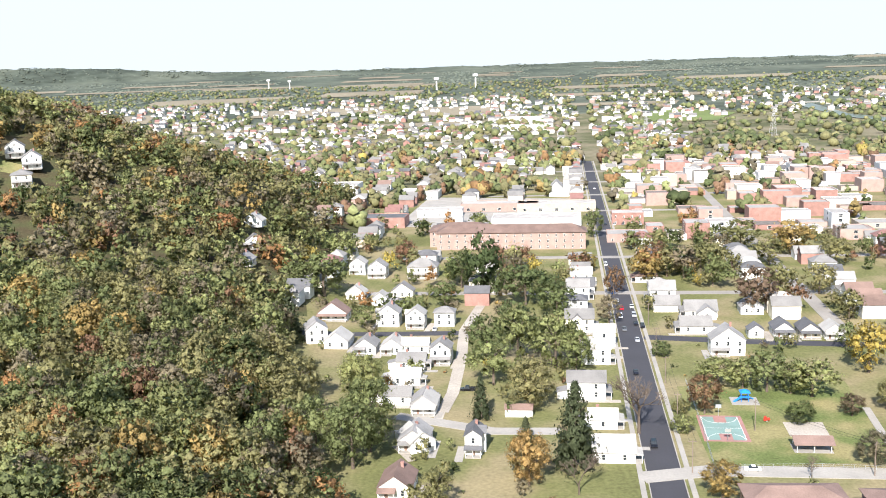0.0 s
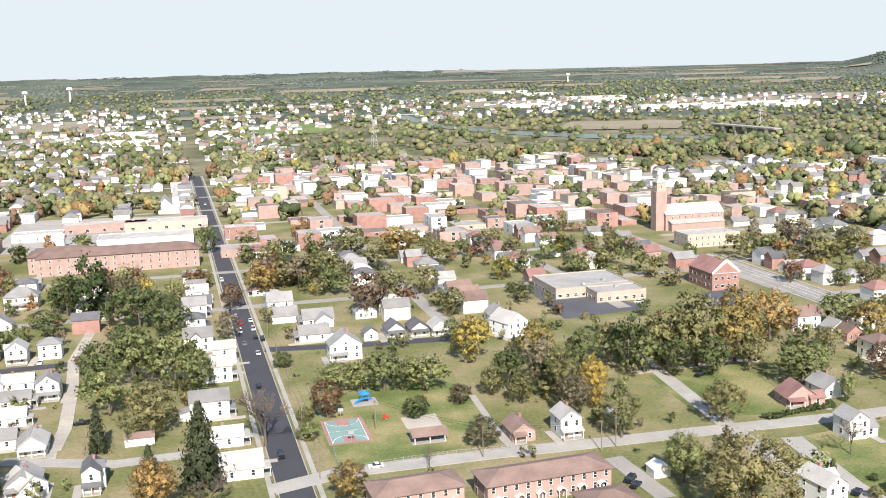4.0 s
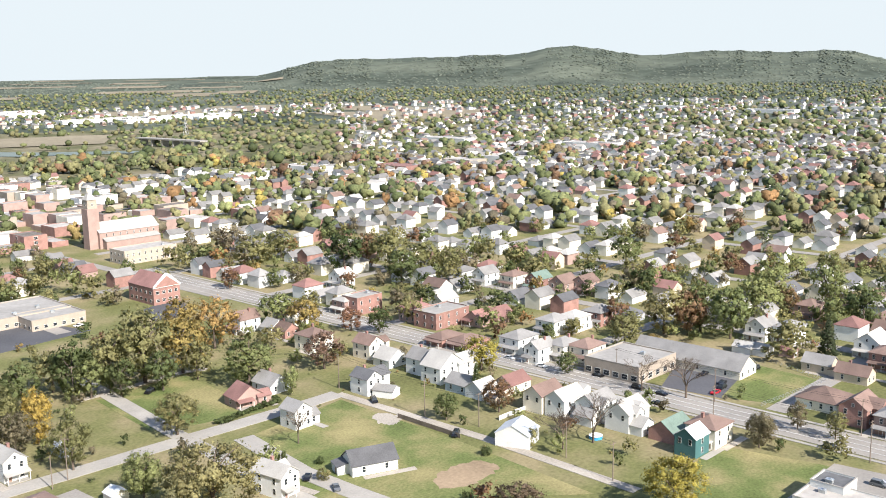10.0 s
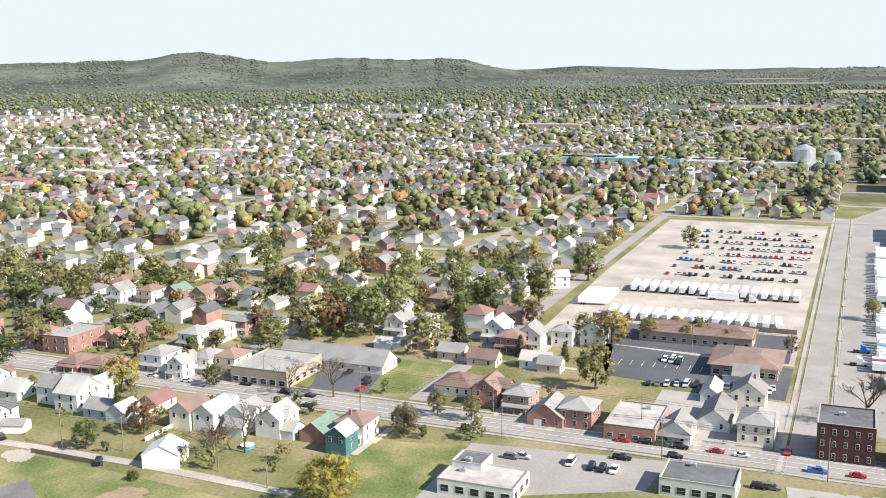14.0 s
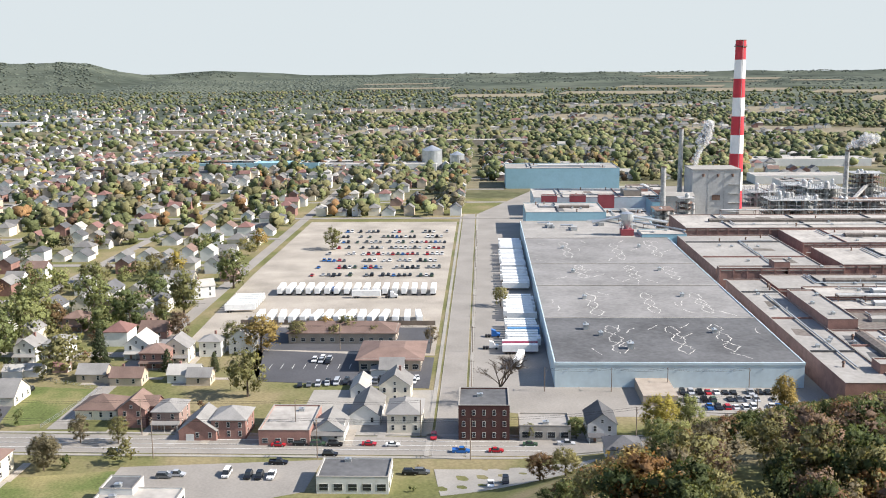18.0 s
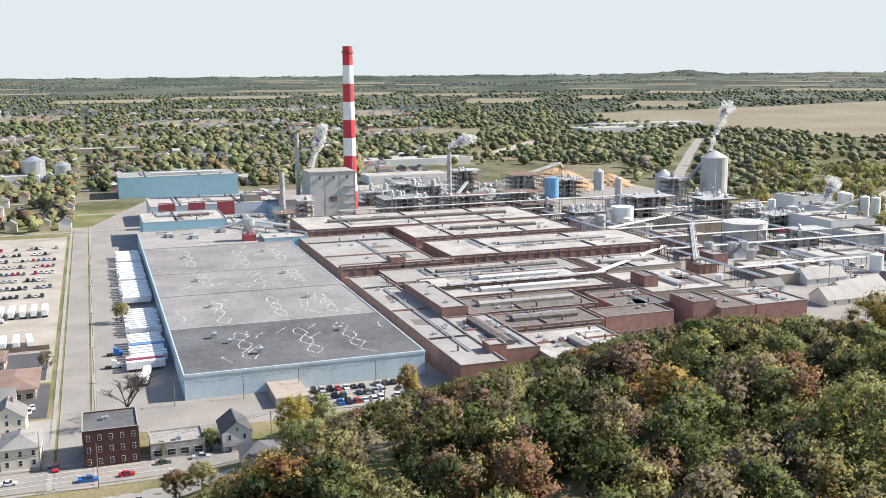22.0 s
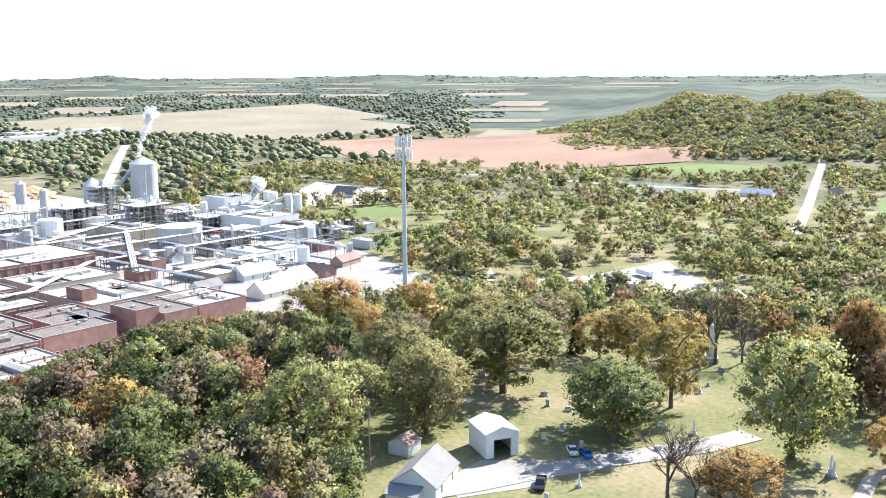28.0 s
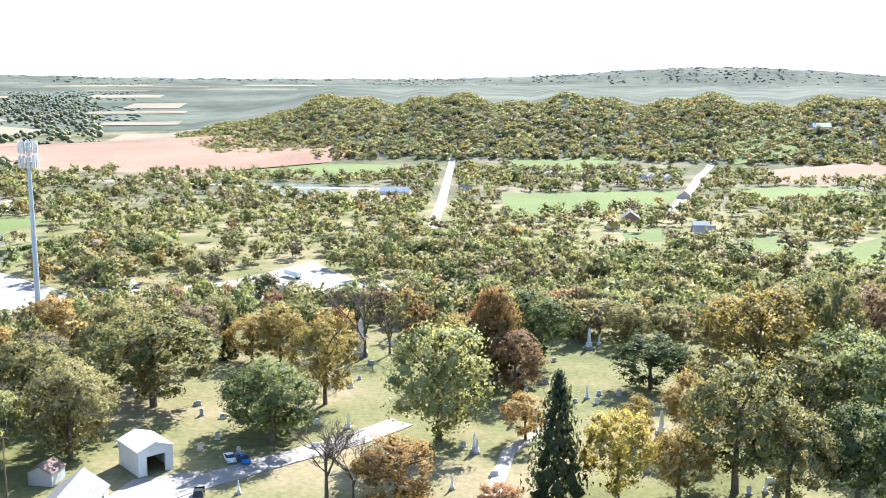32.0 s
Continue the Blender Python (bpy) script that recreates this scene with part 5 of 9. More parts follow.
shed(390.5, 115.7, 0, w=4.5, d=6, wall=5, roof=4), shed(387.1, 132.0, 0, w=7, d=8, wall=0, roof=3), shed(387.3, 125.8, 0, w=7, d=8, wall=0, roof=3)
put(410.9, 133.4, -90, w=9, d=12, floors=2, wall=0, roof=0, porch=1)
put(414.3, 122.7, -90, w=9, d=12, floors=2, wall=0, roof=0, porch=1, kind="hip")
put(457.4, 126.9, -90, w=10, d=11, floors=2, wall=5, roof=2, porch=1, kind="hip")
put(455.1, 96.0, -90, w=9, d=9, floors=1, wall=4, roof=2, porch=1)
put(440.6, 88.9, 0, w=10, d=12, floors=1, wall=4, roof=2, porch=0)
put(518.0, 79.5, 30, w=8, d=11, floors=2, wall=0, roof=3, porch=0)
put(558.8, 70.3, 0, w=9, d=9, floors=1, wall=5, roof=2, porch=2)
shed(155.1, 224.7, 0, w=5, d=5, wall=1, roof=5), shed(166.8, 267.3, 0, w=4, d=7, wall=6, roof=5, label="small shed partly covered by blue tarpaulin")
put(297.5, -75.7, -90, w=9, d=13, floors=2, wall=2, roof=1, porch=2)
put(269.1, -75.2, 90, w=10, d=10, floors=1, wall=2, roof=1, porch=0, kind="hip")


# ---- larger buildings ----
def flats(x, y, w, label):
    base = block(x, y, w, 11, 6.0, PINKBRICK, ROOFS[2], 0, label, "apartment_building", 2, cols=(int(w / 3.2), 2), vents=0, parapet=0.02)
    base.rotation_euler.z = radians(-4.5)
    part("pitched_roof", hip_meshes(w, 11, 6.1, 2.2, 0.7)[1].mesh("pitched_roof", ROOFS[2]), base)
    for i in range(int(w / 6)):
        px = (i + 0.5) / int(w / 6) * w - w / 2
        part("entrance_canopy", gable_meshes(2.2, 1.4, 2.3, 0.7, 0.2)[1].mesh("entrance_canopy", TRIM), base, (px, -6.1, 0))
        part("door", DOOR_ME, base, (px, -5.5, 0))
        for sx in (-1, 1):
            part("canopy_post", POST_ME, base, (px + sx * 1.0, -6.7, -0.2)).scale = (1, 1, 2.5)
    taken(x, y, w * 0.55)
    return base


flats(120.8, 229.3, 36, "long pale brick apartment block with a brown hip roof")
flats(85.8, 235.3, 24, "pale brick apartment block with a brown hip roof")
flats(127.2, 206.3, 14, "small pale brick apartment block with a brown roof")


def bigblock(x, y, *a, **k):
    taken(x, y, max(a[0], a[1]) * 0.6)
    return block(x, y, *a, **k)


bigblock(306.6, -39.9, 16, 18, 11.0, DARKBRICK, DARKROOF, -90, "three-storey dark brick corner building with a flat roof", floors=3, cols=(5, 5), name="corner_building")
bigblock(301.1, -58.5, 16, 12, 4.5, PALEROOF, FLATROOF, -90, "low white shop with a grey flat roof", floors=1, name="shop", win="shop")
bigblock(268.6, 1.6, 20, 14, 4.5, WALLS[0], DARKROOF, -90, "low white shop with a dark flat roof beside a car park", floors=1, name="shop", win="shop")
bigblock(255.2, 59.5, 22, 14, 4.0, WALLS[0], PALEROOF, -90, "low white service building with a pale flat roof", floors=1, name="shop", win="shop")
bigblock(262.9, 64.6, 9, 9, 5.5, WALLS[0], DARKROOF, -90, "square white building part with a dark roof", floors=1, name="shop")
bigblock(312.2, 22.1, 16, 24, 4.6, BRICK, PALEROOF, -90, "single-storey brick store with a pale flat roof", floors=1, name="store", win="wide")
bigblock(339.1, 159.6, 24, 26, 6.0, TANBRICK, FLATROOF, -90, "tan brick hall with grey flat roof", floors=1, name="hall", win="shop")
b_ = put(358.5, 142.6, 0, w=13, d=46, floors=1, wall=1, roof=0, porch=0, chimney=False, windows=4, label="long cream hall with a grey gabled roof beside a car park", name="hall")
bigblock(358.4, 262.4, 14, 22, 7.0, BRICK, FLATROOF, -90, "two-storey red brick building with a flat roof", floors=2)
bigblock(357.3, 308.9, 11, 16, 8.0, BRICK, FLATROOF, -90, "narrow two-storey brick house with a flat roof", floors=2)
bigblock(255.4, 439.8, 42, 34, 5.0, TANBRICK, FLATROOF, 0, "low tan brick school with a flat grey roof", name="school", floors=1, vents=4, win="wide")
bigblock(260.5, 418.2, 26, 20, 4.8, TANBRICK, FLATROOF, 0, "low tan brick school wing", name="school", floors=1, win="wide")
bigblock(388.5, 514.2, 36, 18, 8, TANBRICK, PALEROOF, 0, "cream two-storey office with a flat roof", floors=2, name="office")
for hx_, hy_, hw_, hd_, hh_, words_ in ((42.9, 618.3, 92, 16, 10.5, "long three-storey pale brick building with a brown hip roof"), (13.2, 635.9, 40, 22, 10, "pale brick wing with a brown hip roof")):
    b_ = bigblock(hx_, hy_, hw_, hd_, hh_, PINKBRICK, ROOFS[2], 0, words_, name="old_hospital", floors=3, cols=(int(hw_ / 5), 2), sides="swe", win="tall", parapet=0.02)
    part("pitched_roof", hip_meshes(hw_, hd_, hh_ + .15, 4.2, 0.8)[1].mesh("pitched_roof", ROOFS[2]), b_)
b_ = bigblock(425.4, 5.7, 46, 16, 4.5, TANBRICK, ROOFS[2], -90, "low tan building with brown roof beside trailers", name="office", floors=1, win="wide")
part("pitched_roof", hip_meshes(46, 16, 4.6, 3.4, 0.9)[1].mesh("pitched_roof", ROOFS[2]), b_)
b_ = bigblock(387.6, -13.7, 24, 26, 4.6, TANBRICK, ROOFS[2], -90, "low tan office with a brown roof beside a car park", name="office", floors=1, win="shop")
part("pitched_roof", hip_meshes(24, 26, 4.7, 2.6, 1.4, 5.0)[1].mesh("pitched_roof", ROOFS[2]), b_)


def gable_hall(x, y):
    """The brick hall with stepped white-trimmed gable."""
    base = thing("brick_hall", x, y, None, GRID, "red brick hall with a red roof and white-trimmed gable", "hall")
    w, d, h = 15, 24, 9
    ws, rs = gable_meshes(w, d, h, 5.5, 0.3)
    part("wall", ws.mesh("wall", BRICK), base), part("roof", rs.mesh("roof", ROOFS[RED_R]), base)
    part("gable_trim", Solid().prism([(-w / 2 - .3, h - .3), (w / 2 + .3, h - .3), (w / 2 + .3, h + .5), (0.9, h + 6.6), (-0.9, h + 6.6), (-w / 2 - .3, h + .5)], -d / 2 - 0.5, -d / 2 - 0.05).mesh("gable_trim", TRIM), base)
    part("gable_wall", Solid().prism([(-w / 2 + .4, h), (w / 2 - .4, h), (0, h + 5.4)], -d / 2 - 0.6, -d / 2 - 0.51).mesh("gable_wall", BRICK), base)
    for f in range(2):
        for i in range(4):
            part("window", WIN["wide"], base, (-5.2 + 3.5 * i, -d / 2, 1.5 + 4 * f))
        for i in range(5):
            part("window", WIN["wide"], base, (-w / 2, -9 + 4.5 * i, 1.5 + 4 * f), -90)
    taken(x, y, 16)


gable_hall(318.8, 415.6)


def church(x, y):
    base = thing("church", x, y, None, GRID, "large pale red brick church with a tall square tower", "church")
    w, d, h = 17, 44, 11
    ws, rs = gable_meshes(w, d, h, 6, 0.4)
    part("nave_wall", ws.mesh("nave_wall", PINKBRICK), base, (24, 0, 0), 90), part("nave_roof", rs.mesh("nave_roof", ROOFS[PALE_R]), base, (24, 0, 0), 90)
    for sg in (-1, 1):
        part("aisle_wall", Solid().box(4, 44, sg * 11 - 2.6, sg * 11 + 2.6, -0.4, 5.5).mesh("aisle_wall", PINKBRICK), base)
        part("aisle_roof", Solid().add([(3.8, sg * 8.3, 7.4), (44.2, sg * 8.3, 7.4), (44.2, sg * 14, 5.4), (3.8, sg * 14, 5.4), (3.8, sg * 8.3, 7.2), (44.2, sg * 8.3, 7.2), (44.2, sg * 14, 5.2), (3.8, sg * 14, 5.2)],
                                       [(0, 1, 2, 3), (7, 6, 5, 4), (3, 2, 6, 7), (0, 3, 7, 4), (1, 5, 6, 2)]).mesh("aisle_roof", ROOFS[PALE_R]), base)
    part("tower", Solid().box(-4, 4, -4, 4, -0.4, 27).mesh("tower", PINKBRICK), base, (0, -2, 0))
    part("belfry", Solid().box(-3.4, 3.4, -3.4, 3.4, 27, 33).mesh("belfry", TANBRICK), base, (0, -2, 0))
    part("spire", hip_meshes(7, 7, 33, 5.5, 0.3)[1].mesh("spire", ROOFS[PALE_R]), base, (0, -2, 0))
    part("cross", Solid().box(-.1, .1, -.1, .1, 38, 40.5).box(-.7, .7, -.1, .1, 39.4, 39.6).mesh("cross", STEEL), base, (0, -2, 0))
    for i in range(4):
        part("belfry_opening", WIN["tall"], base, (((0, 3.4, 0, -3.4)[i]), (-3.4, 0, 3.4, 0)[i] - 2, 29), 90 * i)
    for i in range(8):
        part("window", WIN["tall"], base, (7 + 5 * i, -8.5, 8))
    taken(x, y, 20), taken(x + 25, y - 3, 25)


church(394.6, 577.2)

# ---- trees that stand singly ----


def grove(rows, spread=1.0):
    for x, y, h, wide, colour, shape in rows:
        tree(x, y, h, colour, shape, wide * spread)
        taken(x, y, 3)


# beside the dark street and its lanes
grove([(16.0, 378.6, 21.2, .95, "green", "round"), (27.9, 376.3, 25.8, .9, "green", "round"), (41.3, 365.9, 25.3, .95, "light", "round"), (48.0, 358.9, 19.2, .9, "green", "round"),
       (16.7, 347.7, 19.1, 1.1, "light", "broad"), (27.2, 319.0, 21.3, 1.05, "olive", "round"), (28.0, 404.2, 20.4, 1, "green", "round"), (10.7, 312.2, 15.9, .5, "fir", "fir"),
       (35.7, 270.1, 26.4, .62, "fir", "fir"), (23.3, 289.2, 9.2, .7, "fir", "fir"), (21.5, 259.5, 17.7, .9, "gold", "round"), (0.3, 465.7, 15.5, 1.1, "green", "round")])
grove([(19.6, 489.2, 35.3, .8, "dark", "tall"), (38.8, 467.4, 22.6, 1.2, "green", "broad"), (9.0, 507.1, 22.4, .9, "dark", "round"), (51.8, 466.3, 16.9, 1, "green", "round"), (30.3, 495.7, 19.5, .9, "green", "round"),
       (83.2, 480.2, 16.3, .8, "rust", "loose"), (72.1, 428.3, 13.9, 1, "brown", "loose"), (83.2, 310.5, 15.7, .9, "rust", "loose"), (95.1, 337.4, 11.9, 1.6, "light", "broad"), (109.8, 330.0, 17.7, 1.1, "light", "round"),
       (123.0, 323.4, 15.6, 1.3, "light", "broad"), (102.9, 334.9, 13.2, 1.2, "light", "round"), (117.2, 327.7, 13.8, 1.1, "green", "round")])
grove([(152.4, 347.4, 22.1, .9, "yellow", "round"), (128.7, 304.2, 8.5, 1.2, "plum", "loose"), (119.2, 264.9, 11.6, 1.1, "brown", "broad"), (71.1, 246.2, 12.1, 1.2, "gold", "loose"), (150.4, 311.0, 18.4, .9, "dark", "round"),
       (171.7, 330.8, 21.0, .95, "gold", "loose"), (163.2, 297.6, 20.5, .9, "olive", "round"), (167.5, 281.0, 20.6, .75, "yellow", "tall"), (161.8, 290.2, 18.1, .9, "olive", "round"), (201.1, 311.8, 23.9, .9, "dark", "round"),
       (215.2, 310.2, 25.7, .8, "olive", "round"), (226.6, 304.4, 32.6, .95, "olive", "round"), (243.0, 302.6, 26.8, 1, "gold", "round"), (273.2, 318.5, 24.9, 1, "gold", "loose")])
grove([(204.4, 306.1, 17.5, 1, "green", "round"), (211.7, 298.5, 16.2, 1, "dark", "round"), (200.9, 324.2, 18.1, 1, "olive", "round"), (224.8, 291.8, 17.2, 1, "green", "round"), (240.8, 291.5, 17.5, .9, "olive", "loose"),
       (147.5, 295.4, 13.1, .9, "olive", "round"), (164.3, 334.6, 13.5, .4, "fir", "fir"), (161.1, 253.3, 18.8, .8, "olive", "loose"), (197.4, 250.5, 16.2, 1.1, "olive", "loose"), (246.6, 269.7, 21.2, 1.15, "green", "round"),
       (246.5, 248.0, 12.3, .75, "light", "tall"), (230.0, 480.7, 15.3, 1.2, "yellow", "round"), (158.1, 216.8, 16.9, .85, "light", "round"), (158.9, 189.5, 27.6, 1.05, "olive", "broad")])
grove([(142.3, 308.1, 12.4, .9, "olive", "round"), (161.2, 305.6, 20.9, .8, "brown", "tall"), (183.8, 316.6, 19.7, .9, "green", "round"), (156.6, 275.3, 17.4, .9, "brown", "loose"), (174.1, 419.2, 16.2, .9, "olive", "round"),
       (139.9, 437.3, 24.4, 1, "plum", "round"), (155.8, 454.3, 21.2, 1.1, "olive", "round"), (135.4, 493.5, 19.4, .8, "green", "tall"), (113.7, 528.7, 20.3, 1, "rust", "loose"), (125.7, 514.1, 20.0, 1, "brown", "round"),
       (155.4, 374.9, 13.4, .8, "light", "loose"), (286.0, 297.9, 11.6, 1.1, "olive", "broad"), (311.8, 303.2, 19.1, 1, "gold", "round"), (357.4, 402.0, 13.4, 1, "rust", "round")])
grove([(-39.8, 282.3, 22.0, .9, "light", "round"), (-28.2, 275.0, 24.0, .9, "green", "round"), (-24.1, 287.6, 27.1, .8, "green", "round"), (-29.9, 331.7, 20.9, 1, "light", "round"), (-51.4, 330.9, 20.2, 1, "olive", "round"),
       (-72.4, 386.7, 23.2, .9, "light", "round"), (-65.7, 410.5, 19.7, .9, "fir", "fir"), (-34.8, 432.3, 11.9, 1.2, "green", "round"), (-60.3, 492.4, 26.1, 1.3, "green", "round"), (-76.3, 494.7, 15.2, 1.2, "green", "round"),
       (-17.8, 452.3, 8.6, 1.2, "green", "round"), (-32.1, 347.2, 10.6, 1.2, "olive", "round"), (-4.4, 246.9, 12.6, 1, "olive", "loose"), (50.7, 443.0, 18.4, 1.2, "green", "round")])
grove([(-117.1, 533.8, 15.7, 1.3, "orange", "round"), (-95.6, 584.5, 17.0, 1.2, "olive", "round"), (-58.1, 578.2, 21.9, 1.2, "light", "round"), (-21.3, 572.0, 16.7, 1, "rust", "round"), (79.1, 539.4, 12.6, 1.1, "gold", "loose"),
       (103.5, 506.7, 17.9, 1.2, "gold", "round"), (117.8, 518.3, 18.2, 1.1, "olive", "round"), (98.4, 644.9, 21.6, .8, "green", "round"), (138.7, 529.6, 18.6, 1.2, "olive", "round"), (177.9, 589.6, 20.5, 1.4, "olive", "round"),
       (200.7, 567.4, 23.1, 1.4, "gold", "round"), (180.2, 469.4, 18.0, 1.1, "olive", "round"), (213.1, 532.5, 18.7, 1.2, "olive", "round"), (178.2, 538.3, 18.9, 1.2, "olive", "round")])
# lawns and the main road
grove([(277.1, 260.0, 17.2, 1.15, "plum", "loose"), (308.5, 207.3, 15.6, 1.15, "yellow", "round"), (282.3, 192.0, 12.4, .5, "dark", "fir"), (256.0, 186.2, 10.9, 1, "green", "loose"), (272.3, 176.1, 13.4, 1, "rust", "loose"),
       (322.5, 177.6, 9.8, 1.1, "green", "round"), (363.3, 173.7, 17.9, 1.05, "olive", "round"), (291.1, 92.5, 11.0, .95, "brown", "round"), (232.5, 96.5, 18.2, 1.05, "yellow", "broad"), (195.6, 200.9, 7.4, .4, "green", "tall"),
       (208.7, 128.7, 10.1, 1.5, "plum", "broad"), (325.9, 288.6, 13.0, 1, "rust", "loose"), (329.8, 275.5, 14.1, 1, "dark", "round"), (298.8, 238.1, 8.1, .8, "brown", "loose")])
grove([(313.1, 322.3, 18.6, 1.2, "light", "round"), (338.3, 324.7, 13.9, 1, "olive", "round"), (399.4, 428.8, 23.7, 1.2, "olive", "round"), (281.0, 347.8, 19.6, 1.1, "gold", "round"), (433.9, 353.4, 27.7, 1.1, "olive", "round"),
       (418.7, 374.3, 29.4, 1, "dark", "round"), (432.9, 328.5, 25.3, 1.1, "olive", "round"), (438.9, 374.5, 23.5, 1, "rust", "round"), (442.1, 316.0, 22.1, 1, "olive", "round"), (414.0, 329.5, 21.7, 1.1, "green", "round"),
       (435.2, 441.0, 21.5, 1.2, "olive", "round"), (416.3, 467.3, 25.2, 1.2, "brown", "round"), (425.6, 141.8, 27.1, 1, "light", "round"), (399.7, 160.8, 21.9, 1, "rust", "round")])
grove([(288.7, 93.0, 12.6, .9, "brown", "round"), (309.8, 87.9, 10.9, .8, "brown", "loose"), (308.0, 75.8, 10.7, .8, "olive", "loose"), (350.4, 39.9, 19.8, .9, "olive", "round"), (407.5, 39.8, 18.5, 1.1, "gold", "round"),
       (412.8, 51.1, 14.5, 1, "olive", "round"), (396.5, 102.4, 15.8, .75, "fir", "fir"), (386.2, 74.3, 9.1, .8, "fir", "fir"), (383.9, 56.0, 7.8, .8, "fir", "fir"), (433.6, 77.4, 14.2, .9, "plum", "round"),
       (422.7, 25.7, 11.2, 1, "olive", "round"), (425.8, 4.6, 12.0, 1, "olive", "round"), (428.4, 13.6, 10.7, 1, "gold", "loose")])
grove([(394.3, 170.0, 22.9, 1.1, "olive", "round"), (407.9, 159.2, 25.9, 1, "green", "round"), (402.6, 143.8, 25.4, .9, "light", "round"), (447.8, 101.1, 24.2, 1, "green", "round"), (465.1, 121.9, 28.1, .9, "green", "round"),
       (477.2, 82.6, 25.2, .9, "olive", "tall"), (536.7, 65.9, 24.6, .9, "green", "round"), (497.6, 100.7, 20.6, 1, "green", "round"), (481.6, 153.2, 23.7, 1, "light", "round"), (514.8, 245.9, 23.2, 1, "green", "round"),
       (647.7, 14.7, 16.7, 1, "olive", "loose"), (454.6, 136.1, 15.4, 1, "rust", "round"), (381.2, 180.3, 13.8, 1.1, "olive", "round")])
grove([(476.3, -70.2, 11.9, .9, "olive", "round"), (290.2, -93.2, 16.2, 1, "yellow", "round"), (293.2, -103.1, 14.2, .9, "light", "round"), (295.6, -67.7, 7.9, 1.1, "green", "round"), (302.3, -138.0, 16.8, .8, "gold", "tall"),
       (297.2, -53.0, 6.2, .9, "olive", "loose"), (250.1, -47.6, 8.9, 1.2, "rust", "loose"), (419.7, -6.8, 8.4, 1, "olive", "round"), (420.6, 9.8, 9.1, 1, "olive", "round"), (414.2, -31.6, 8.4, 1, "brown", "round"),
       (258.5, -81.9, 11.0, 1, "light", "loose"), (259.1, -88.8, 8.5, 1, "light", "round"), (245.3, -53.5, 8.8, 1.2, "olive", "round")])
for a_ in ((58.9, 295.4, 18.3), (34.3, 252.3, 11.5), (318.6, 145.4, 13.9), (319.9, 129.3, 14.0), (213.6, 212.7, 11.7), (254.9, 141.7, 13.9), (333.1, -49.1, 17.4), (98.6, 257.4, 6.2), (264.7, 136.6, 16.2)):
    bare_tree(*a_, wide=1.25)
    taken(a_[0], a_[1], 3)
for a_, c_ in (((110.6, 299.3, 9.0), "dark"), ((72.3, 295.2, 7.5), "light"), ((75.9, 312.2, 5.9), "olive"), ((220.1, 450.2, 6.8), "dark"), ((197.2, 186.9, 4.3), "olive"), ((238.3, 159.0, 2.7), "green"),
               ((205.2, 195.8, 2.7), "dark"), ((238.0, 158.5, 3.5), "green"), ((83.4, 375.9, 8.0), "green"), ((103.3, 412.0, 6.3), "green")):
    bush(*a_, c_)
# the cemetery
grove([(113.8, -213.9, 26.8, 1.15, "olive", "loose"), (114.6, -179.4, 23.1, .8, "olive", "round"), (77.1, -196.0, 20.6, 1.05, "green", "round"), (73.8, -224.1, 24.5, .75, "gold", "loose"),
       (41.8, -205.7, 30.3, .85, "light", "round"), (35.8, -251.5, 28.0, .6, "orange", "tall"), (42.6, -170.3, 15.3, 1.1, "orange", "round"), (112.7, -256.5, 14.1, .45, "fir", "fir"), (37.5, -254.3, 26.9, .6, "orange", "tall"),
       (29.0, -268.6, 23.5, .95, "dark", "round"), (-4.0, -253.2, 16.4, 1.3, "dark", "round"), (13.5, -177.0, 26.8, .42, "fir", "fir"), (23.2, -209.5, 12.3, .9, "gold", "loose")], 1.22)
grove([(2.5, -180.6, 21.0, .75, "yellow", "loose"), (-19.6, -189.9, 30.7, .8, "olive", "round"), (-29.5, -252.9, 32.1, .95, "gold", "loose"), (-48.4, -263.1, 34.1, .6, "olive", "round"), (-48.2, -239.6, 25.2, 1, "light", "round"),
       (-41.1, -187.1, 22.9, .85, "dark", "round"), (-17.3, -244.9, 13.2, 1, "gold", "loose"), (23.2, -170.0, 7.1, 1.4, "orange", "loose"), (153.1, -228.1, 14.8, 1.1, "brown", "round"), (172.9, -234.8, 13.9, 1, "gold", "round"),
       (120.3, -250.0, 19.8, .9, "brown", "loose"), (139.7, -238.5, 15.7, 1, "olive", "loose"), (97.5, -257.0, 17.8, .9, "gold", "round")], 1.22)
grove([(189.7, -232.8, 19.6, 1, "gold", "round"), (186.7, -241.8, 19.9, .9, "orange", "round"), (175.4, -181.6, 18.0, .8, "light", "tall"), (123.6, -151.6, 26.3, .8, "light", "loose"), (170.3, -143.6, 13.8, 1.1, "orange", "loose"),
       (130.8, -177.1, 17.5, .8, "light", "loose"), (29.6, -241.9, 18.9, .9, "rust", "round"), (83.5, -266.8, 15.8, .9, "gold", "loose"), (11.6, -307.9, 12.7, 1.2, "olive", "loose"), (-64.8, -324.2, 19.9, 1, "rust", "round"),
       (-9.1, -305.4, 12.4, 1.2, "olive", "round"), (123.0, -225.3, 22.1, 1, "olive", "round")], 1.22)
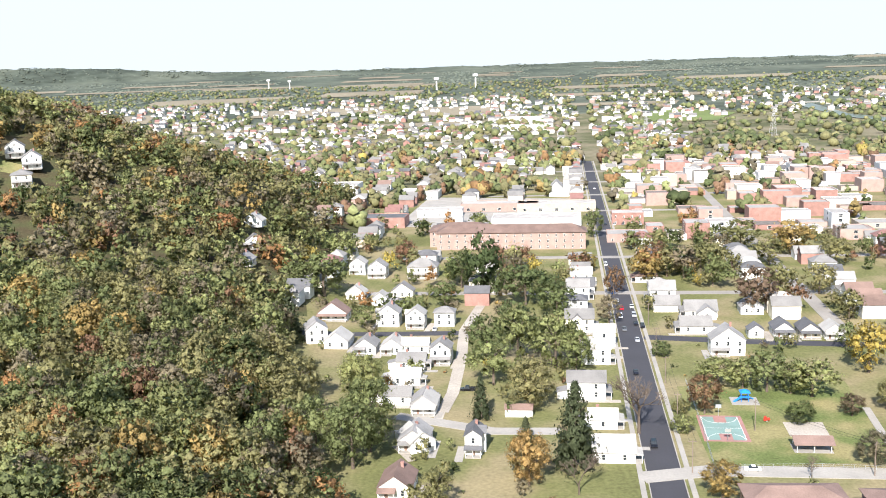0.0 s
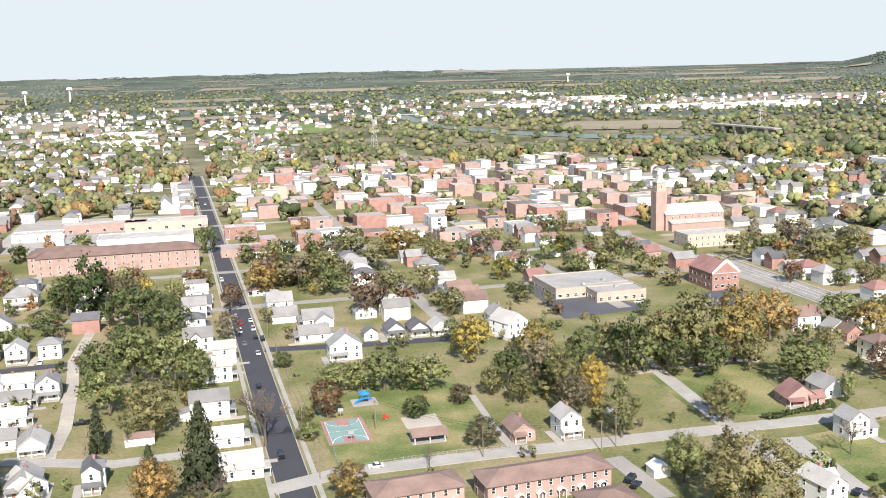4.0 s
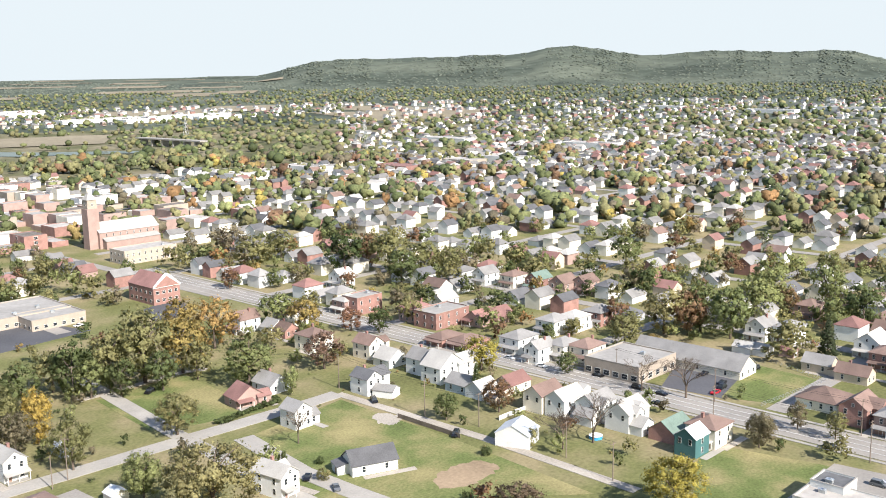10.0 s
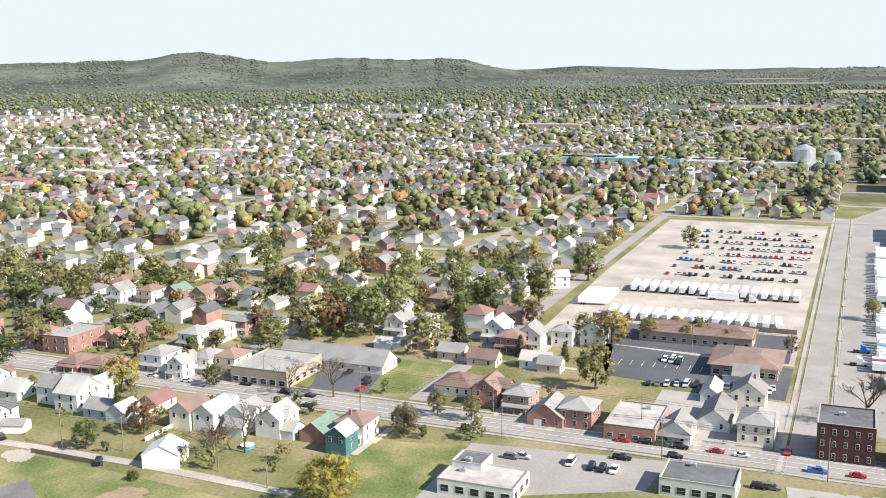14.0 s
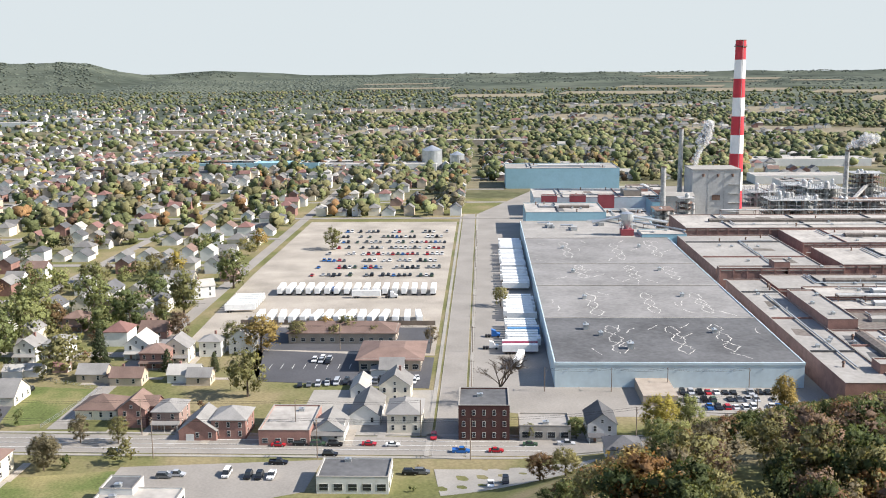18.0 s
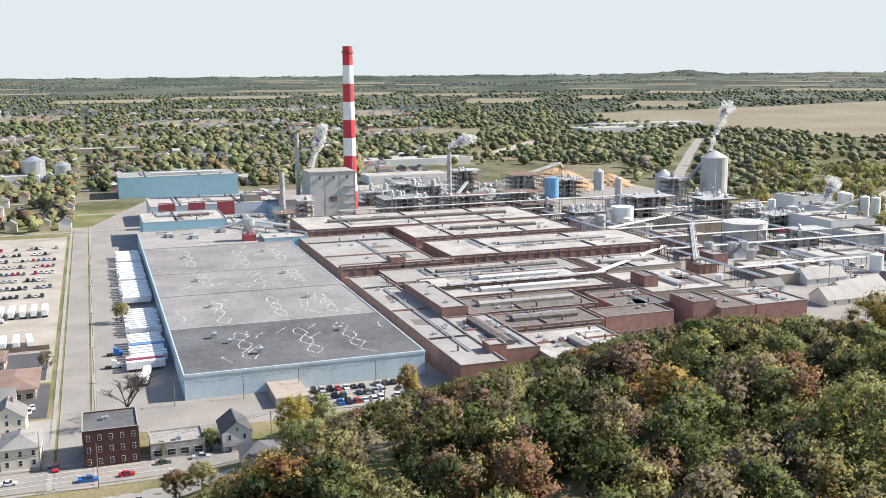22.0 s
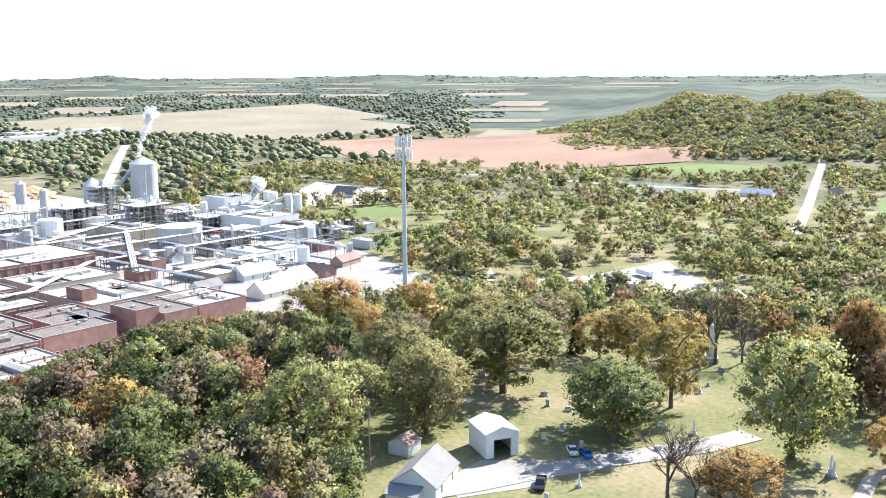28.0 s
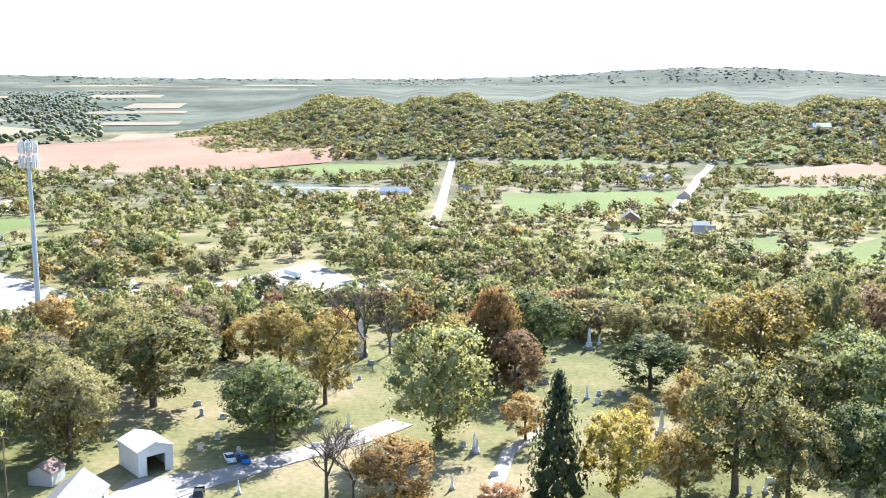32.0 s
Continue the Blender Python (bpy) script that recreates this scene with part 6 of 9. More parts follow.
grove([(-37.4, -227.6, 21.7, .9, "olive", "round"), (-13.2, -213.6, 19.0, .8, "gold", "loose"), (-43.9, -294.0, 23.3, 1, "olive", "round"), (-52.3, -221.8, 27.7, .9, "light", "round"), (-28.7, -184.5, 21.8, .8, "olive", "loose"),
       (-8.8, -185.5, 15.8, .8, "gold", "loose"), (40.7, -238.0, 14.6, .7, "rust", "loose"), (2.7, -296.4, 13.9, 1, "olive", "round"), (17.0, -310.5, 11.0, 1.3, "gold", "loose"), (46.5, -251.1, 20.1, .9, "gold", "round"),
       (105.1, -255.0, 15.5, 1, "gold", "loose"), (126.6, -279.2, 14.5, 1, "olive", "loose"), (146.2, -260.0, 16.0, 1.2, "olive", "loose")], 1.22)
grove([(171.3, -264.0, 15.7, 1, "gold", "round"), (117.8, -185.4, 22.6, .85, "olive", "loose"), (136.0, -198.6, 21.6, .9, "olive", "round"), (81.6, -204.5, 18.5, 1.1, "green", "round"), (139.2, -203.3, 17.8, 1, "olive", "loose"),
       (-66.3, -298.8, 23.3, 1, "rust", "round"), (-26.3, -290.2, 20.0, 1, "olive", "loose"), (102.5, -292.2, 11.0, 1, "green", "round"), (85.1, -295.9, 9.1, 1, "olive", "loose"), (-1.2, -214.6, 11.6, .8, "gold", "loose")], 1.22)
for a_ in ((75.4, -265.4, 24.5), (56.2, -170.4, 14.6), (51.4, -171.9, 13.1), (129.2, -158.6, 21.3), (69.3, -269.9, 13.3)):
    bare_tree(*a_, wide=1.15, on="the cemetery lawn")
    taken(a_[0], a_[1], 3)

# ---- the works ----
BLUEWALL = material("pale_blue_cladding", (0.50, 0.60, 0.645), 0.6, spread=0.08, grain=0.5, stain=0.1)
BLUEWALL2 = material("blue_cladding", (0.27, 0.45, 0.53), 0.6, spread=0.06, grain=0.5, stain=0.1)
REDBAND = material("red_band", (0.55, 0.045, 0.06), 0.7, spread=0.1, grain=0.5, stain=0.1)
WHITEBAND = material("white_band", (0.82, 0.81, 0.79), 0.7, spread=0.06, grain=0.5, stain=0.1)
CHIPS = material("wood_chips", (0.42, 0.28, 0.17), 0.98, spread=0.15, grain=0.8, stain=0.05)
SEALANT = material("roof_sealant", (0.56, 0.54, 0.50), 0.8, spread=0.25, grain=0.8, stain=0.3)
STEEL2 = material("stained_steel", (0.42, 0.42, 0.41), 0.6, 0.4, spread=0.3, grain=0.6, stain=0.15)
patch("yard_works", [town(332, 5), town(800, 5), town(1000, -60), town(960, -520), town(560, -520), town(330, -420), town(322, -20)], ASPHALT, 0.03, "worn pale paved works yard", "yard")


def gblock(u0, u1, v0, v1, h, wall, roof, label="", floors=1, cols=(0, 0), vents=2, name="works_building", parapet=0.6, sides="w", win="wide", z=None):
    x, y = town((u0 + u1) / 2, (v0 + v1) / 2)
    base = block(x, y, abs(u1 - u0), abs(v1 - v0), h, wall, roof, 0, label or "flat-roofed brick works building", name, floors, cols=cols, vents=vents, parapet=parapet, sides=sides, win=win,
                 group="buildings of the works", lift=z)
    if wall is BRICK and abs(v1 - v0) > 40 and h >= 9:
        brick_bays(base, abs(u1 - u0), abs(v1 - v0), h)
    if abs(u1 - u0) * abs(v1 - v0) > 700:
        roof_clutter(base, abs(u1 - u0), abs(v1 - v0), h, int(u0 * 3 - v0))
    return base


PILASTER_ME, FLUE_ME = {}, None


def brick_bays(base, w, d, h):
    """Brick piers along the long walls, and a band course under the parapet."""
    if h not in PILASTER_ME:
        PILASTER_ME[h] = Solid().box(-0.35, 0.35, -0.35, -0.01, -0.3, h + 0.1).mesh("pilaster", BRICK)
    n = int(d / 6.5)
    for i in range(n + 1):
        part("pilaster", PILASTER_ME[h], base, (-w / 2, (i / n - .5) * (d - 0.8), 0), -90)
    part("band_course", Solid().box(-0.22, -0.01, -d / 2, d / 2, h - .9, h - .5).mesh("band_course", CONCRETE), base, (-w / 2, 0, 0))
    part("wall_pipe", Solid().tube((-.7, -d / 2 + 2, h * .55), (-.7, d / 2 - 2, h * .55), .22, n=6).mesh("wall_pipe", STEEL2), base, (-w / 2, 0, 0))


def roof_clutter(base, w, d, h, seed):
    """What stands and lies on a works roof: monitors, flues, ducts, patches of tar, low fire walls."""
    global FLUE_ME
    rr, z = random.Random(seed), h + 0.125
    if FLUE_ME is None:
        FLUE_ME = Solid().tube((0, 0, 0), (0, 0, 1.7), .45, .4, 8).tube((0, 0, 1.7), (0, 0, 2.3), .75, .35, 8).mesh("flue", RUST)
    along = d > w
    ln, wd = max(w, d), min(w, d)
    turn = 90 if along else 0
    if wd > 18 and rr.random() < .7:
        a, b = -ln * rr.uniform(.3, .42), ln * rr.uniform(.05, .4)
        part("roof_monitor", Solid().prism([(-2.4, 0), (2.4, 0), (2.4, 1.5), (0, 2.2), (-2.4, 1.5)], a, b).mesh("roof_monitor", rr.choice([FLATROOF, STAINROOF, GREYMETAL])), base, (0, 0, z), turn - 90)
    for k in range(max(1, int(ln / 45))):
        p = (k + .6) / max(1, int(ln / 45)) - .5
        part("fire_wall", Solid().box(-.2, .2, -wd / 2 + .5, wd / 2 - .5, 0, .8).mesh("fire_wall", rr.choice([BRICK, DARKROOF])), base, (p * w * .9, 0, z) if not along else (0, p * d * .9, z), turn)
    for k in range(2):
        px, py = rr.uniform(-.3, .3) * w, rr.uniform(-.3, .3) * d
        sx, sy = rr.uniform(4, 10), rr.uniform(3, 8)
        part("tar_patch", Solid().add([(-sx, -sy, .01), (sx * .8, -sy * .9, .01), (sx, sy * .7, .01), (-sx * .7, sy, .01)], [(0, 1, 2, 3)]).mesh("tar_patch", rr.choice([DARKROOF, STAINROOF, STAINROOF])), base,
             (min(max(px, -w / 2 + sx + 1), w / 2 - sx - 1), min(max(py, -d / 2 + sy + 1), d / 2 - sy - 1), z))
    for k in range(3):
        part("flue", FLUE_ME, base, (rr.uniform(-.42, .42) * w, rr.uniform(-.42, .42) * d, z))
    q = rr.uniform(-.3, .3) * wd
    part("roof_duct", Solid().tube((-ln * .4, q, .7), (ln * .3, q, .7), .38, n=6).tube((ln * .3, q, .7), (ln * .3, -wd * .42, .7), .38, n=6).tube((ln * .1, q, .7), (ln * .1, q, 2.4), .3, n=6).mesh("roof_duct", rr.choice([STEEL, STEEL2, GREYMETAL])), base, (0, 0, z), turn)


def warehouse():
    x, y = town(527, -71)
    base = thing("warehouse", x, y, 0, GRID, "huge pale blue warehouse with grey flat roof sections", "warehouse")
    part("wall", Solid().box(-173, 173, -45, 45, -0.4, 9.0).mesh("wall", BLUEWALL), base)
    grey = material("grey_membrane_roof", (0.225, 0.217, 0.21), 0.85, spread=0.2, grain=0.5, stain=0.05)
    for a, b, m, h in ((354, 421, DARKROOF, 9.35), (421, 487, grey, 9.15), (487, 543, grey, 9.3), (543, 628, grey, 9.2), (628, 700, FLATROOF, 9.25)):
        part("roof_section", Solid().box(a - 527 + 0.3, b - 527 - 0.3, -44.6, 44.6, 9.0, h).mesh("roof_section", m), base)
        for vv in (-22, 24):
            part("roof_vent", VENT_ME, base, ((a + b) / 2 - 527 + (vv % 7) * 1.5, vv, h)).scale = (1.2, 1.2, 1.6)
        part("expansion_kerb", Solid().box(b - 527 - 0.3, b - 527 + 0.3, -45, 45, 9.0, 9.6).mesh("expansion_kerb", PALEROOF), base)
    part("edge_flashing", Solid().box(-173.2, -172.6, -45.2, 45.2, 8.6, 9.55).box(-173, 173, 44.8, 45.2, 8.6, 9.5).box(-173, 173, -45.2, -44.8, 8.6, 9.5).mesh("edge_flashing", BLUEWALL), base)
    for u, v, s in ((373, -56, 1.6), (402, -42, 1.5)):
        p = part("air_handler", VENT_ME, base, (u - 527, v + 71, 9.35))
        p.scale = (s, s, s * 1.5)
    rng = random.Random(5)
    # pale sealed cracks across the membrane
    def crack(pts, z):
        """A flat strip of pale sealant of uneven width along a broken line."""
        vs = []
        for (px, py), (qx, qy) in zip(pts, pts[1:] + [(2 * pts[-1][0] - pts[-2][0], 2 * pts[-1][1] - pts[-2][1])]):
            d = math.hypot(qx - px, qy - py)
            w = rng.uniform(0.06, 0.26)
            vs += [(px - (qy - py) / d * w, py + (qx - px) / d * w, z), (px + (qy - py) / d * w, py - (qx - px) / d * w, z)]
        part("sealed_crack", Solid().add(vs, [(2 * i + 1, 2 * i + 3, 2 * i + 2, 2 * i) for i in range(len(pts) - 1)]).mesh("sealed_crack", SEALANT), base)

    for a, b, h in ((354, 421, 9.35), (421, 487, 9.15), (487, 543, 9.3), (543, 628, 9.2)):
        for cv in (-97, -75, -50):
            cu, off = (a + b) / 2 - 527 + rng.uniform(-8, 8), cv + 71 + rng.uniform(-4, 4)
            for side in (-1, 1):
                line = []
                for k in range(25):
                    f = k / 24
                    line.append((cu + (f - .5) * (b - a) * .62, off + side * 2.6 * abs(math.sin(f * 9.42)) + rng.uniform(-.8, .8)))
                crack(line, h + 0.012)
        for i in range(9):
            px, py, ang, line = rng.uniform(a + 3, b - 14) - 527, rng.uniform(-40, 40), rng.uniform(-.7, .7), []
            for k in range(7):
                line.append((px, py))
                px, py = px + 1.6 * math.cos(ang), py + 1.6 * math.sin(ang) + rng.uniform(-.7, .7)
            crack(line, h + 0.012)
    for i in range(9):
        part("wall_lamp", Solid().box(-0.3, 0, -0.2, 0.2, 7, 7.3).mesh("wall_lamp", STEEL), base, (-173, -40 + 10 * i, 0))
    part("office_lean_to", Solid().box(-20, 0, -6, 6, -0.4, 3.6).mesh("office_lean_to", TANBRICK), base, (-173, 10, 0))
    for i in range(14):
        part("dock_door", GARAGE_ME, base, (-150 + 21 * i, 45, 1.0), 180)


warehouse()
# brick ranges of the works, from the road eastwards
gblock(330, 500, -122, -140, 9.0, BRICK, FLATROOF, "long low works building with a pale grey roof", name="works_building", cols=(0, 0), vents=6)
gblock(402, 458, -140, -152, 13.0, BRICK, FLATROOF, "raised brick roof-house with a window band", floors=1, cols=(9, 2), sides="nws", vents=3)
gblock(344, 400, -140, -160, 9.0, BRICK, FLATROOF, "works building with a grey roof", vents=3)
gblock(342, 350, -138, -145, 12.0, BRICK, FLATROOF, "small red brick roof hut", vents=0)
gblock(330, 372, -160, -200, 7.0, TANBRICK, PALEROOF, "low works building with a pale membrane roof", vents=5)
gblock(374, 398, -160, -204, 9.0, BRICK, STAINROOF, "brick works building with a stained roof", vents=4)
gblock(400, 430, -152, -215, 9.5, BRICK, STAINROOF, "brick works building with a stained gravel roof", vents=5)
gblock(432, 452, -152, -240, 10.0, BRICK, PALEROOF, "long brick works building with a pale roof", cols=(0, 10), sides="w", floors=1, vents=4)
gblock(454, 476, -152, -236, 10.5, BRICK, PALEROOF, "long brick works building with a pale roof", cols=(0, 10), sides="w", floors=1, vents=4)
gblock(478, 512, -142, -250, 9.0, BRICK, FLATROOF, "brick works building with a grey roof", vents=5)
gblock(514, 520, -122, -186, 12.0, BRICK, FLATROOF, "narrow brick parapet wing", vents=2)
gblock(514, 524, -150, -158, 15.0, BRICK, FLATROOF, "square brick stair tower above roofs", vents=0)
gblock(522, 630, -122, -180, 10.0, BRICK, FLATROOF, "wide brick works hall with a pale grey roof", vents=5)
gblock(522, 575, -188, -322, 12.0, BRICK, PALEROOF, "long red brick mill with a pale roof", cols=(0, 13), floors=1, sides="w", vents=8, win="shop")
gblock(590, 640, -188, -300, 12.0, BRICK, PALEROOF, "long red brick mill with a pale roof", cols=(0, 11), floors=1, sides="w", vents=8, win="shop")
gblock(640, 700, -130, -300, 13.0, BRICK, PALEROOF, "red brick mill range with a pale roof", cols=(0, 13), floors=1, sides="w", vents=9, win="shop")
gblock(376, 392, -206, -240, 9.0, BRICK, STAINROOF, "brick building with stained roof and a row of windows", cols=(3, 9), sides="nw", vents=2)
gblock(394, 428, -222, -250, 8.0, BRICK, STAINROOF, "brick works building with a stained roof", vents=3)
gblock(376, 396, -250, -262, 12.0, BRICK, STAINROOF, "square red brick tower block", vents=1, cols=(2, 2), sides="nw")
gblock(372, 400, -262, -280, 9.0, BRICK, STAINROOF, "low brick works building with flat roof", vents=2)
gblock(376, 410, -284, -312, 8.0, BRICK, FLATROOF, "brick works building with flat roof", vents=3)
gblock(420, 470, -256, -300, 7.0, TANBRICK, PALEROOF, "low pale works building with flat roof", vents=4)
gblock(432, 446, -258, -266, 12.5, BRICK, STAINROOF, "small red brick roof house", vents=0)
gblock(480, 515, -262, -310, 7.0, TANBRICK, PALEROOF, "low pale works building with flat roof", vents=4)
# blue halls
gblock(700, 752, -30, -86, 15.0, BLUEWALL2, PALEROOF, "tall blue clad hall", vents=4)
gblock(700, 740, -86, -118, 12.0, BLUEWALL, PALEROOF, "blue clad process building", vents=3)
gblock(628, 650, -100, -128, 11.0, BLUEWALL2, PALEROOF, "low blue clad building", vents=2)
gblock(790, 850, -40, -140, 14.0, BLUEWALL, PALEROOF, "pale blue clad hall", vents=6)
gblock(975, 1030, -22, -132, 19.0, BLUEWALL2, FLATROOF, "large blue windowless hall beyond works", vents=0)
gblock(760, 800, -128, -158, 14.0, BLUEWALL2, PALEROOF, "square blue clad works building", vents=2)
for i_ in range(3):
    gblock(770 + i_, 778 + i_, -45 - 22 * i_, -57 - 22 * i_, 18.0, material("red_housing", (0.30, 0.06, 0.07), 0.6), FLATROOF, "red steel housing on a hall roof", vents=0)


def boiler_house():
    x, y = town(782, -177)
    base = thing("boiler_house", x, y, 0, GRID, "tall pale grey boiler house with stained cladding", "boiler house")
    part("wall", Solid().box(-16, 16, -18, 18, -0.4, 38).mesh("wall", GREYMETAL), base)
    part("roof", Solid().box(-16.4, 16.4, -18.4, 18.4, 38, 38.6).mesh("roof", FLATROOF), base)
    part("annex", Solid().box(-22, -10, 18, 42, -0.4, 19).mesh("annex", GREYMETAL), base)
    part("annex_roof", gable_meshes(12.6, 24.6, 19, 2.2, 0.3)[1].mesh("annex_roof", FLATROOF), base, (-16, 30, 0))
    part("louvre", Solid().box(-16.2, -16, -3, 3, 15, 19).mesh("louvre", RUST), base)
    for i in range(3):
        part("ridge", Solid().box(-16.15, -16, -18 + 12 * i, -17.7 + 12 * i, 0, 38).mesh("ridge", STEEL2), base)
    for i in range(3):
        part("hopper", Solid().tube((-16.5, -12 + 11 * i, 33), (-16, -12 + 11 * i, 35), 0.8, 1.2).mesh("hopper", RUST), base)
    for i in range(4):
        part("catwalk", Solid().box(-17.6, -16, -18, -9, 6 + 7 * i, 6.3 + 7 * i).mesh("catwalk", STEEL2), base)


boiler_house()


def striped_chimney(x, y):
    base = thing("chimney_stack", x, y, 0, 0, "tall red and white banded factory chimney", "chimney")
    hh, r0, r1, n = 135.5, 6.0, 4.1, 9
    for i in range(n):
        a, b = hh * i / n, hh * (i + 1) / n
        part("band", Solid().tube((0, 0, a), (0, 0, b), r0 + (r1 - r0) * a / hh, r0 + (r1 - r0) * b / hh, 28, caps=False).mesh("band", (REDBAND, WHITEBAND)[i % 2]), base)
    part("crown_ring", Solid().tube((0, 0, hh - 5), (0, 0, hh - 4.2), 5.0, 5.0, 24).tube((0, 0, hh), (0, 0, hh + 0.6), 4.2, 4.2, 24).mesh("crown_ring", RUST), base)
    for i in range(4):
        part("warning_lamp", Solid().box(-0.3, 0.3, -0.3, 0.3, hh - 4.2, hh - 3).mesh("warning_lamp", STEEL), base, (4.7 * math.cos(i * 1.57), 4.7 * math.sin(i * 1.57), 0))
    part("ladder", Solid().box(-0.3, 0.3, -0.1, 0.1, 0, hh).mesh("ladder", STEEL), base, (-5.2, 0, 0))


striped_chimney(*town(830, -207))
mast(*town(800, -156), 68, 2.0, "dark steel smokestack beside the boiler house", mat=STEEL2)
mast(*town(755, -135), 42, 2.2, "plain grey steel smokestack", mat=STEEL2)
mast(*town(840, -300), 46, 2.2, "grey steel smokestack trailing steam", mat=STEEL2)


def process_block(u, v, w, d, h, seed, label="open steel process tower with pipes and vessels"):
    """Open steelwork: columns, decks, pipes and vessels."""
    rng = random.Random(seed)
    x, y = town(u, v)
    base = thing("process_tower", x, y, 0, GRID, label, "process plant", "process plant of the works")
    fr = Solid()
    nx, ny = max(2, int(w / 5)), max(2, int(d / 5))
    for i in range(nx + 1):
        for j in range(ny + 1):
            fr.box(-w / 2 + w * i / nx - .15, -w / 2 + w * i / nx + .15, -d / 2 + d * j / ny - .15, -d / 2 + d * j / ny + .15, -0.3, h)
    part("steel_frame", fr.mesh("steel_frame", STEEL2), base)
    for z in np.arange(4, h + 0.1, 4):
        part("deck", Solid().box(-w / 2, w / 2, -d / 2, d / 2, z - .2, z).mesh("deck", RUST if rng.random() < .3 else STEEL2), base)
    for i in range(int(w * d / 65) + 2):
        r, px, py = rng.uniform(0.8, 2.0), rng.uniform(-.4, .4) * w, rng.uniform(-.4, .4) * d
        hv = rng.uniform(0.5, 1.15) * h
        part("vessel", Solid().tube((px, py, 0), (px, py, hv), r, r, 12).tube((px, py, hv), (px, py, hv + r * .6), r, r * .3, 12).mesh("vessel", rng.choice([STEEL, GREYMETAL, STEEL2])), base)
    for i in range(int(w / 4) + 2):
        z, py = rng.uniform(2, h), rng.uniform(-.5, .5) * d
        part("pipe", Solid().tube((-w / 2 - 2, py, z), (w / 2 + 2, py, z), rng.uniform(.15, .4), n=7).tube((w / 2 + 2, py, z), (w / 2 + 2, py, 0), .2, n=6).mesh("pipe", rng.choice([STEEL, STEEL2, RUST])), base)


def pipe_rack(a, b, h, label="long steel pipe bridge carrying grey pipes"):
    base = thing("pipe_bridge", 0, 0, 0, GRID, label, "pipe bridge", "pipe bridges of the works")
    a, b = Vector((*a, h)), Vector((*b, h))
    d = (b - a).normalized()
    s = Vector((-d.y, d.x, 0))
    for k in (-1.5, -.7, 0, .8, 1.5):
        part("pipe", Solid().tube(a + s * k, b + s * k, 0.3 if k else 0.5, n=7).mesh("pipe", STEEL if k > 0 else STEEL2), base)
    n = max(2, int((b - a).length / 12))
    for i in range(n + 1):
        p = a + (b - a) * i / n
        part("trestle", Solid().tube(p + s * 2 - Vector((0, 0, h)), p + s * 2, .18, n=5).tube(p - s * 2 - Vector((0, 0, h)), p - s * 2, .18, n=5).tube(p + s * 2.3 - Vector((0, 0, .6)), p - s * 2.3 - Vector((0, 0, .6)), .2, n=5)
             .mesh("trestle", RUST), base)


process_block(715, -128, 22, 14, 16, 1), process_block(745, -150, 14, 12, 20, 2)
process_block(770, -235, 26, 40, 18, 3), process_block(760, -285, 22, 40, 16, 4), process_block(810, -270, 30, 30, 22, 5)
process_block(880, -330, 24, 26, 24, 6), process_block(765, -335, 26, 30, 16, 7), process_block(720, -330, 20, 30, 14, 8)
process_block(700, -420, 26, 36, 16, 9), process_block(640, -440, 22, 30, 20, 10), process_block(600, -470, 24, 30, 14, 11), process_block(535, -440, 18, 26, 12, 12)
process_block(665, -345, 20, 26, 15, 13), process_block(860, -380, 30, 30, 20, 14)
for a_, b_, h_ in (((705, -200), (705, -330), 10), ((720, -170), (720, -400), 14), ((600, -330), (680, -480), 9), ((560, -330), (560, -470), 8), ((480, -320), (640, -420), 9), ((450, -160), (450, -245), 13), ((470, -250), (530, -330), 8),
                   ((740, -210), (740, -330), 18), ((520, -345), (700, -345), 8), ((460, -330), (460, -420), 7), ((740, -60), (640, -130), 12)):
    pipe_rack(a_, b_, h_)
# tanks and silos
TANKW = material("white_tank", (0.74, 0.74, 0.72), 0.55, spread=0.1, grain=0.4, stain=0.1)
TANKB = material("blue_tank", (0.16, 0.36, 0.55), 0.5, spread=0.1)
tank(*town(668, -378), 8.5, 13, TANKW, "white cylindrical storage tank with a shallow roof", 0.1)
tank(*town(684, -362), 5, 10, TANKW, "smaller white cylindrical storage tank", 0.1)
tank(*town(574, -420), 15, 12, GREYMETAL, "wide pale grey storage tank", 0.06)
tank(*town(742, -509), 11.5, 40, GREYMETAL, "tall grey steel silo with a conical roof", 0.5)
tank(*town(826, -394), 6.5, 19, TANKB, "tall blue cylindrical storage tank", 0.15)
tank(*town(813, -435), 4.5, 24, GREYMETAL, "tall grey silo with a conical roof", 0.7, legs=True)
tank(*town(800, -448), 3.2, 18, GREYMETAL, "slim grey steel silo with cone", 0.7)
tank(*town(797, -493), 8, 20, GREYMETAL, "grey silo with a conical roof", 0.7)
tank(*town(520, -372), 3, 9, STEEL, "small grey steel tank"), tank(*town(520, -380), 3, 9, STEEL, "small grey steel tank")
tank(*town(625, -500), 4, 12, TANKW, "white cylindrical process tank beside pipes"), tank(*town(640, -492), 3, 16, TANKW, "slim white process tank")
tank(*town(600, -545), 3.4, 20, TANKW, "tall white twin tank", .3), tank(*town(592, -548), 3.4, 20, TANKW, "tall white twin tank", .3)
for i_ in range(6):
    tank(*town(700 + 11 * (i_ % 3), -395 - 9 * (i_ // 3)), 2.5, 9 + i_, STEEL, "small steel process tank", .4)
tank(*town(1180, 60), 12, 22, STEEL, "galvanised grain silo with a conical roof", .45, name="grain_silo"), tank(*town(1160, 30), 8.5, 18, STEEL, "galvanised grain silo with a conical roof", .45, name="grain_silo")
mast(*town(640, -440), 46, 0.6, "slim steel vent mast beside the silo", mat=STEEL2)
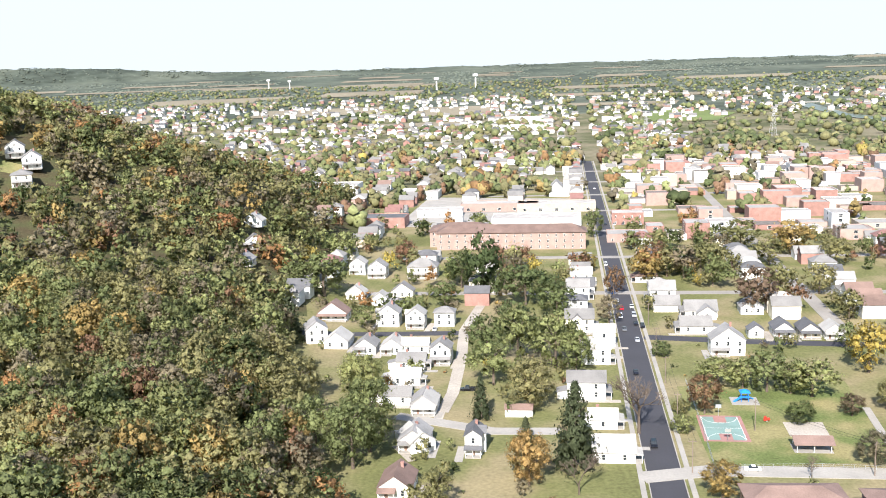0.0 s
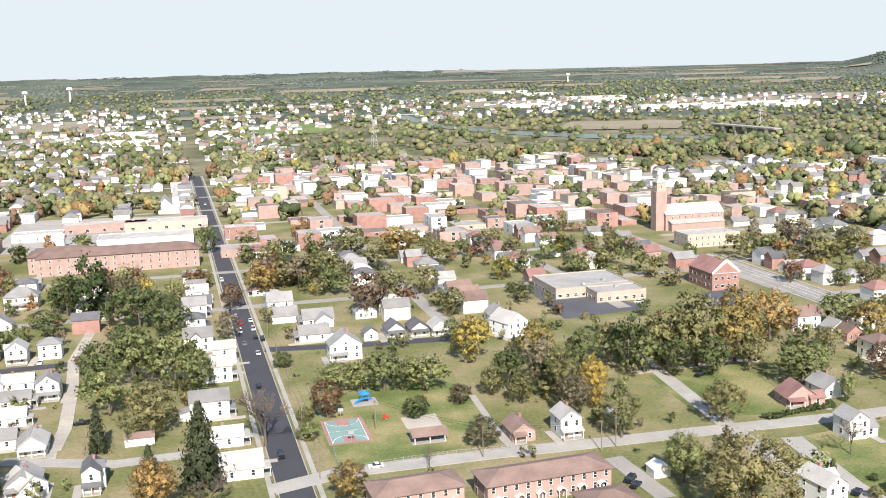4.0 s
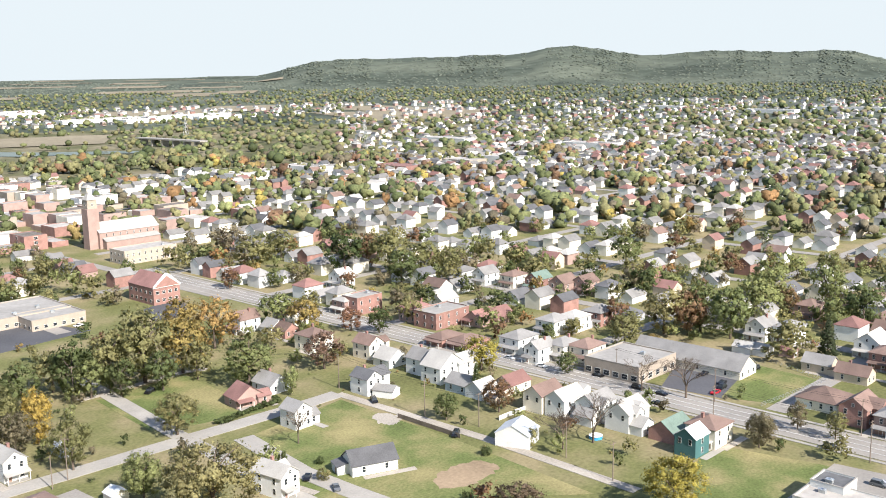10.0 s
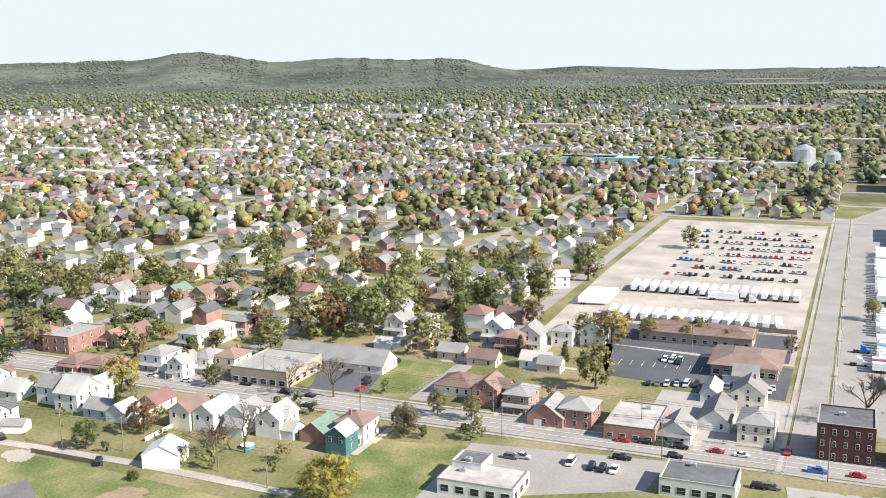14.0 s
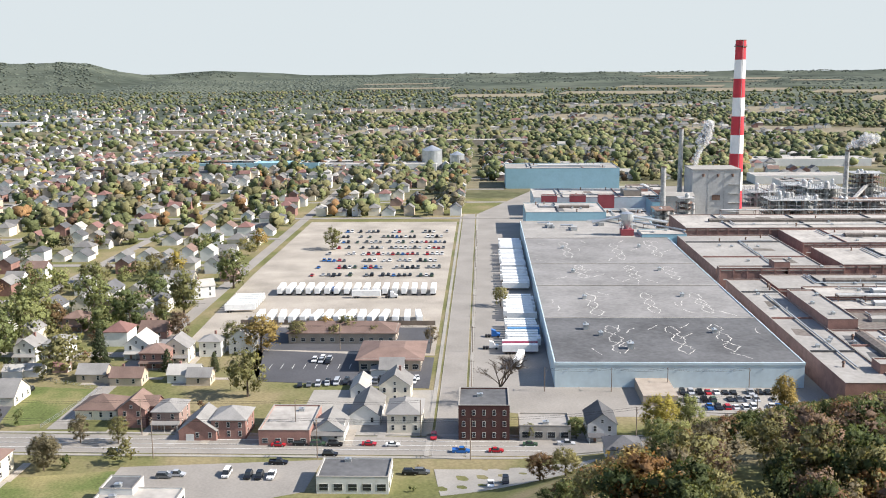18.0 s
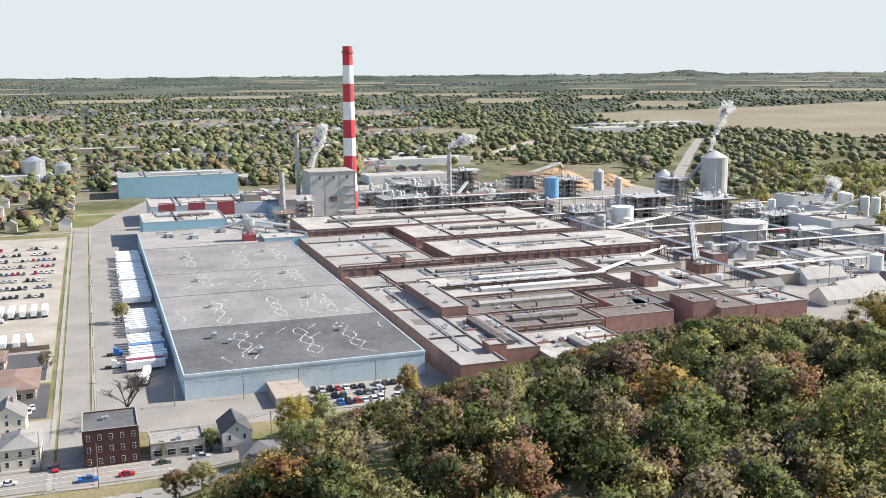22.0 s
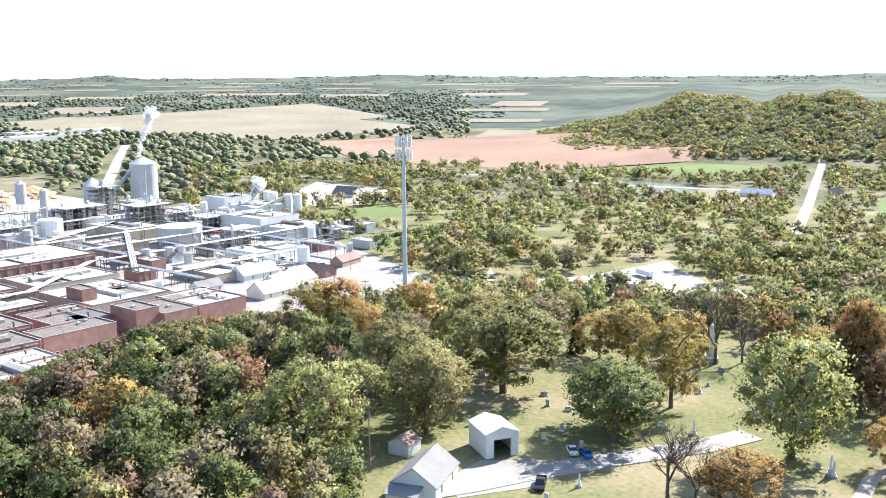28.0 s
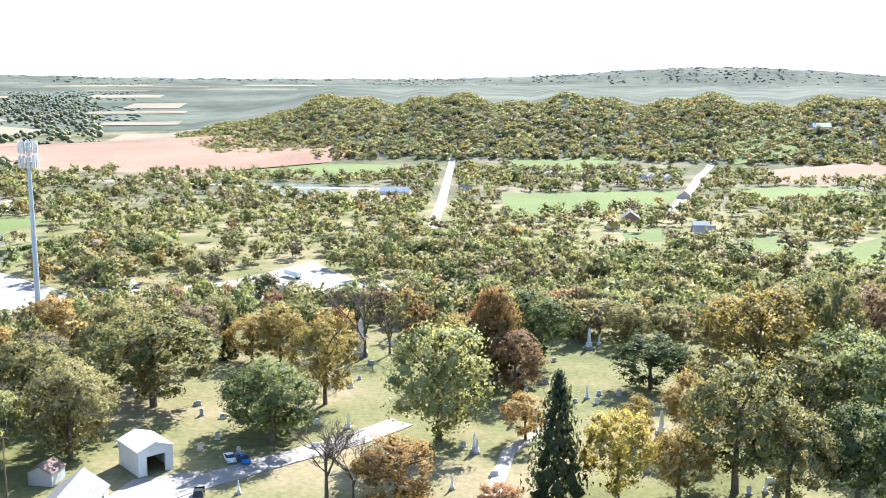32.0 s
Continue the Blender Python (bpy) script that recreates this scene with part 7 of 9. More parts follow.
gblock(600, 640, -510, -545, 12, WALLS[0], PALEROOF, "white flat-roofed plant building", vents=2, cols=(3, 3), floors=2)
gblock(520, 560, -470, -510, 8, WALLS[0], PALEROOF, "white plant building with flat roof", vents=2)
gblock(440, 480, -345, -385, 5, TANBRICK, PALEROOF, "low pale shed with flat roof", vents=1)
gblock(600, 650, -395, -425, 9, TANBRICK, PALEROOF, "pale plant building with flat roof", vents=3)
gblock(470, 500, -400, -440, 6, WALLS[0], PALEROOF, "low white building with flat roof", vents=1)
gblock(560, 590, -355, -385, 7, TANBRICK, PALEROOF, "low pale plant building", vents=2)
put(*town(396, -352), 0, w=14, d=34, floors=1, wall=1, roof=3, porch=0, chimney=False, windows=4, label="long white shed with a pale metal roof", name="storage_shed")
put(*town(430, -330), 0, w=9, d=16, floors=1, wall=0, roof=0, porch=0, chimney=False, label="white shed with grey roof", name="storage_shed")
put(*town(415, -400), 90, w=9, d=18, floors=1, wall=4, roof=2, porch=0, chimney=False, label="long brick shed with brown roof", name="storage_shed")


def heap(u, v, r, h, seed):
    rng = random.Random(seed)
    x, y = town(u, v)
    s = Solid()
    n, m = 26, 7
    vs = [(0, 0, h)] + [((r * (k / m) ** 0.9) * math.cos(6.2832 * i / n) * (1 + rng.uniform(-.12, .12)), (r * (k / m) ** .9) * math.sin(6.2832 * i / n) * (1 + rng.uniform(-.12, .12)), h * (1 - k / m) ** .95 - (0.4 if k == m else 0))
                         for k in range(1, m + 1) for i in range(n)]
    fs = [(0, 1 + i, 1 + (i + 1) % n) for i in range(n)] + [(1 + k * n + i, 1 + (k + 1) * n + i, 1 + (k + 1) * n + (i + 1) % n, 1 + k * n + (i + 1) % n) for k in range(m - 1) for i in range(n)]
    s.add(vs, fs)
    ob = new("chip_cone", s.mesh("chip_cone", CHIPS))
    ob.location = (x, y, 0)
    tagged(ob, "cone of pale brown wood chips", "heap", "wood chip heaps")


heap(900, -440, 34, 17, 1), heap(950, -470, 26, 12, 2), heap(930, -510, 22, 9, 3), heap(890, -500, 15, 6, 4), heap(1000, -480, 24, 10, 5)


def conveyor(a, b):
    base = thing("conveyor", 0, 0, 0, GRID, "inclined dark steel conveyor gallery on trestles", "conveyor", "conveyors of the works")
    a, b = Vector(a), Vector(b)
    part("gallery", Solid().tube(a, b, 1.6, n=4).mesh("gallery", STEEL2), base)
    for k in (.25, .5, .75, 1):
        p = a + (b - a) * k
        part("trestle", Solid().tube((p.x - 1, p.y - 1, 0), (p.x, p.y, p.z), .2, n=5).tube((p.x + 1, p.y + 1, 0), (p.x, p.y, p.z), .2, n=5).mesh("trestle", RUST), base)


conveyor((870, -330, 4), (905, -440, 24)), conveyor((830, -300, 3), (900, -350, 22)), conveyor((905, -440, 24), (960, -470, 14)), conveyor((765, -480, 3), (745, -500, 36)), conveyor((600, -480, 3), (600, -540, 18))


# ---- trailers, cars and yards by the works ----
patch("yard_trailers", [town(395, 20), town(760, 20), town(760, 132), town(560, 132), town(420, 128), town(395, 100)], GRAVEL, 0.04, "wide pale gravel trailer and car yard", "yard")
patch("car_park_dark", [town(352, 20), town(392, 20), town(404, 100), (418.4, 39.8), (368.0, 37.8)], LOTASPHALT, 0.06, "dark asphalt car park with white bays", "car park")
rng_ = random.Random(11)
for i_ in range(17):
    trailer(*town(512, 26 + 5.0 * i_), 90 + rng_.uniform(-2, 2), 0)
for i_ in range(15):
    trailer(*town(452, 30 + 5.3 * i_), 90 + rng_.uniform(-8, 8), 0)
for i_ in range(6):
    trailer(*town(470 + 4.4 * i_, 118), 8, 0)
trailer(*town(500, 60), 2, 0), tractor(*town(500, 47), 0, "white")
for i_ in range(62):
    u_ = 408 + 4.1 * i_
    if not (444 < u_ < 452 or 492 < u_ < 516 or 560 < u_ < 566 or 618 < u_ < 624):
        trailer(*town(u_, -17 + rng_.uniform(-.8, .8)), rng_.uniform(-1, 1), 0 if i_ != 4 else 1, length=0.95)
trailer(*town(383, -14), 80, 0)
for i_ in range(3):
    for j_ in range(2):
        trailer(*town(398 + 3.4 * i_, -15 + 0.3 * j_), 2, (0, 2, 0)[i_]) if j_ == 0 else None
tractor(*town(405, -3), 0, "white"), tractor(*town(424, -4), 0, "blue"), tractor(*town(512, 78), 90, "blue")
names_ = ["black", "white", "silver", "red", "grey", "black", "grey", "green", "white", "black", "silver", "blue"]
for i_ in range(8):
    for j_ in range(24):
        if rng_.random() < 0.72:
            car(*town(556 + 22 * i_ + rng_.uniform(-1, 1), 26 + 3.1 * j_), 90 * 0 + rng_.choice([0, 180]), rng_.choice(["sedan", "suv", "sedan", "pickup"]), rng_.choice(names_), "parked in the works car yard", simple=True)
for i_ in range(10):
    car(*town(359, 26 + 3.6 * i_), 0, rng_.choice(["sedan", "suv"]), rng_.choice(["white", "grey", "black", "silver"]), "parked in a marked bay")
for i_ in range(14):
    car(*town(354 + .72 * i_, 68 - 3.3 * i_), 6 + rng_.uniform(-3, 3), rng_.choice(["sedan", "suv", "sedan"]), rng_.choice(["black", "grey", "white", "silver", "black"]), "parked in the row below the office", simple=True)
patch("car_park_office", [town(398, 22), town(440, 22), town(440, 98), town(404, 98)], LOTASPHALT, 0.09, "dark asphalt round the brown-roofed office", "car park")
for i_ in range(12):
    car(*town(404 + 7 * (i_ // 6), 25 + 2.9 * (i_ % 6)), 0, rng_.choice(["sedan", "suv"]), rng_.choice(names_), "parked beside the brown-roofed office", simple=True)
for i_ in range(5):
    car(*town(384 + 1.2 * i_, 62 + 2.9 * (i_ % 3)), 0, "suv", rng_.choice(["white", "black", "silver"]), "parked in a marked bay")
patch("car_park_dock", [town(328, -64), town(353, -66), town(353, -112), town(322, -112)], CONCRETE, 0.05, "pale car park below the blue warehouse", "car park")
for j_ in range(3):
    for i_ in range(11):
        if rng_.random() < 0.85:
            car(*town(331 + 8 * j_, -71 - 3.0 * i_), 0 + rng_.choice([0, 180]), rng_.choice(["sedan", "suv", "pickup"]), rng_.choice(names_), "parked below the blue warehouse")
for i_ in range(14):
    ribbon("bay_line", [town(376, 30 + 4.5 * i_), town(382, 30 + 4.5 * i_)], 0.15, PAINTLINE, 0.075, "white parking bay line", category="road marking", thick=0.03)

# ---- more of the process plant ----
gblock(630, 655, -505, -535, 18, WALLS[0], PALEROOF, "tall white three-storey plant building", vents=1, cols=(3, 3), floors=3)
gblock(545, 590, -468, -505, 13, WALLS[0], PALEROOF, "large white plant building with flat roof", vents=3, cols=(4, 3), floors=2)
tank(*town(652, -575), 4, 15, TANKW, "white twin tank behind plant", .3), tank(*town(662, -578), 4, 15, TANKW, "white twin tank behind plant", .3)
tank(*town(560, -452), 3.5, 8, TANKW, "low white process tank", .2), tank(*town(590, -448), 3, 10, STEEL, "small steel process tank", .3)
process_block(745, -470, 20, 20, 24, 21), process_block(690, -470, 26, 24, 18, 22), process_block(640, -470, 22, 24, 14, 23), process_block(575, -500, 20, 22, 12, 24), process_block(505, -500, 24, 20, 10, 25), process_block(840, -420, 24, 24, 18, 26)
process_block(850, -235, 26, 26, 15, 27), process_block(900, -280, 26, 26, 13, 28), process_block(810, -330, 20, 20, 18, 29)
for u_, v_, w_, d_, h_ in ((500, -345, 16, 10, 6), (480, -322, 14, 12, 5), (530, -350, 18, 12, 6), (610, -350, 14, 14, 8), (640, -330, 20, 14, 9), (470, -455, 20, 12, 5), (450, -480, 18, 12, 5), (500, -530, 26, 14, 6), (690, -345, 14, 12, 10), (715, -440, 16, 14, 9), (660, -410, 12, 12, 10), (860, -180, 30, 20, 10),
                          (880, -130, 40, 30, 9), (920, -200, 40, 30, 8), (950, -280, 30, 40, 8), (830, -120, 22, 16, 16), (800, -112, 20, 14, 18)):
    gblock(u_, u_ + w_, v_, v_ - d_, h_, rng_.choice([TANBRICK, WALLS[0], GREYMETAL, BRICK]), rng_.choice([PALEROOF, FLATROOF]), "small flat-roofed plant building among pipes", vents=1)


for a_, b_, h_ in (((430, -328), (705, -328), 8), ((440, -448), (700, -448), 7), ((520, -325), (520, -540), 8), ((596, -328), (596, -470), 9), ((668, -310), (668, -540), 10), ((430, -394), (560, -394), 6)):
    pipe_rack(a_, b_, h_)
for k_, (u_, v_) in enumerate(((455, -318), (505, -375), (535, -420), (450, -420), (430, -440), (620, -372), (650, -372), (690, -380), (575, -435), (495, -470), (545, -530), (700, -520), (720, -400), (520, -355), (640, -345), (590, -318))):
    tank(*town(u_, v_), 2.2 + .5 * (k_ % 4), 5 + 1.7 * (k_ % 5), (TANKW, STEEL, GREYMETAL)[k_ % 3], "small process tank among pipework", .3)


def cyclone(x, y, z):
    t = thing("dust_cyclone", x, y, z, GRID, "grey dust cyclone on a red steel base", "cyclone")
    part("base_frame", Solid().box(-4, 4, -4, 4, 0, 4).mesh("base_frame", material("red_housing", (0.30, 0.06, 0.07), .6)), t)
    c = part("cone", Solid().tube((0, 0, 4), (0, 0, 10), 1.2, 4.2, 16).mesh("cone", STEEL), t)
    part("drum", Solid().tube((0, 0, 10), (0, 0, 14), 4.2, 4.2, 16).tube((0, 0, 14), (0, 0, 15), 4.2, 1, 16).mesh("drum", STEEL), t)
    for i in range(4):
        part("leg", Solid().tube((5 * math.cos(i * 1.57 + .78), 5 * math.sin(i * 1.57 + .78), 0), (3.6 * math.cos(i * 1.57 + .78), 3.6 * math.sin(i * 1.57 + .78), 11), .25, n=5).mesh("leg", STEEL2), t)
    part("duct", Solid().tube((0, 4, 12), (0, 22, 8), .9, n=8).tube((0, -4, 12), (0, -26, 8), .9, n=8).mesh("duct", STEEL), t)


cyclone(*town(640, -92), 9.3)
for v_, u_ in ((-60, 660), (-45, 672), (-80, 680), (-100, 668)):
    part_ = thing("roof_plant", *town(u_, v_), 9.3, GRID, "rooftop plant with ducts and dark vents", "roof plant", "rooftop plant")
    part("casing", Solid().box(-3, 3, -2, 2, 0, 2.4).mesh("casing", STEEL2), part_)
    part("duct", Solid().tube((3, 0, 1.5), (12, 0, 1.5), .6, n=8).tube((12, 0, 1.5), (12, 8, 1.5), .6, n=8).mesh("duct", STEEL), part_)
for u_, v_, w_, d_, rz_, wl_, rf_ in ((440, -372, 13, 26, 0, 0, 3), (405, -366, 16, 34, 12, 1, 3), (522, -374, 9, 16, 90, 2, 0), (520, -404, 10, 18, 90, 3, 2), (500, -412, 8, 14, 90, 1, 3), (470, -392, 9, 13, 0, 0, 3), (545, -396, 9, 20, 90, 0, 0), (560, -320, 8, 16, 0, 4, 2)):
    put(*town(u_, v_), rz_, w=w_, d=d_, floors=1, wall=wl_, roof=rf_, porch=0, chimney=False, windows=2, label=f"low {WALL_WORDS[wl_]} works shed with a {ROOF_WORDS[rf_]} roof", name="storage_shed")
for u_, v_, rz_, c_ in ((452, -378, 80, 0), (446, -384, 80, 2), (500, -395, 60, 0), (575, -452, 85, 2), (482, -376, 10, 0)):
    trailer(*town(u_, v_), rz_, c_, length=.8)
for k_ in range(16):
    car(*town(425 + 9 * (k_ % 8) + rng_.uniform(-3, 3), -398 - 26 * (k_ // 8) + rng_.uniform(-5, 5)), rng_.choice([0, 40, 90, 130]), rng_.choice(["pickup", "van", "suv"]), rng_.choice(["white", "white", "silver", "grey"]), "parked in the works yard", simple=True)


def switch_frame(u, v, n):
    """A steel gantry of the works' switchyard: posts, a beam, insulators and a transformer."""
    t = thing("switch_gantry", *town(u, v), 0, GRID + 90, "galvanised steel switchyard gantry with a grey transformer", "electrical gantry", "switchyard gantries")
    for i in range(n + 1):
        part("post", Solid().tube((i * 6, 0, -.2), (i * 6, 0, 9), .2, .14, 6).mesh("post", STEEL), t)
    part("beam", Solid().box(0, n * 6, -.2, .2, 7.4, 7.8).mesh("beam", STEEL), t)
    part("transformer", Solid().box(1.5, 4.5, 2, 4, 0, 2.6).tube((2.2, 3, 2.6), (2.2, 3, 3.8), .16, n=6).tube((3.8, 3, 2.6), (3.8, 3, 3.8), .16, n=6).mesh("transformer", GREYMETAL), t)


for k_ in range(5):
    switch_frame(470 + 13 * k_, -470 - 5 * (k_ % 2), 4)
STEAM = bpy.data.materials.new("steam")
STEAM.use_nodes = True
sn_, sl_ = STEAM.node_tree.nodes, STEAM.node_tree.links
veil_, clear_, thin_ = sn_.new("ShaderNodeBsdfTranslucent"), sn_.new("ShaderNodeBsdfTransparent"), sn_.new("ShaderNodeMixShader")
sn_["Principled BSDF"].inputs["Base Color"].default_value, sn_["Principled BSDF"].inputs["Roughness"].default_value = (0.9, 0.9, 0.9, 1), 1.0
veil_.inputs["Color"].default_value, thin_.inputs["Fac"].default_value = (0.92, 0.92, 0.92, 1), 0.8
half_ = sn_.new("ShaderNodeMixShader")
sl_.new(sn_["Principled BSDF"].outputs["BSDF"], half_.inputs[1]), sl_.new(veil_.outputs["BSDF"], half_.inputs[2])
sl_.new(half_.outputs["Shader"], thin_.inputs[1]), sl_.new(clear_.outputs["BSDF"], thin_.inputs[2])
sl_.new(thin_.outputs["Shader"], sn_["Material Output"].inputs["Surface"])


def steam_plume(a, b, r0, r1, seed, label):
    """A drift of steam: soft billows that grow and spread along the wind."""
    rr, s = np.random.default_rng(seed), Solid()
    iv, if_ = ico()
    a, b = np.array(a), np.array(b)
    for k in range(70):
        f = (k + rr.uniform(0, .8)) / 70
        r = (r0 + (r1 - r0) * f) * rr.uniform(.35, 1.0)
        c = a + (b - a) * f + rr.normal(size=3) * (r0 + (r1 - r0) * f) * .5 + np.array([0, 0, 1.6 * r1 * f * (1 - f)])
        s.add(c + iv * r * (1 + rr.uniform(-.3, .3, (len(iv), 1))), if_.tolist())
    me = s.mesh("steam_plume", STEAM)
    me.shade_smooth()
    tagged(new("steam_plume", me), label, "steam", "steam plumes", kind="stuff")


steam_plume((*town(796, -166), 40), (*town(800, -178), 70), 2.2, 4.5, 1, "white steam drifting up beside the boiler house stack")
steam_plume((*town(840, -300), 47), (*town(846, -322), 56), 1.8, 4.5, 2, "white steam trailing from a steel stack")
steam_plume((*town(742, -503), 44), (*town(744, -522), 86), 1.6, 4.2, 3, "tall white steam plume above the grey silo")
steam_plume((*town(615, -520), 14), (*town(618, -532), 30), 1.5, 4.0, 4, "white steam above the plant roofs")
steam_plume((*town(790, -292), 6), (*town(786, -318), 14), 2.0, 4.5, 5, "low white steam among the pipes")
patch("yard_stores", [town(304.5, 17), town(350, 17), town(350, 62), town(304.5, 62)], CONCRETE, 0.045, "pale concrete yard between the stores", "yard")

# ---- the cemetery hill ----
def antenna_mast(x, y):
    base = thing("antenna_mast", x, y, None, 0, "tall grey steel monopole with panel antennas at its top", "antenna mast")
    h = 61
    part("pole", Solid().tube((0, 0, -1), (0, 0, h), 0.95, 0.5, 16).mesh("pole", material("mast_grey", (0.52, 0.57, 0.62), 0.5, 0.3, spread=0.06)), base)
    for lvl, z in enumerate((h - 6.4, h - 2.0)):
        fr = Solid()
        for i in range(3):
            a0, a1 = i * 2.0944, (i + 1) * 2.0944
            p, q = (2.6 * math.cos(a0), 2.6 * math.sin(a0), z), (2.6 * math.cos(a1), 2.6 * math.sin(a1), z)
            fr.tube(p, q, 0.07, n=5).tube((0, 0, z), p, 0.07, n=5)
        pf = part("platform", fr.mesh("platform", STEEL), base)
        part("gear_box", Solid().tube((0, 0, z - 1.3), (0, 0, z + 1.1), 0.95, n=9).mesh("gear_box", STEEL2), pf)
        for i in range(12):
            a = i * 0.5236 + lvl * 0.2
            part("panel_antenna", Solid().box(-0.14, 0.14, -0.3, 0.3, z - 1.9, z + 1.7).mesh("panel_antenna", TRIM if i % 3 else GREYMETAL), pf, (2.75 * math.cos(a), 2.75 * math.sin(a), 0), math.degrees(a))
    part("lightning_rod", Solid().tube((0, 0, h), (0, 0, h + 3), 0.05, n=5).mesh("lightning_rod", STEEL), base)


antenna_mast(183.3, -274.4)
GZ = 36


def white_shed(x, y):
    base = thing("white_metal_shed", x, y, None, -128, "white metal shed with an open dark doorway", "shed")
    w, d, h = 7.4, 9.5, 5.2
    s = Solid().box(-w / 2, -w / 2 + .15, -d / 2, d / 2, -0.3, h).box(w / 2 - .15, w / 2, -d / 2, d / 2, -0.3, h).box(-w / 2 + .15, w / 2 - .15, d / 2 - .15, d / 2, -0.3, h)
    s.box(-w / 2 + .15, -1.9, -d / 2, -d / 2 + .15, -.3, h).box(1.9, w / 2 - .15, -d / 2, -d / 2 + .15, -.3, h).box(-1.9, 1.9, -d / 2, -d / 2 + .15, 3.9, h)
    s.prism([(-w / 2, h), (w / 2, h), (0, h + 1.3)], -d / 2, -d / 2 + .15).prism([(-w / 2, h), (w / 2, h), (0, h + 1.3)], d / 2 - .15, d / 2)
    part("wall", s.mesh("wall", WALLS[0]), base)
    part("roof", gable_meshes(w, d, h, 1.3, .2)[1].mesh("roof", ROOFS[WHITE_R]), base)
    part("door_frame", Solid().box(-2.05, -1.9, -d / 2 - .06, -d / 2 - .01, 0, 4).box(1.9, 2.05, -d / 2 - .06, -d / 2 - .01, 0, 4).mesh("door_frame", STEEL), base)


white_shed(97.4, -178.9)
put(98.8, -154.0, 20, w=9, d=13, floors=1, wall=0, roof=0, porch=0, chimney=True, label="low house with a weathered grey roof at the cemetery drive")
shed(112.8, -167.9, 10, w=5, d=5, wall=2, roof=2)
ribbon("path_cemetery_drive", [(102.1, -146.8), (92.2, -159.5), (85.3, -170.1), (73.6, -185.7), (59.0, -203.7), (52.5, -215.5)], 7, ASPHALT, 0.06, "pale worn drive through the cemetery")
ribbon("path_cemetery_lane", [(25.9, -177.8), (25.9, -202.0), (20.2, -217.4)], 3.0, GRAVEL, 0.05, "narrow gravel lane between graves")
patch("drive_apron", [(97.4, -159.6), (96.7, -172.0), (85.6, -178.5), (79.9, -166.8), (91.1, -153.4)], ASPHALT, 0.05, "pale apron before the shed")
car(81.9, -185.2, -55, "sedan", "white", "parked on the cemetery drive", grid=False, z=0.12), car(78.8, -185.2, -50, "sedan", "blue", "parked on the cemetery drive", grid=False, z=0.12), car(80.0, -166.1, -70, "pickup", "black", "parked on the cemetery drive", grid=False, z=0.12)


# ---- graves ----
GRANITE = material("grave_granite", (0.36, 0.35, 0.34), 0.7, spread=0.15, grain=3, stain=0.6, each=0.3)
MARBLE = material("grave_marble", (0.62, 0.61, 0.58), 0.7, spread=0.15, grain=3, stain=0.6, each=0.2)
STONE_ME = {}
for k_, (w_, h_, t_) in enumerate(((0.9, 1.0, .25), (0.7, 1.4, .22), (1.3, 0.9, .3), (0.6, 0.8, .2))):
    pr_ = [(-w_ / 2, .25), (w_ / 2, .25), (w_ / 2, h_ * .85), (w_ * .3, h_), (-w_ * .3, h_), (-w_ / 2, h_ * .85)]
    STONE_ME[k_] = [(Solid().prism(pr_, -t_ / 2, t_ / 2).mesh("tablet", m_), Solid().box(-w_ / 2 - .15, w_ / 2 + .15, -t_ / 2 - .15, t_ / 2 + .15, -.2, .26).mesh("plinth", m_)) for m_ in (GRANITE, MARBLE)]


def headstone(x, y, k, m, rz):
    t = part("headstone", STONE_ME[k][m][0], None, (x, y, float(ground_z(x, y))), rz)
    tagged(t, f"{('grey granite', 'pale marble')[m]} upright headstone on cemetery grass", "headstone", "graves of the cemetery")
    part("plinth", STONE_ME[k][m][1], t)
    t.scale = (1.25, 1.25, 1.25)


def obelisk(x, y, h, rz=20):
    t = thing("obelisk", x, y, None, rz, "pale stone obelisk monument on a stepped base", "monument", "graves of the cemetery")
    w = h * .075
    part("shaft", Solid().add([(-w, -w, h * .3), (w, -w, h * .3), (w, w, h * .3), (-w, w, h * .3), (-w * .6, -w * .6, h * .93), (w * .6, -w * .6, h * .93), (w * .6, w * .6, h * .93), (-w * .6, w * .6, h * .93), (0, 0, h)],
                             [(0, 1, 5, 4), (1, 2, 6, 5), (2, 3, 7, 6), (3, 0, 4, 7), (4, 5, 8), (5, 6, 8), (6, 7, 8), (7, 4, 8)]).mesh("shaft", MARBLE), t)
    part("pedestal", Solid().box(-w * 1.5, w * 1.5, -w * 1.5, w * 1.5, h * .12, h * .3).mesh("pedestal", MARBLE), t)
    part("step", Solid().box(-w * 2.3, w * 2.3, -w * 2.3, w * 2.3, -.2, h * .12).mesh("step", GRANITE), t)


for a_ in ((77.2, -267.5, 11.0), (13.7, -288.6, 6.3), (11.0, -292.4, 3.5), (33.0, -200.5, 4.4), (11.6, -241.9, 3.4), (34.0, -180.4, 2.8), (63.4, -209.0, 3.7), (32.4, -200.0, 3.5), (-6.1, -219.9, 5.7), (73.6, -170.0, 2.8), (-25.4, -191.1, 3.1), (-3.0, -197.0, 3.3)):
    obelisk(*a_)
rg_ = random.Random(4)
for i_ in range(150):
    b_, r_ = radians(rg_.uniform(147, 194)), rg_.uniform(165, 300)
    x_, y_ = r_ * math.sin(b_), r_ * math.cos(b_)
    gx_, gy_ = round(x_ / 4.5) * 4.5 + rg_.uniform(-.8, .8), round(y_ / 7) * 7 + rg_.uniform(-.5, .5)
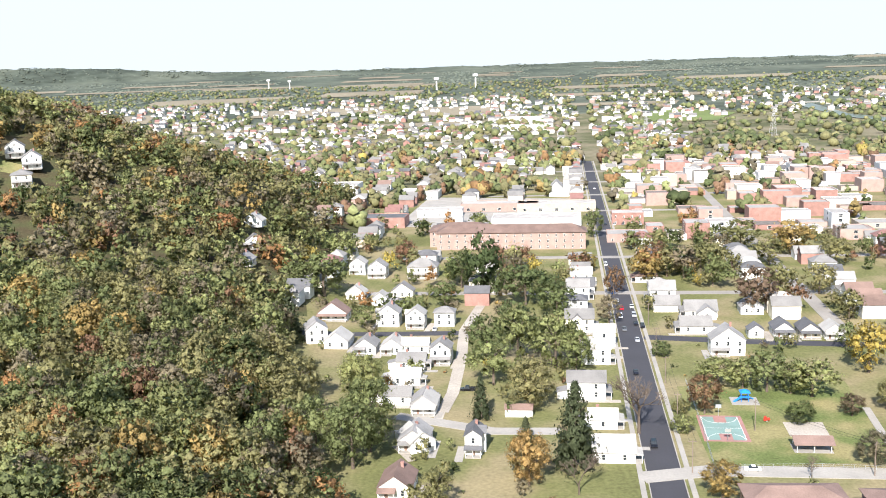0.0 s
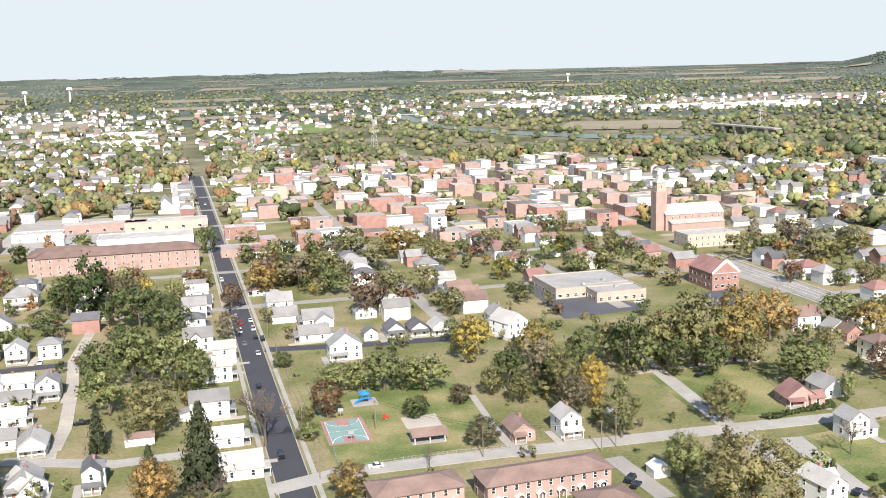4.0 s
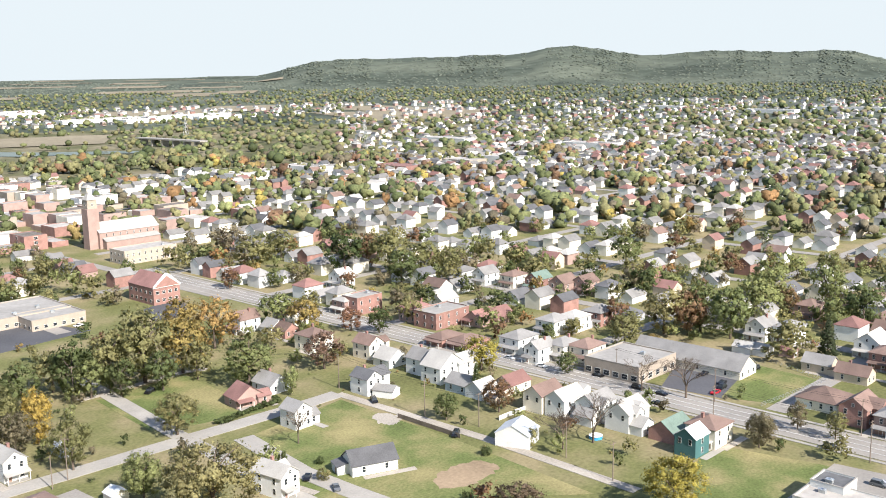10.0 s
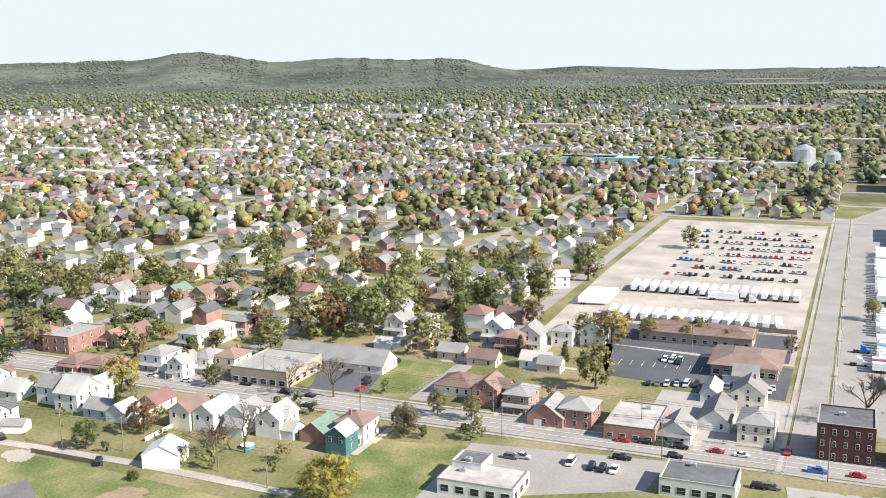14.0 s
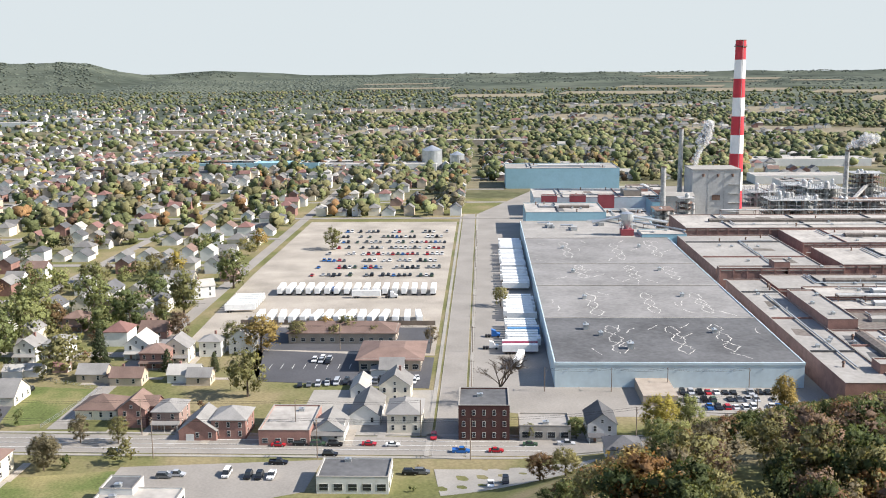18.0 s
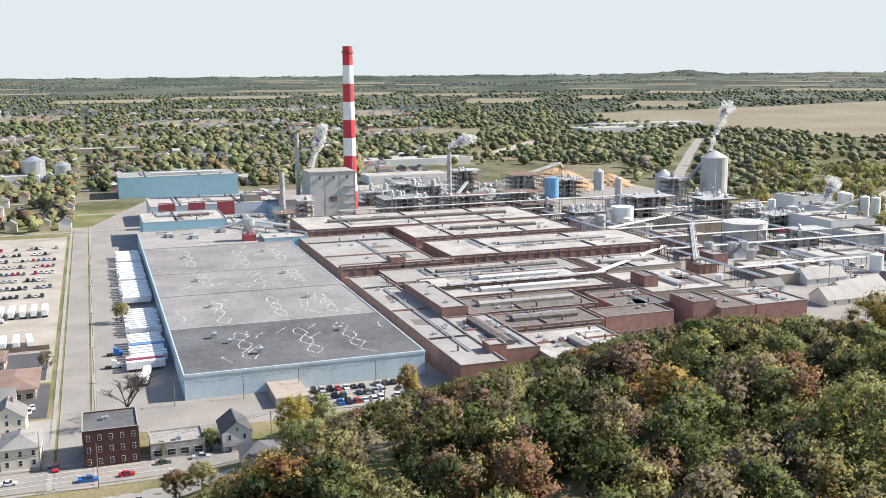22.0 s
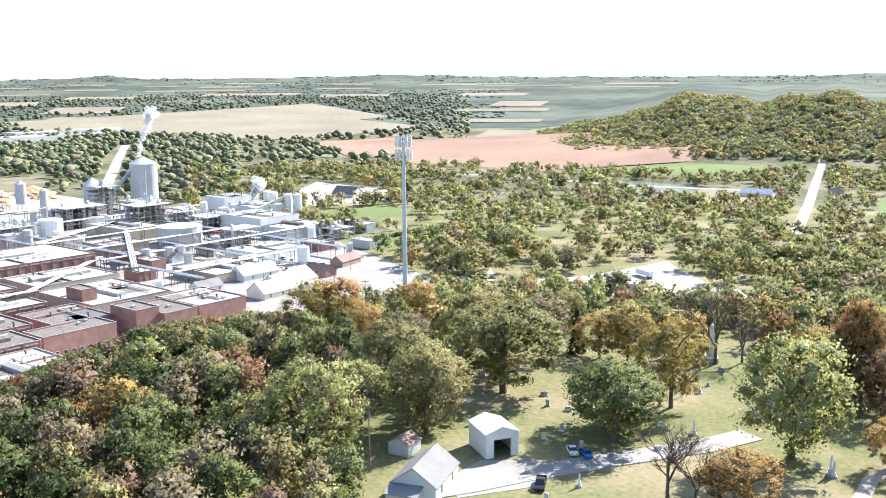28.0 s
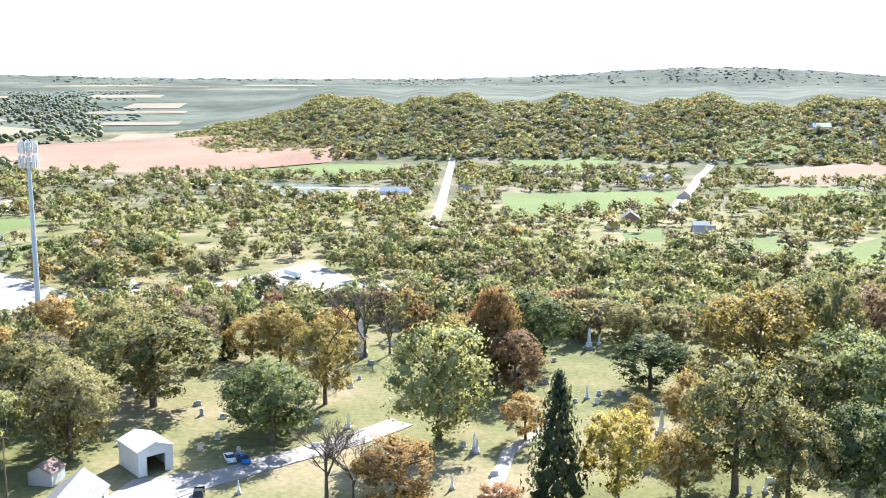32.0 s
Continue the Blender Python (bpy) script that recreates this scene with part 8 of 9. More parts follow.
    if all((gx_ - a) ** 2 + (gy_ - b) ** 2 > (c - 1) ** 2 for a, b, c in OCC) and not (40 < gx_ < 130 and -205 < gy_ < -165 and gy_ > -175 - .12 * gx_):
        headstone(gx_, gy_, rg_.randrange(4), int(rg_.random() < .35), rg_.uniform(-8, 8) + 15)

# ---- parked and passing cars ----
for a_, r_, k_, c_ in (((82.9, 423.8), 90, "sedan", "black"), ((85.0, 438.4), 90, "suv", "silver"), ((81.8, 451.5), 90, "sedan", "red"), ((78.7, 437.2), 90, "suv", "white"), ((76.4, 415.2), 90, "sedan", "grey"),
                       ((84.9, 418.8), 90, "suv", "black"), ((82.2, 466.0), 90, "sedan", "white"), ((69.5, 354.8), 90, "sedan", "black"), ((61.2, 284.5), 90, "suv", "black"), ((78.6, 398.1), 90, "sedan", "silver"),
                       ((83.4, 483.7), 90, "sedan", "blue"), ((87.0, 454.1), 90, "sedan", "white"), ((91.3, 553.0), 90, "suv", "white"), ((136.8, 888.6), 90, "sedan", "white")):
    car(*a_, r_, k_, c_, "standing at the kerb of the dark street")
for a_, r_, k_, c_ in (((300.1, 25.4), 90, "sedan", "red"), ((300.1, 18.6), 90, "suv", "black"), ((299.4, 13.2), 90, "suv", "green"), ((298.3, 7.9), 90, "suv", "black"), ((290.3, 9.3), 90, "suv", "black"),
                       ((297.5, -2.7), 90, "sedan", "red"), ((295.9, -10.0), 90, "sedan", "white"), ((301.4, -23.2), 0, "suv", "red"), ((288.4, -30.5), 90, "pickup", "blue"), ((287.5, -41.1), 90, "sedan", "red"),
                       ((291.4, -52.3), 90, "sedan", "green"), ((290.5, -63.5), 90, "pickup", "silver"), ((285.6, 24.4), 90, "pickup", "black"), ((299.0, 74.8), 90, "suv", "black"), ((307.9, 134.4), 90, "sedan", "black"),
                       ((324.5, 190.1), 90, "sedan", "white"), ((327.1, 206.4), 90, "sedan", "silver"), ((325.4, 166.1), 90, "sedan", "black"), ((320.1, 147.5), 90, "suv", "black"), ((318.5, 137.8), 90, "sedan", "black")):
    car(*a_, r_, k_, c_, "on the main road")
for a_, r_, k_, c_ in (((278.7, 38.7), 0, "van", "white"), ((276.6, 32.4), 0, "suv", "black"), ((276.0, 29.2), 0, "suv", "black"), ((276.0, 25.7), 0, "pickup", "white"), ((278.8, 56.5), 90, "suv", "grey"), ((279.8, 53.4), 90, "pickup", "silver"),
                       ((341.8, 124.6), 0, "sedan", "black"), ((352.1, 122.9), 0, "van", "white"), ((364.9, 120.2), 0, "suv", "black"), ((336.6, 122.7), 0, "suv", "black"), ((330.3, 122.6), 0, "sedan", "red"), ((348.6, 134.0), 0, "sedan", "black"),
                       ((257.1, 218.2), 60, "suv", "black"), ((246.2, 175.5), 30, "suv", "black"), ((194.9, 191.1), 40, "sedan", "black"), ((194.1, 179.4), 60, "sedan", "grey"), ((145.5, 224.2), 40, "suv", "black"), ((144.8, 220.3), 40, "sedan", "black"),
                       ((220.0, 293.5), 30, "suv", "black"), ((84.5, 264.3), 0, "sedan", "white"), ((264.2, 401.2), 0, "sedan", "white"), ((313.4, 414.0), 0, "sedan", "red"), ((7.2, 342.0), 0, "pickup", "black"), ((-4.7, 425.5), 90, "sedan", "white"),
                       ((273.4, -14.1), 90, "suv", "black"), ((273.6, -17.4), 90, "suv", "grey"), ((258.5, -39.6), 0, "suv", "black"), ((257.9, -35.4), 0, "sedan", "white")):
    car(*a_, r_, k_, c_, "parked off the street")

# ---- poles and lines ----
POLES = []


def line_of(pts, h=11.5, arms=1):
    """Poles along a line, joined by wires."""
    last = None
    for x, y in pts:
        pole(x, y, h, arms, math.degrees(math.atan2(pts[-1][1] - pts[0][1], pts[-1][0] - pts[0][0])) - 90 - GRID)
        top = Vector((x, y, float(ground_z(x, y)) + h - .3))
        if last is not None:
            for o in (-.9, .9):
                d = (top - last).normalized()
                s = Vector((-d.y, d.x, 0)) * o
                wire(last + s, top + s)
        last = top


line_of([(254.7, 194.1), (257.0, 173.9), (249.6, 137.7), (241.8, 118.5)])
line_of([(199.1, 308.9), (232.4, 305.6), (262.0, 238.9), (254.7, 194.1)], 13)
line_of([(231.8, 304.2), (199.2, 308.8), (155.8, 248.1)], 13)
line_of([(94.6, 294.3), (115.9, 257.6), (149.6, 246.1)], 10)
line_of([town(284, 150), town(284, 100), town(284, 50), town(284, 4), town(284, -45), town(284, -80)], 13, 2)
line_of([town(303.5, 200), town(303.5, 160), town(303.5, 110), town(303.5, 60), town(303.5, 20)], 12)
line_of([town(318, 4.5), town(352, 4.5), town(400, 4.5), town(460, 4.5), town(520, 4.5), town(580, 4.5), town(650, 4.5)], 11)
line_of([town(33, 270), town(33, 310), town(33, 350), town(33, 390), town(33, 430)], 10)
line_of([town(349, -22), town(349, -46), town(349, -66), town(349, -95)], 9)
line_of([(112.8, -155.3), (187.0, -256.7)], 14)
line_of([town(404, 22), town(404, 60), town(404, 96)], 11)
line_of([town(460, -350), town(430, -370), town(400, -385)], 12, 2), line_of([town(480, -470), town(440, -450), town(410, -420)], 14, 2)


# ---- fences and hedges ----
def fence(pts, h=1.2, step=2.6, mat=None, label="low chain-link fence with steel posts", solid=False, name="fence"):
    m = mat or STEEL
    base = thing(name, pts[0][0], pts[0][1], 0, 0, label, "fence")
    o = Vector((pts[0][0], pts[0][1], 0))
    me = Solid().box(-.04, .04, -.04, .04, -.2, h).mesh("post", m)
    for p, q in zip(pts, pts[1:]):
        p, q = Vector((*p, 0)), Vector((*q, 0))
        n = max(1, int((q - p).length / step))
        for i in range(n + 1):
            c = p + (q - p) * i / n
            part("post", me, base, (c.x - o.x, c.y - o.y, float(ground_z(c.x, c.y))))
        d = (q - p).normalized()
        s = Vector((-d.y, d.x, 0)) * .02
        zs = [float(ground_z(p.x, p.y)), float(ground_z(q.x, q.y))]
        for k, hh in enumerate((h, h * .55, .12)):
            part("rail", Solid().tube(p - o + Vector((0, 0, zs[0] + hh)), q - o + Vector((0, 0, zs[1] + hh)), .03, n=4).mesh("rail", m), base)
        if solid:
            a, b = p - o, q - o
            part("panel", Solid().add([a - s + Vector((0, 0, zs[0] + .1)), b - s + Vector((0, 0, zs[1] + .1)), b - s + Vector((0, 0, zs[1] + h)), a - s + Vector((0, 0, zs[0] + h)), a + s + Vector((0, 0, zs[0] + .1)), b + s + Vector((0, 0, zs[1] + .1)),
                                       b + s + Vector((0, 0, zs[1] + h)), a + s + Vector((0, 0, zs[0] + h))], [(0, 1, 2, 3), (7, 6, 5, 4), (3, 2, 6, 7), (0, 4, 5, 1), (0, 3, 7, 4), (1, 5, 6, 2)]).mesh("panel", m), base)


fence([(77.2, 265.9), (104.1, 264.3), (126.4, 259.9)], 1.4)
fence([(85.2, 343.8), (79.1, 296.3), (74.8, 268.0)], 1.2)
fence([(249.1, 201.2), (245.0, 173.0)], 1.6, mat=WOODPOLE, label="weathered wooden board fence along the alley", solid=True)
fence([(265.5, 171.6), (283.8, 168.8)], 1.6, mat=TRIM, label="grey board fence between gardens", solid=True)
fence([town(444, 22), town(444, 70), town(446, 112)], 2.2, mat=WOODPOLE, label="long board fence behind the offices", solid=True, step=4)
fence([(325.9, 104.9), (365.2, 94.5), (379.9, 121.0)], 1.2)


def hedge(a, b, h=1.6, w=1.6, colour="dark"):
    a, b = Vector((*a, 0)), Vector((*b, 0))
    rng = np.random.default_rng(int(abs(a.x)))
    n = int((b - a).length / 1.0)
    ts = rng.uniform(0, 1, n * 2)
    xs, ys = a.x + (b.x - a.x) * ts + rng.uniform(-.3, .3, n * 2), a.y + (b.y - a.y) * ts + rng.uniform(-.3, .3, n * 2)
    ob = woods("hedge", xs, ys, np.full(n * 2, h), [LEAF[colour]] * (n * 2), (4, 14, .2), "clipped dark green hedge beside the street", 3, 1.1)
    ob["kind"], ob["category"] = "structure", "hedge"


hedge((210.3, 247.9), (238.4, 246.1))
hedge((211.1, 245.4), (240.3, 249.2))
hedge((405.8, -547.3), (391.2, -634.6), 3, 2)

# ---- yard things by the alley ----
def barrel_pool(x, y, colour):
    t = thing("paddling_pool", x, y, None, 0, "small round blue garden pool behind a house", "pool")
    part("wall", Solid().tube((0, 0, 0), (0, 0, 1.0), 2.1, n=18).mesh("wall", material("pool_blue", (0.05, 0.30, 0.55), .4)), t)
    part("rim", Solid().tube((0, 0, 1.0), (0, 0, 1.08), 2.2, n=18).mesh("rim", TRIM), t)


barrel_pool(268.6, 137.7, "blue")
shed(283.2, 153.5, 30, w=5, d=5, wall=6, roof=0), shed(278.4, 182.3, 0, w=3, d=4, wall=3, roof=1), shed(305.4, 162.4, 0, w=4, d=5, wall=2, roof=3)


# ---- houses on the wooded spur ----
for a_, k_ in ((HILL_HOMES[0], 0), (HILL_HOMES[1], 1), (HILL_HOMES[2], 0)):
    house(*a_, 20, w=10, d=12, floors=2, wall=k_, roof=0, porch=1, kind="hip" if k_ else "gable", label="two-storey pale house on the wooded hillside", grid=False)
    taken(*a_, 13)
patch("lawn_hill", [(HILL_HOMES[2][0] - 12, HILL_HOMES[2][1] - 22), (HILL_HOMES[2][0] + 14, HILL_HOMES[2][1] - 20), (HILL_HOMES[2][0] + 12, HILL_HOMES[2][1] - 8), (HILL_HOMES[2][0] - 10, HILL_HOMES[2][1] - 8)], LAWN, 0.3, "small green hillside lawn", "lawn", thick=3)

# ---- business strip north of the old hospital ----
patch("car_park_north", [(-33.7, 713.7), (-10.3, 868.5), (114.9, 829.6), (95.9, 679.5)], CONCRETE, 0.05, "pale concrete yards and car parks", "car park")
bigblock(-17.8, 870.4, 34, 30, 6, WALLS[0], PALEROOF, 0, "white low warehouse with flat roof", floors=1, cols=(3, 2))
bigblock(66.6, 697.8, 62, 26, 7, WALLS[0], PALEROOF, 0, "long white flat-roofed warehouse", floors=1, cols=(4, 1))
bigblock(45.8, 780.1, 60, 18, 6, PINKBRICK, PALEROOF, 0, "low brick and white shop row", floors=1, cols=(5, 1), win="shop")
bigblock(89.1, 770.1, 60, 20, 6, TANBRICK, PALEROOF, 0, "low cream shop row", floors=1, cols=(5, 1), win="shop")
bigblock(-0.9, 760.9, 34, 16, 5, WALLS[0], PALEROOF, 0, "low white workshop with flat roof", floors=1, cols=(3, 1))
bigblock(-96.4, 890.3, 50, 26, 7, WALLS[0], PALEROOF, 0, "white commercial building with flat roof", floors=1, cols=(4, 1))
bigblock(-42.2, 720.6, 34, 22, 7, BRICK, DARKROOF, 0, "low brick building with a dark roof", floors=1, cols=(3, 1))
bigblock(130.2, 697.0, 22, 16, 8, BRICK, PALEROOF, 0, "two-storey red brick building with flat roof", floors=2, cols=(4, 2))
bigblock(117.8, 630.5, 26, 18, 5, PINKBRICK, FLATROOF, 0, "low brick building with flat roof", floors=1, cols=(4, 2))
for i_ in range(30):
    a_ = town(-60 + 6 * (i_ % 15) + 30, 700 + 40 * (i_ // 15))
    car(*a_, 90, rng_.choice(["sedan", "suv"]), rng_.choice(names_), "parked in the business strip", simple=True) if i_ % 4 else None


def steeple_church(x, y):
    base = thing("chapel", x, y, None, GRID, "grey stone chapel with a pointed steeple", "church")
    ws, rs = gable_meshes(12, 24, 7, 6)
    part("wall", ws.mesh("wall", WALLS[GREY_W]), base), part("roof", rs.mesh("roof", ROOFS[0]), base)
    part("tower", Solid().box(6, 11, -12, -7, -.4, 14).mesh("tower", WALLS[GREY_W]), base)
    part("steeple", Solid().add([(5.7, -12.3, 14), (11.3, -12.3, 14), (11.3, -6.7, 14), (5.7, -6.7, 14), (8.5, -9.5, 27)], [(0, 1, 4), (1, 2, 4), (2, 3, 4), (3, 0, 4), (3, 2, 1, 0)]).mesh("steeple", ROOFS[0]), base)


steeple_church(99.5, 859.1)
taken(99.5, 859.1, 15)

# ---- long sheds and stores beyond the town ----
LONG = [((1231.4, 189.2), 150, 40, "w"), ((1210.9, 113.7), 150, 30, "b"), ((1367.6, 225.6), 60, 50, "g"), ((1176.6, -33.2), 130, 40, "w"), ((1202.5, 5.5), 110, 36, "w"), ((1508.4, 1956.4), 120, 40, "w"), ((1564.5, 2596.0), 150, 40, "w"),
        ((1726.8, 3288.9), 120, 40, "w"), ((1673.0, 1899.3), 110, 30, "w"), ((1779.7, 3642.6), 140, 50, "w"), ((1650.4, 2772.0), 200, 60, "w"), ((1472.8, 2072.6), 220, 50, "w"), ((1688.6, 2022.8), 240, 40, "w"), ((1227.6, 2411.1), 120, 40, "w"),
        ((166.1, 1932.9), 90, 40, "w"), ((140.9, 1697.1), 80, 30, "w"), ((309.2, 1849.0), 20, 20, "w"), ((-105.5, 3437.2), 70, 50, "w"), ((1671.6, -1310.1), 240, 50, "w"), ((1565.7, -1202.1), 260, 60, "w"), ((1144.5, -522.3), 160, 40, "w"),
        ((969.6, -443.1), 90, 34, "w"), ((870.2, -353.7), 60, 30, "w"), ((883.1, 701.3), 50, 30, "r"), ((735.9, 633.6), 60, 26, "w"), ((974.5, 676.2), 44, 30, "t"), ((828.9, 790.0), 60, 30, "w"), ((751.3, 801.4), 60, 30, "w"), ((1029.5, 652.6), 60, 30, "w"),
        ((2442.2, 1071.0), 120, 30, "w"), ((2469.6, 620.4), 160, 30, "w"), ((2314.8, 748.7), 120, 30, "w"), ((1265.3, 906.0), 90, 30, "w"), ((1263.1, 659.4), 80, 30, "w"), ((1909.9, 307.7), 120, 36, "t"), ((1545.2, -165.6), 200, 26, "t")]
for a_, w_, d_, c_ in LONG:
    far_x, far_y, far_k = drawn_in(*a_)
    w_, d_ = w_ * far_k, d_ * far_k
    taken(far_x, far_y, w_ * .35)
    block(far_x, far_y, w_, d_, 8 * far_k, {"w": WALLS[0], "b": BLUEWALL2, "g": WALLS[2], "r": BRICK, "t": TANBRICK}[c_], {"b": BLUEWALL2, "g": ROOFS[1], "r": ROOFS[4]}.get(c_, PALEROOF), -90 if abs(a_[0]) > abs(a_[1]) else 0,
          "long low commercial shed with a flat roof beyond the town", floors=1, cols=(0, 0), vents=0, name="commercial_shed", win="shop", sides="s")


def water_tower(x, y, h):
    t = thing("water_tower", x, y, None, 0, "white water tower on a slender stem far off", "water tower", "water towers")
    part("stem", Solid().tube((0, 0, -1), (0, 0, h * .8), h * .06, h * .05, 12).mesh("stem", WHITEBAND), t)
    part("bowl", Solid().tube((0, 0, h * .72), (0, 0, h * .82), h * .06, h * .2, 16).tube((0, 0, h * .82), (0, 0, h * .95), h * .2, h * .2, 16).tube((0, 0, h * .95), (0, 0, h), h * .2, h * .06, 16).mesh("bowl", WHITEBAND), t)


for a_, h_ in (((-971.9, 5858.7), 48), ((-823.1, 5663.1), 42), ((-3.9, 4393.2), 48), ((175.0, 4656.5), 55), ((3005.4, 5342.4), 45)):
    far_x, far_y, far_k = drawn_in(*a_)
    water_tower(far_x, far_y, h_ * far_k * 1.15)


def bridge(a, b):
    a, b = Vector((*a, 0)), Vector((*b, 0))
    d = b - a
    t = thing("road_bridge", a.x, a.y, 0, math.degrees(math.atan2(d.y, d.x)), "pale concrete road bridge over the river", "bridge")
    part("deck", Solid().box(0, d.length, -7, 7, 11, 13).mesh("deck", CONCRETE), t)
    for i in range(6):
        part("pier", Solid().box(-1.5, 1.5, -6, 6, -1, 11).mesh("pier", CONCRETE), t, (d.length * (i + .5) / 6, 0, 0))


bridge((692.7, 2070.8), (786.5, 2059.9)), bridge((1020.8, 1341.9), (1007.5, 1172.4))


def pylon(x, y, h=38):
    t = thing("lattice_pylon", x, y, None, 10, "grey lattice power pylon above the trees", "pylon", "lattice pylons")
    for sx in (-1, 1):
        for sy in (-1, 1):
            part("leg", Solid().tube((sx * 4, sy * 4, -.5), (sx * .6, sy * .6, h), .25, .18, n=4).mesh("leg", STEEL2), t)
    for i, z in enumerate((h * .72, h * .85, h)):
        part("crossarm", Solid().tube((-7 + i, 0, z), (7 - i, 0, z), .3, n=4).mesh("crossarm", STEEL2), t)
    br = Solid()
    for k in range(6):
        z0, z1 = h * k / 6, h * (k + 1) / 6
        w0, w1 = 4 - 3.4 * k / 6, 4 - 3.4 * (k + 1) / 6
        for s in (-1, 1):
            br.tube((-w0, s * w0, z0), (w1, s * w1, z1), .12, n=3).tube((s * w0, -w0, z0), (s * w1, w1, z1), .12, n=3)
    part("bracing", br.mesh("bracing", STEEL2), t)


for a_ in ((294.4, 1433.4), (467.6, 1408.6), (1194.3, 1015.3), (1134.5, 1364.3), (1788.1, 1015.6)):
    pylon(*a_)
# ---- valley buildings ----
for a_, w_, d_, wl_, rf_ in (((181.5, -487.6), 14, 8, 4, 3), ((166.2, -491.9), 10, 30, 0, 5), ((132.6, -486.6), 10, 30, 0, 5), ((573.7, -761.9), 24, 18, 2, 1), ((366.8, -483.8), 9, 20, 5, 4), ((8.8, -811.5), 14, 16, 4, 1), ((21.2, -777.6), 10, 14, 0, 3),
                             ((-44.7, -741.6), 16, 14, 4, 0), ((-44.4, -774.6), 12, 10, 0, 5), ((-39.2, -985.4), 10, 16, 3, 2), ((173.5, -986.0), 14, 10, 0, 0), ((-243.8, -1497.2), 24, 14, 0, 5), ((237.3, -950.3), 30, 10, 0, 5), ((220.3, -1352.8), 14, 10, 0, 3)):
    put(*a_, 10 if w_ <= d_ else 100, w=min(w_, d_), d=max(w_, d_), floors=1, wall=wl_, roof=rf_, porch=0, chimney=False, windows=1, label=f"{WALL_WORDS[wl_]} farm building with a {ROOF_WORDS[rf_]} roof in the valley", name="farm_building")
for i_ in range(16):
    put(*[c + rng_.uniform(-10, 10) for c in ((1 - i_ / 16) * Vector((120.9, -1161.5)) + (i_ / 16) * Vector((-32.8, -1158.3)))], 20, w=9, d=12, floors=1, wall=rng_.choice([0, 0, 1, 5]), roof=rng_.choice([0, 3, 3, 2]), porch=0, chimney=False, windows=1)
for i_ in range(6):
    car(*[c + rng_.uniform(-3, 3) for c in ((1 - i_ / 6) * Vector((277.2, -473.4)) + (i_ / 6) * Vector((269.6, -492.4)))], 30, "sedan", rng_.choice(names_), "parked on a gravel yard", simple=True)
car(215.6, -520.1, 20, "pickup", "white", "parked on the valley yard"), trailer(195.8, -539.0, 60, 0), trailer(696.3, -793.6, 60, 0)

# ---- the rest of the town ----
for i_ in range(1, 9):
    street("road_town_street", (299 + 96 * i_, 140 if i_ < 5 else -20), (299 + 96 * i_, 900), 7.0, ASPHALT, "worn residential street", walks=False)
for j_ in range(0, 9):
    street("road_town_avenue", (308, 140 + 92 * j_), (1150, 140 + 92 * j_), 7.0, ASPHALT, "worn residential avenue", walks=False)
for j_ in range(0, 7):
    street("road_north_avenue", (-110 + 10 * j_, 492 + 92 * j_), (290, 492 + 92 * j_), 7.0, ASPHALT, "worn town avenue", walks=False)
for i_ in range(3):
    street("road_north_street", (112 + 88 * i_, 425), (112 + 88 * i_, 1150), 7.0, ASPHALT, "worn town street", walks=False)

RNG = np.random.default_rng(3)
def corridor(pts, w):
    """Keeps trees off a road."""
    for p, q in zip(pts, pts[1:]):
        p, q = Vector(p), Vector(q)
        d = (q - p).normalized()
        s = Vector((-d.y, d.x)) * w
        open_up([tuple(p + s - d * w * .3), tuple(q + s + d * w * .3), tuple(q - s + d * w * .3), tuple(p - s - d * w * .3)])


def draped(name, poly, mat, label, category, lift=0.05, cell=90.0):
    """A field laid over rising ground: its outline cut fine, points within, all at the ground's height."""
    ring = []
    for (x0, y0), (x1, y1) in zip(poly, poly[1:] + poly[:1]):
        k = max(1, int(math.hypot(x1 - x0, y1 - y0) / cell))
        ring += [Vector((x0 + (x1 - x0) * i / k, y0 + (y1 - y0) * i / k)) for i in range(k)]
    n = len(ring)
    xs, ys = [q.x for q in ring], [q.y for q in ring]
    pts = ring + [Vector((x, y)) for x in np.arange(min(xs), max(xs), cell) for y in np.arange(min(ys), max(ys), cell) if inside(x, y, poly)]
    flat, _, tris, *_ = geometry.delaunay_2d_cdt(pts, [(i, (i + 1) % n) for i in range(n)], [], 1, 0.01)
    vs = [(q.x, q.y, float(ground_z(q.x, q.y)) + lift) for q in flat]
    open_up(poly)
    return tagged(new(name, raw_mesh(name, vs, tris, [mat])), label, category, kind="structure")


def clearing(name, poly, mat, label, category="field", lift=0.05):
    if max(math.hypot(*q) for q in poly) < PLAIN:
        patch(name, poly, mat, lift, label, category, thick=0.4)
    else:
        draped(name, [drawn_in(*q)[:2] for q in poly], mat, label, category, 0.8)


draped("yard_south", [(276.1, -21.2), (272.9, -48.6), (268.7, -68.8), (248.9, -53.5), (255.6, -21.3)], CONCRETE, "pale worn parking yard beside the main road", "yard", 0.12, 3.0)
clearing("field_stubble", [(1049.9, -1373.4), (578.1, -1473.0), (367.4, -1459.4), (394.2, -1258.6), (524.8, -1084.0), (721.4, -1100.5)], FIELD, "wide reddish stubble field")
clearing("field_far", [(1906.2, -1324.4), (2377.4, -1829.8), (1782.2, -2230.5), (1175.3, -1861.9), (1158.1, -1383.8), (1509.8, -1351.6)], HAYFIELD, "pale dry field on the plain")
clearing("field_far", [(2215.4, -1494.3), (2513.0, -3121.9), (1540.0, -2254.0), (1449.6, -1465.9)], HAYFIELD, "pale dry field on the plain")
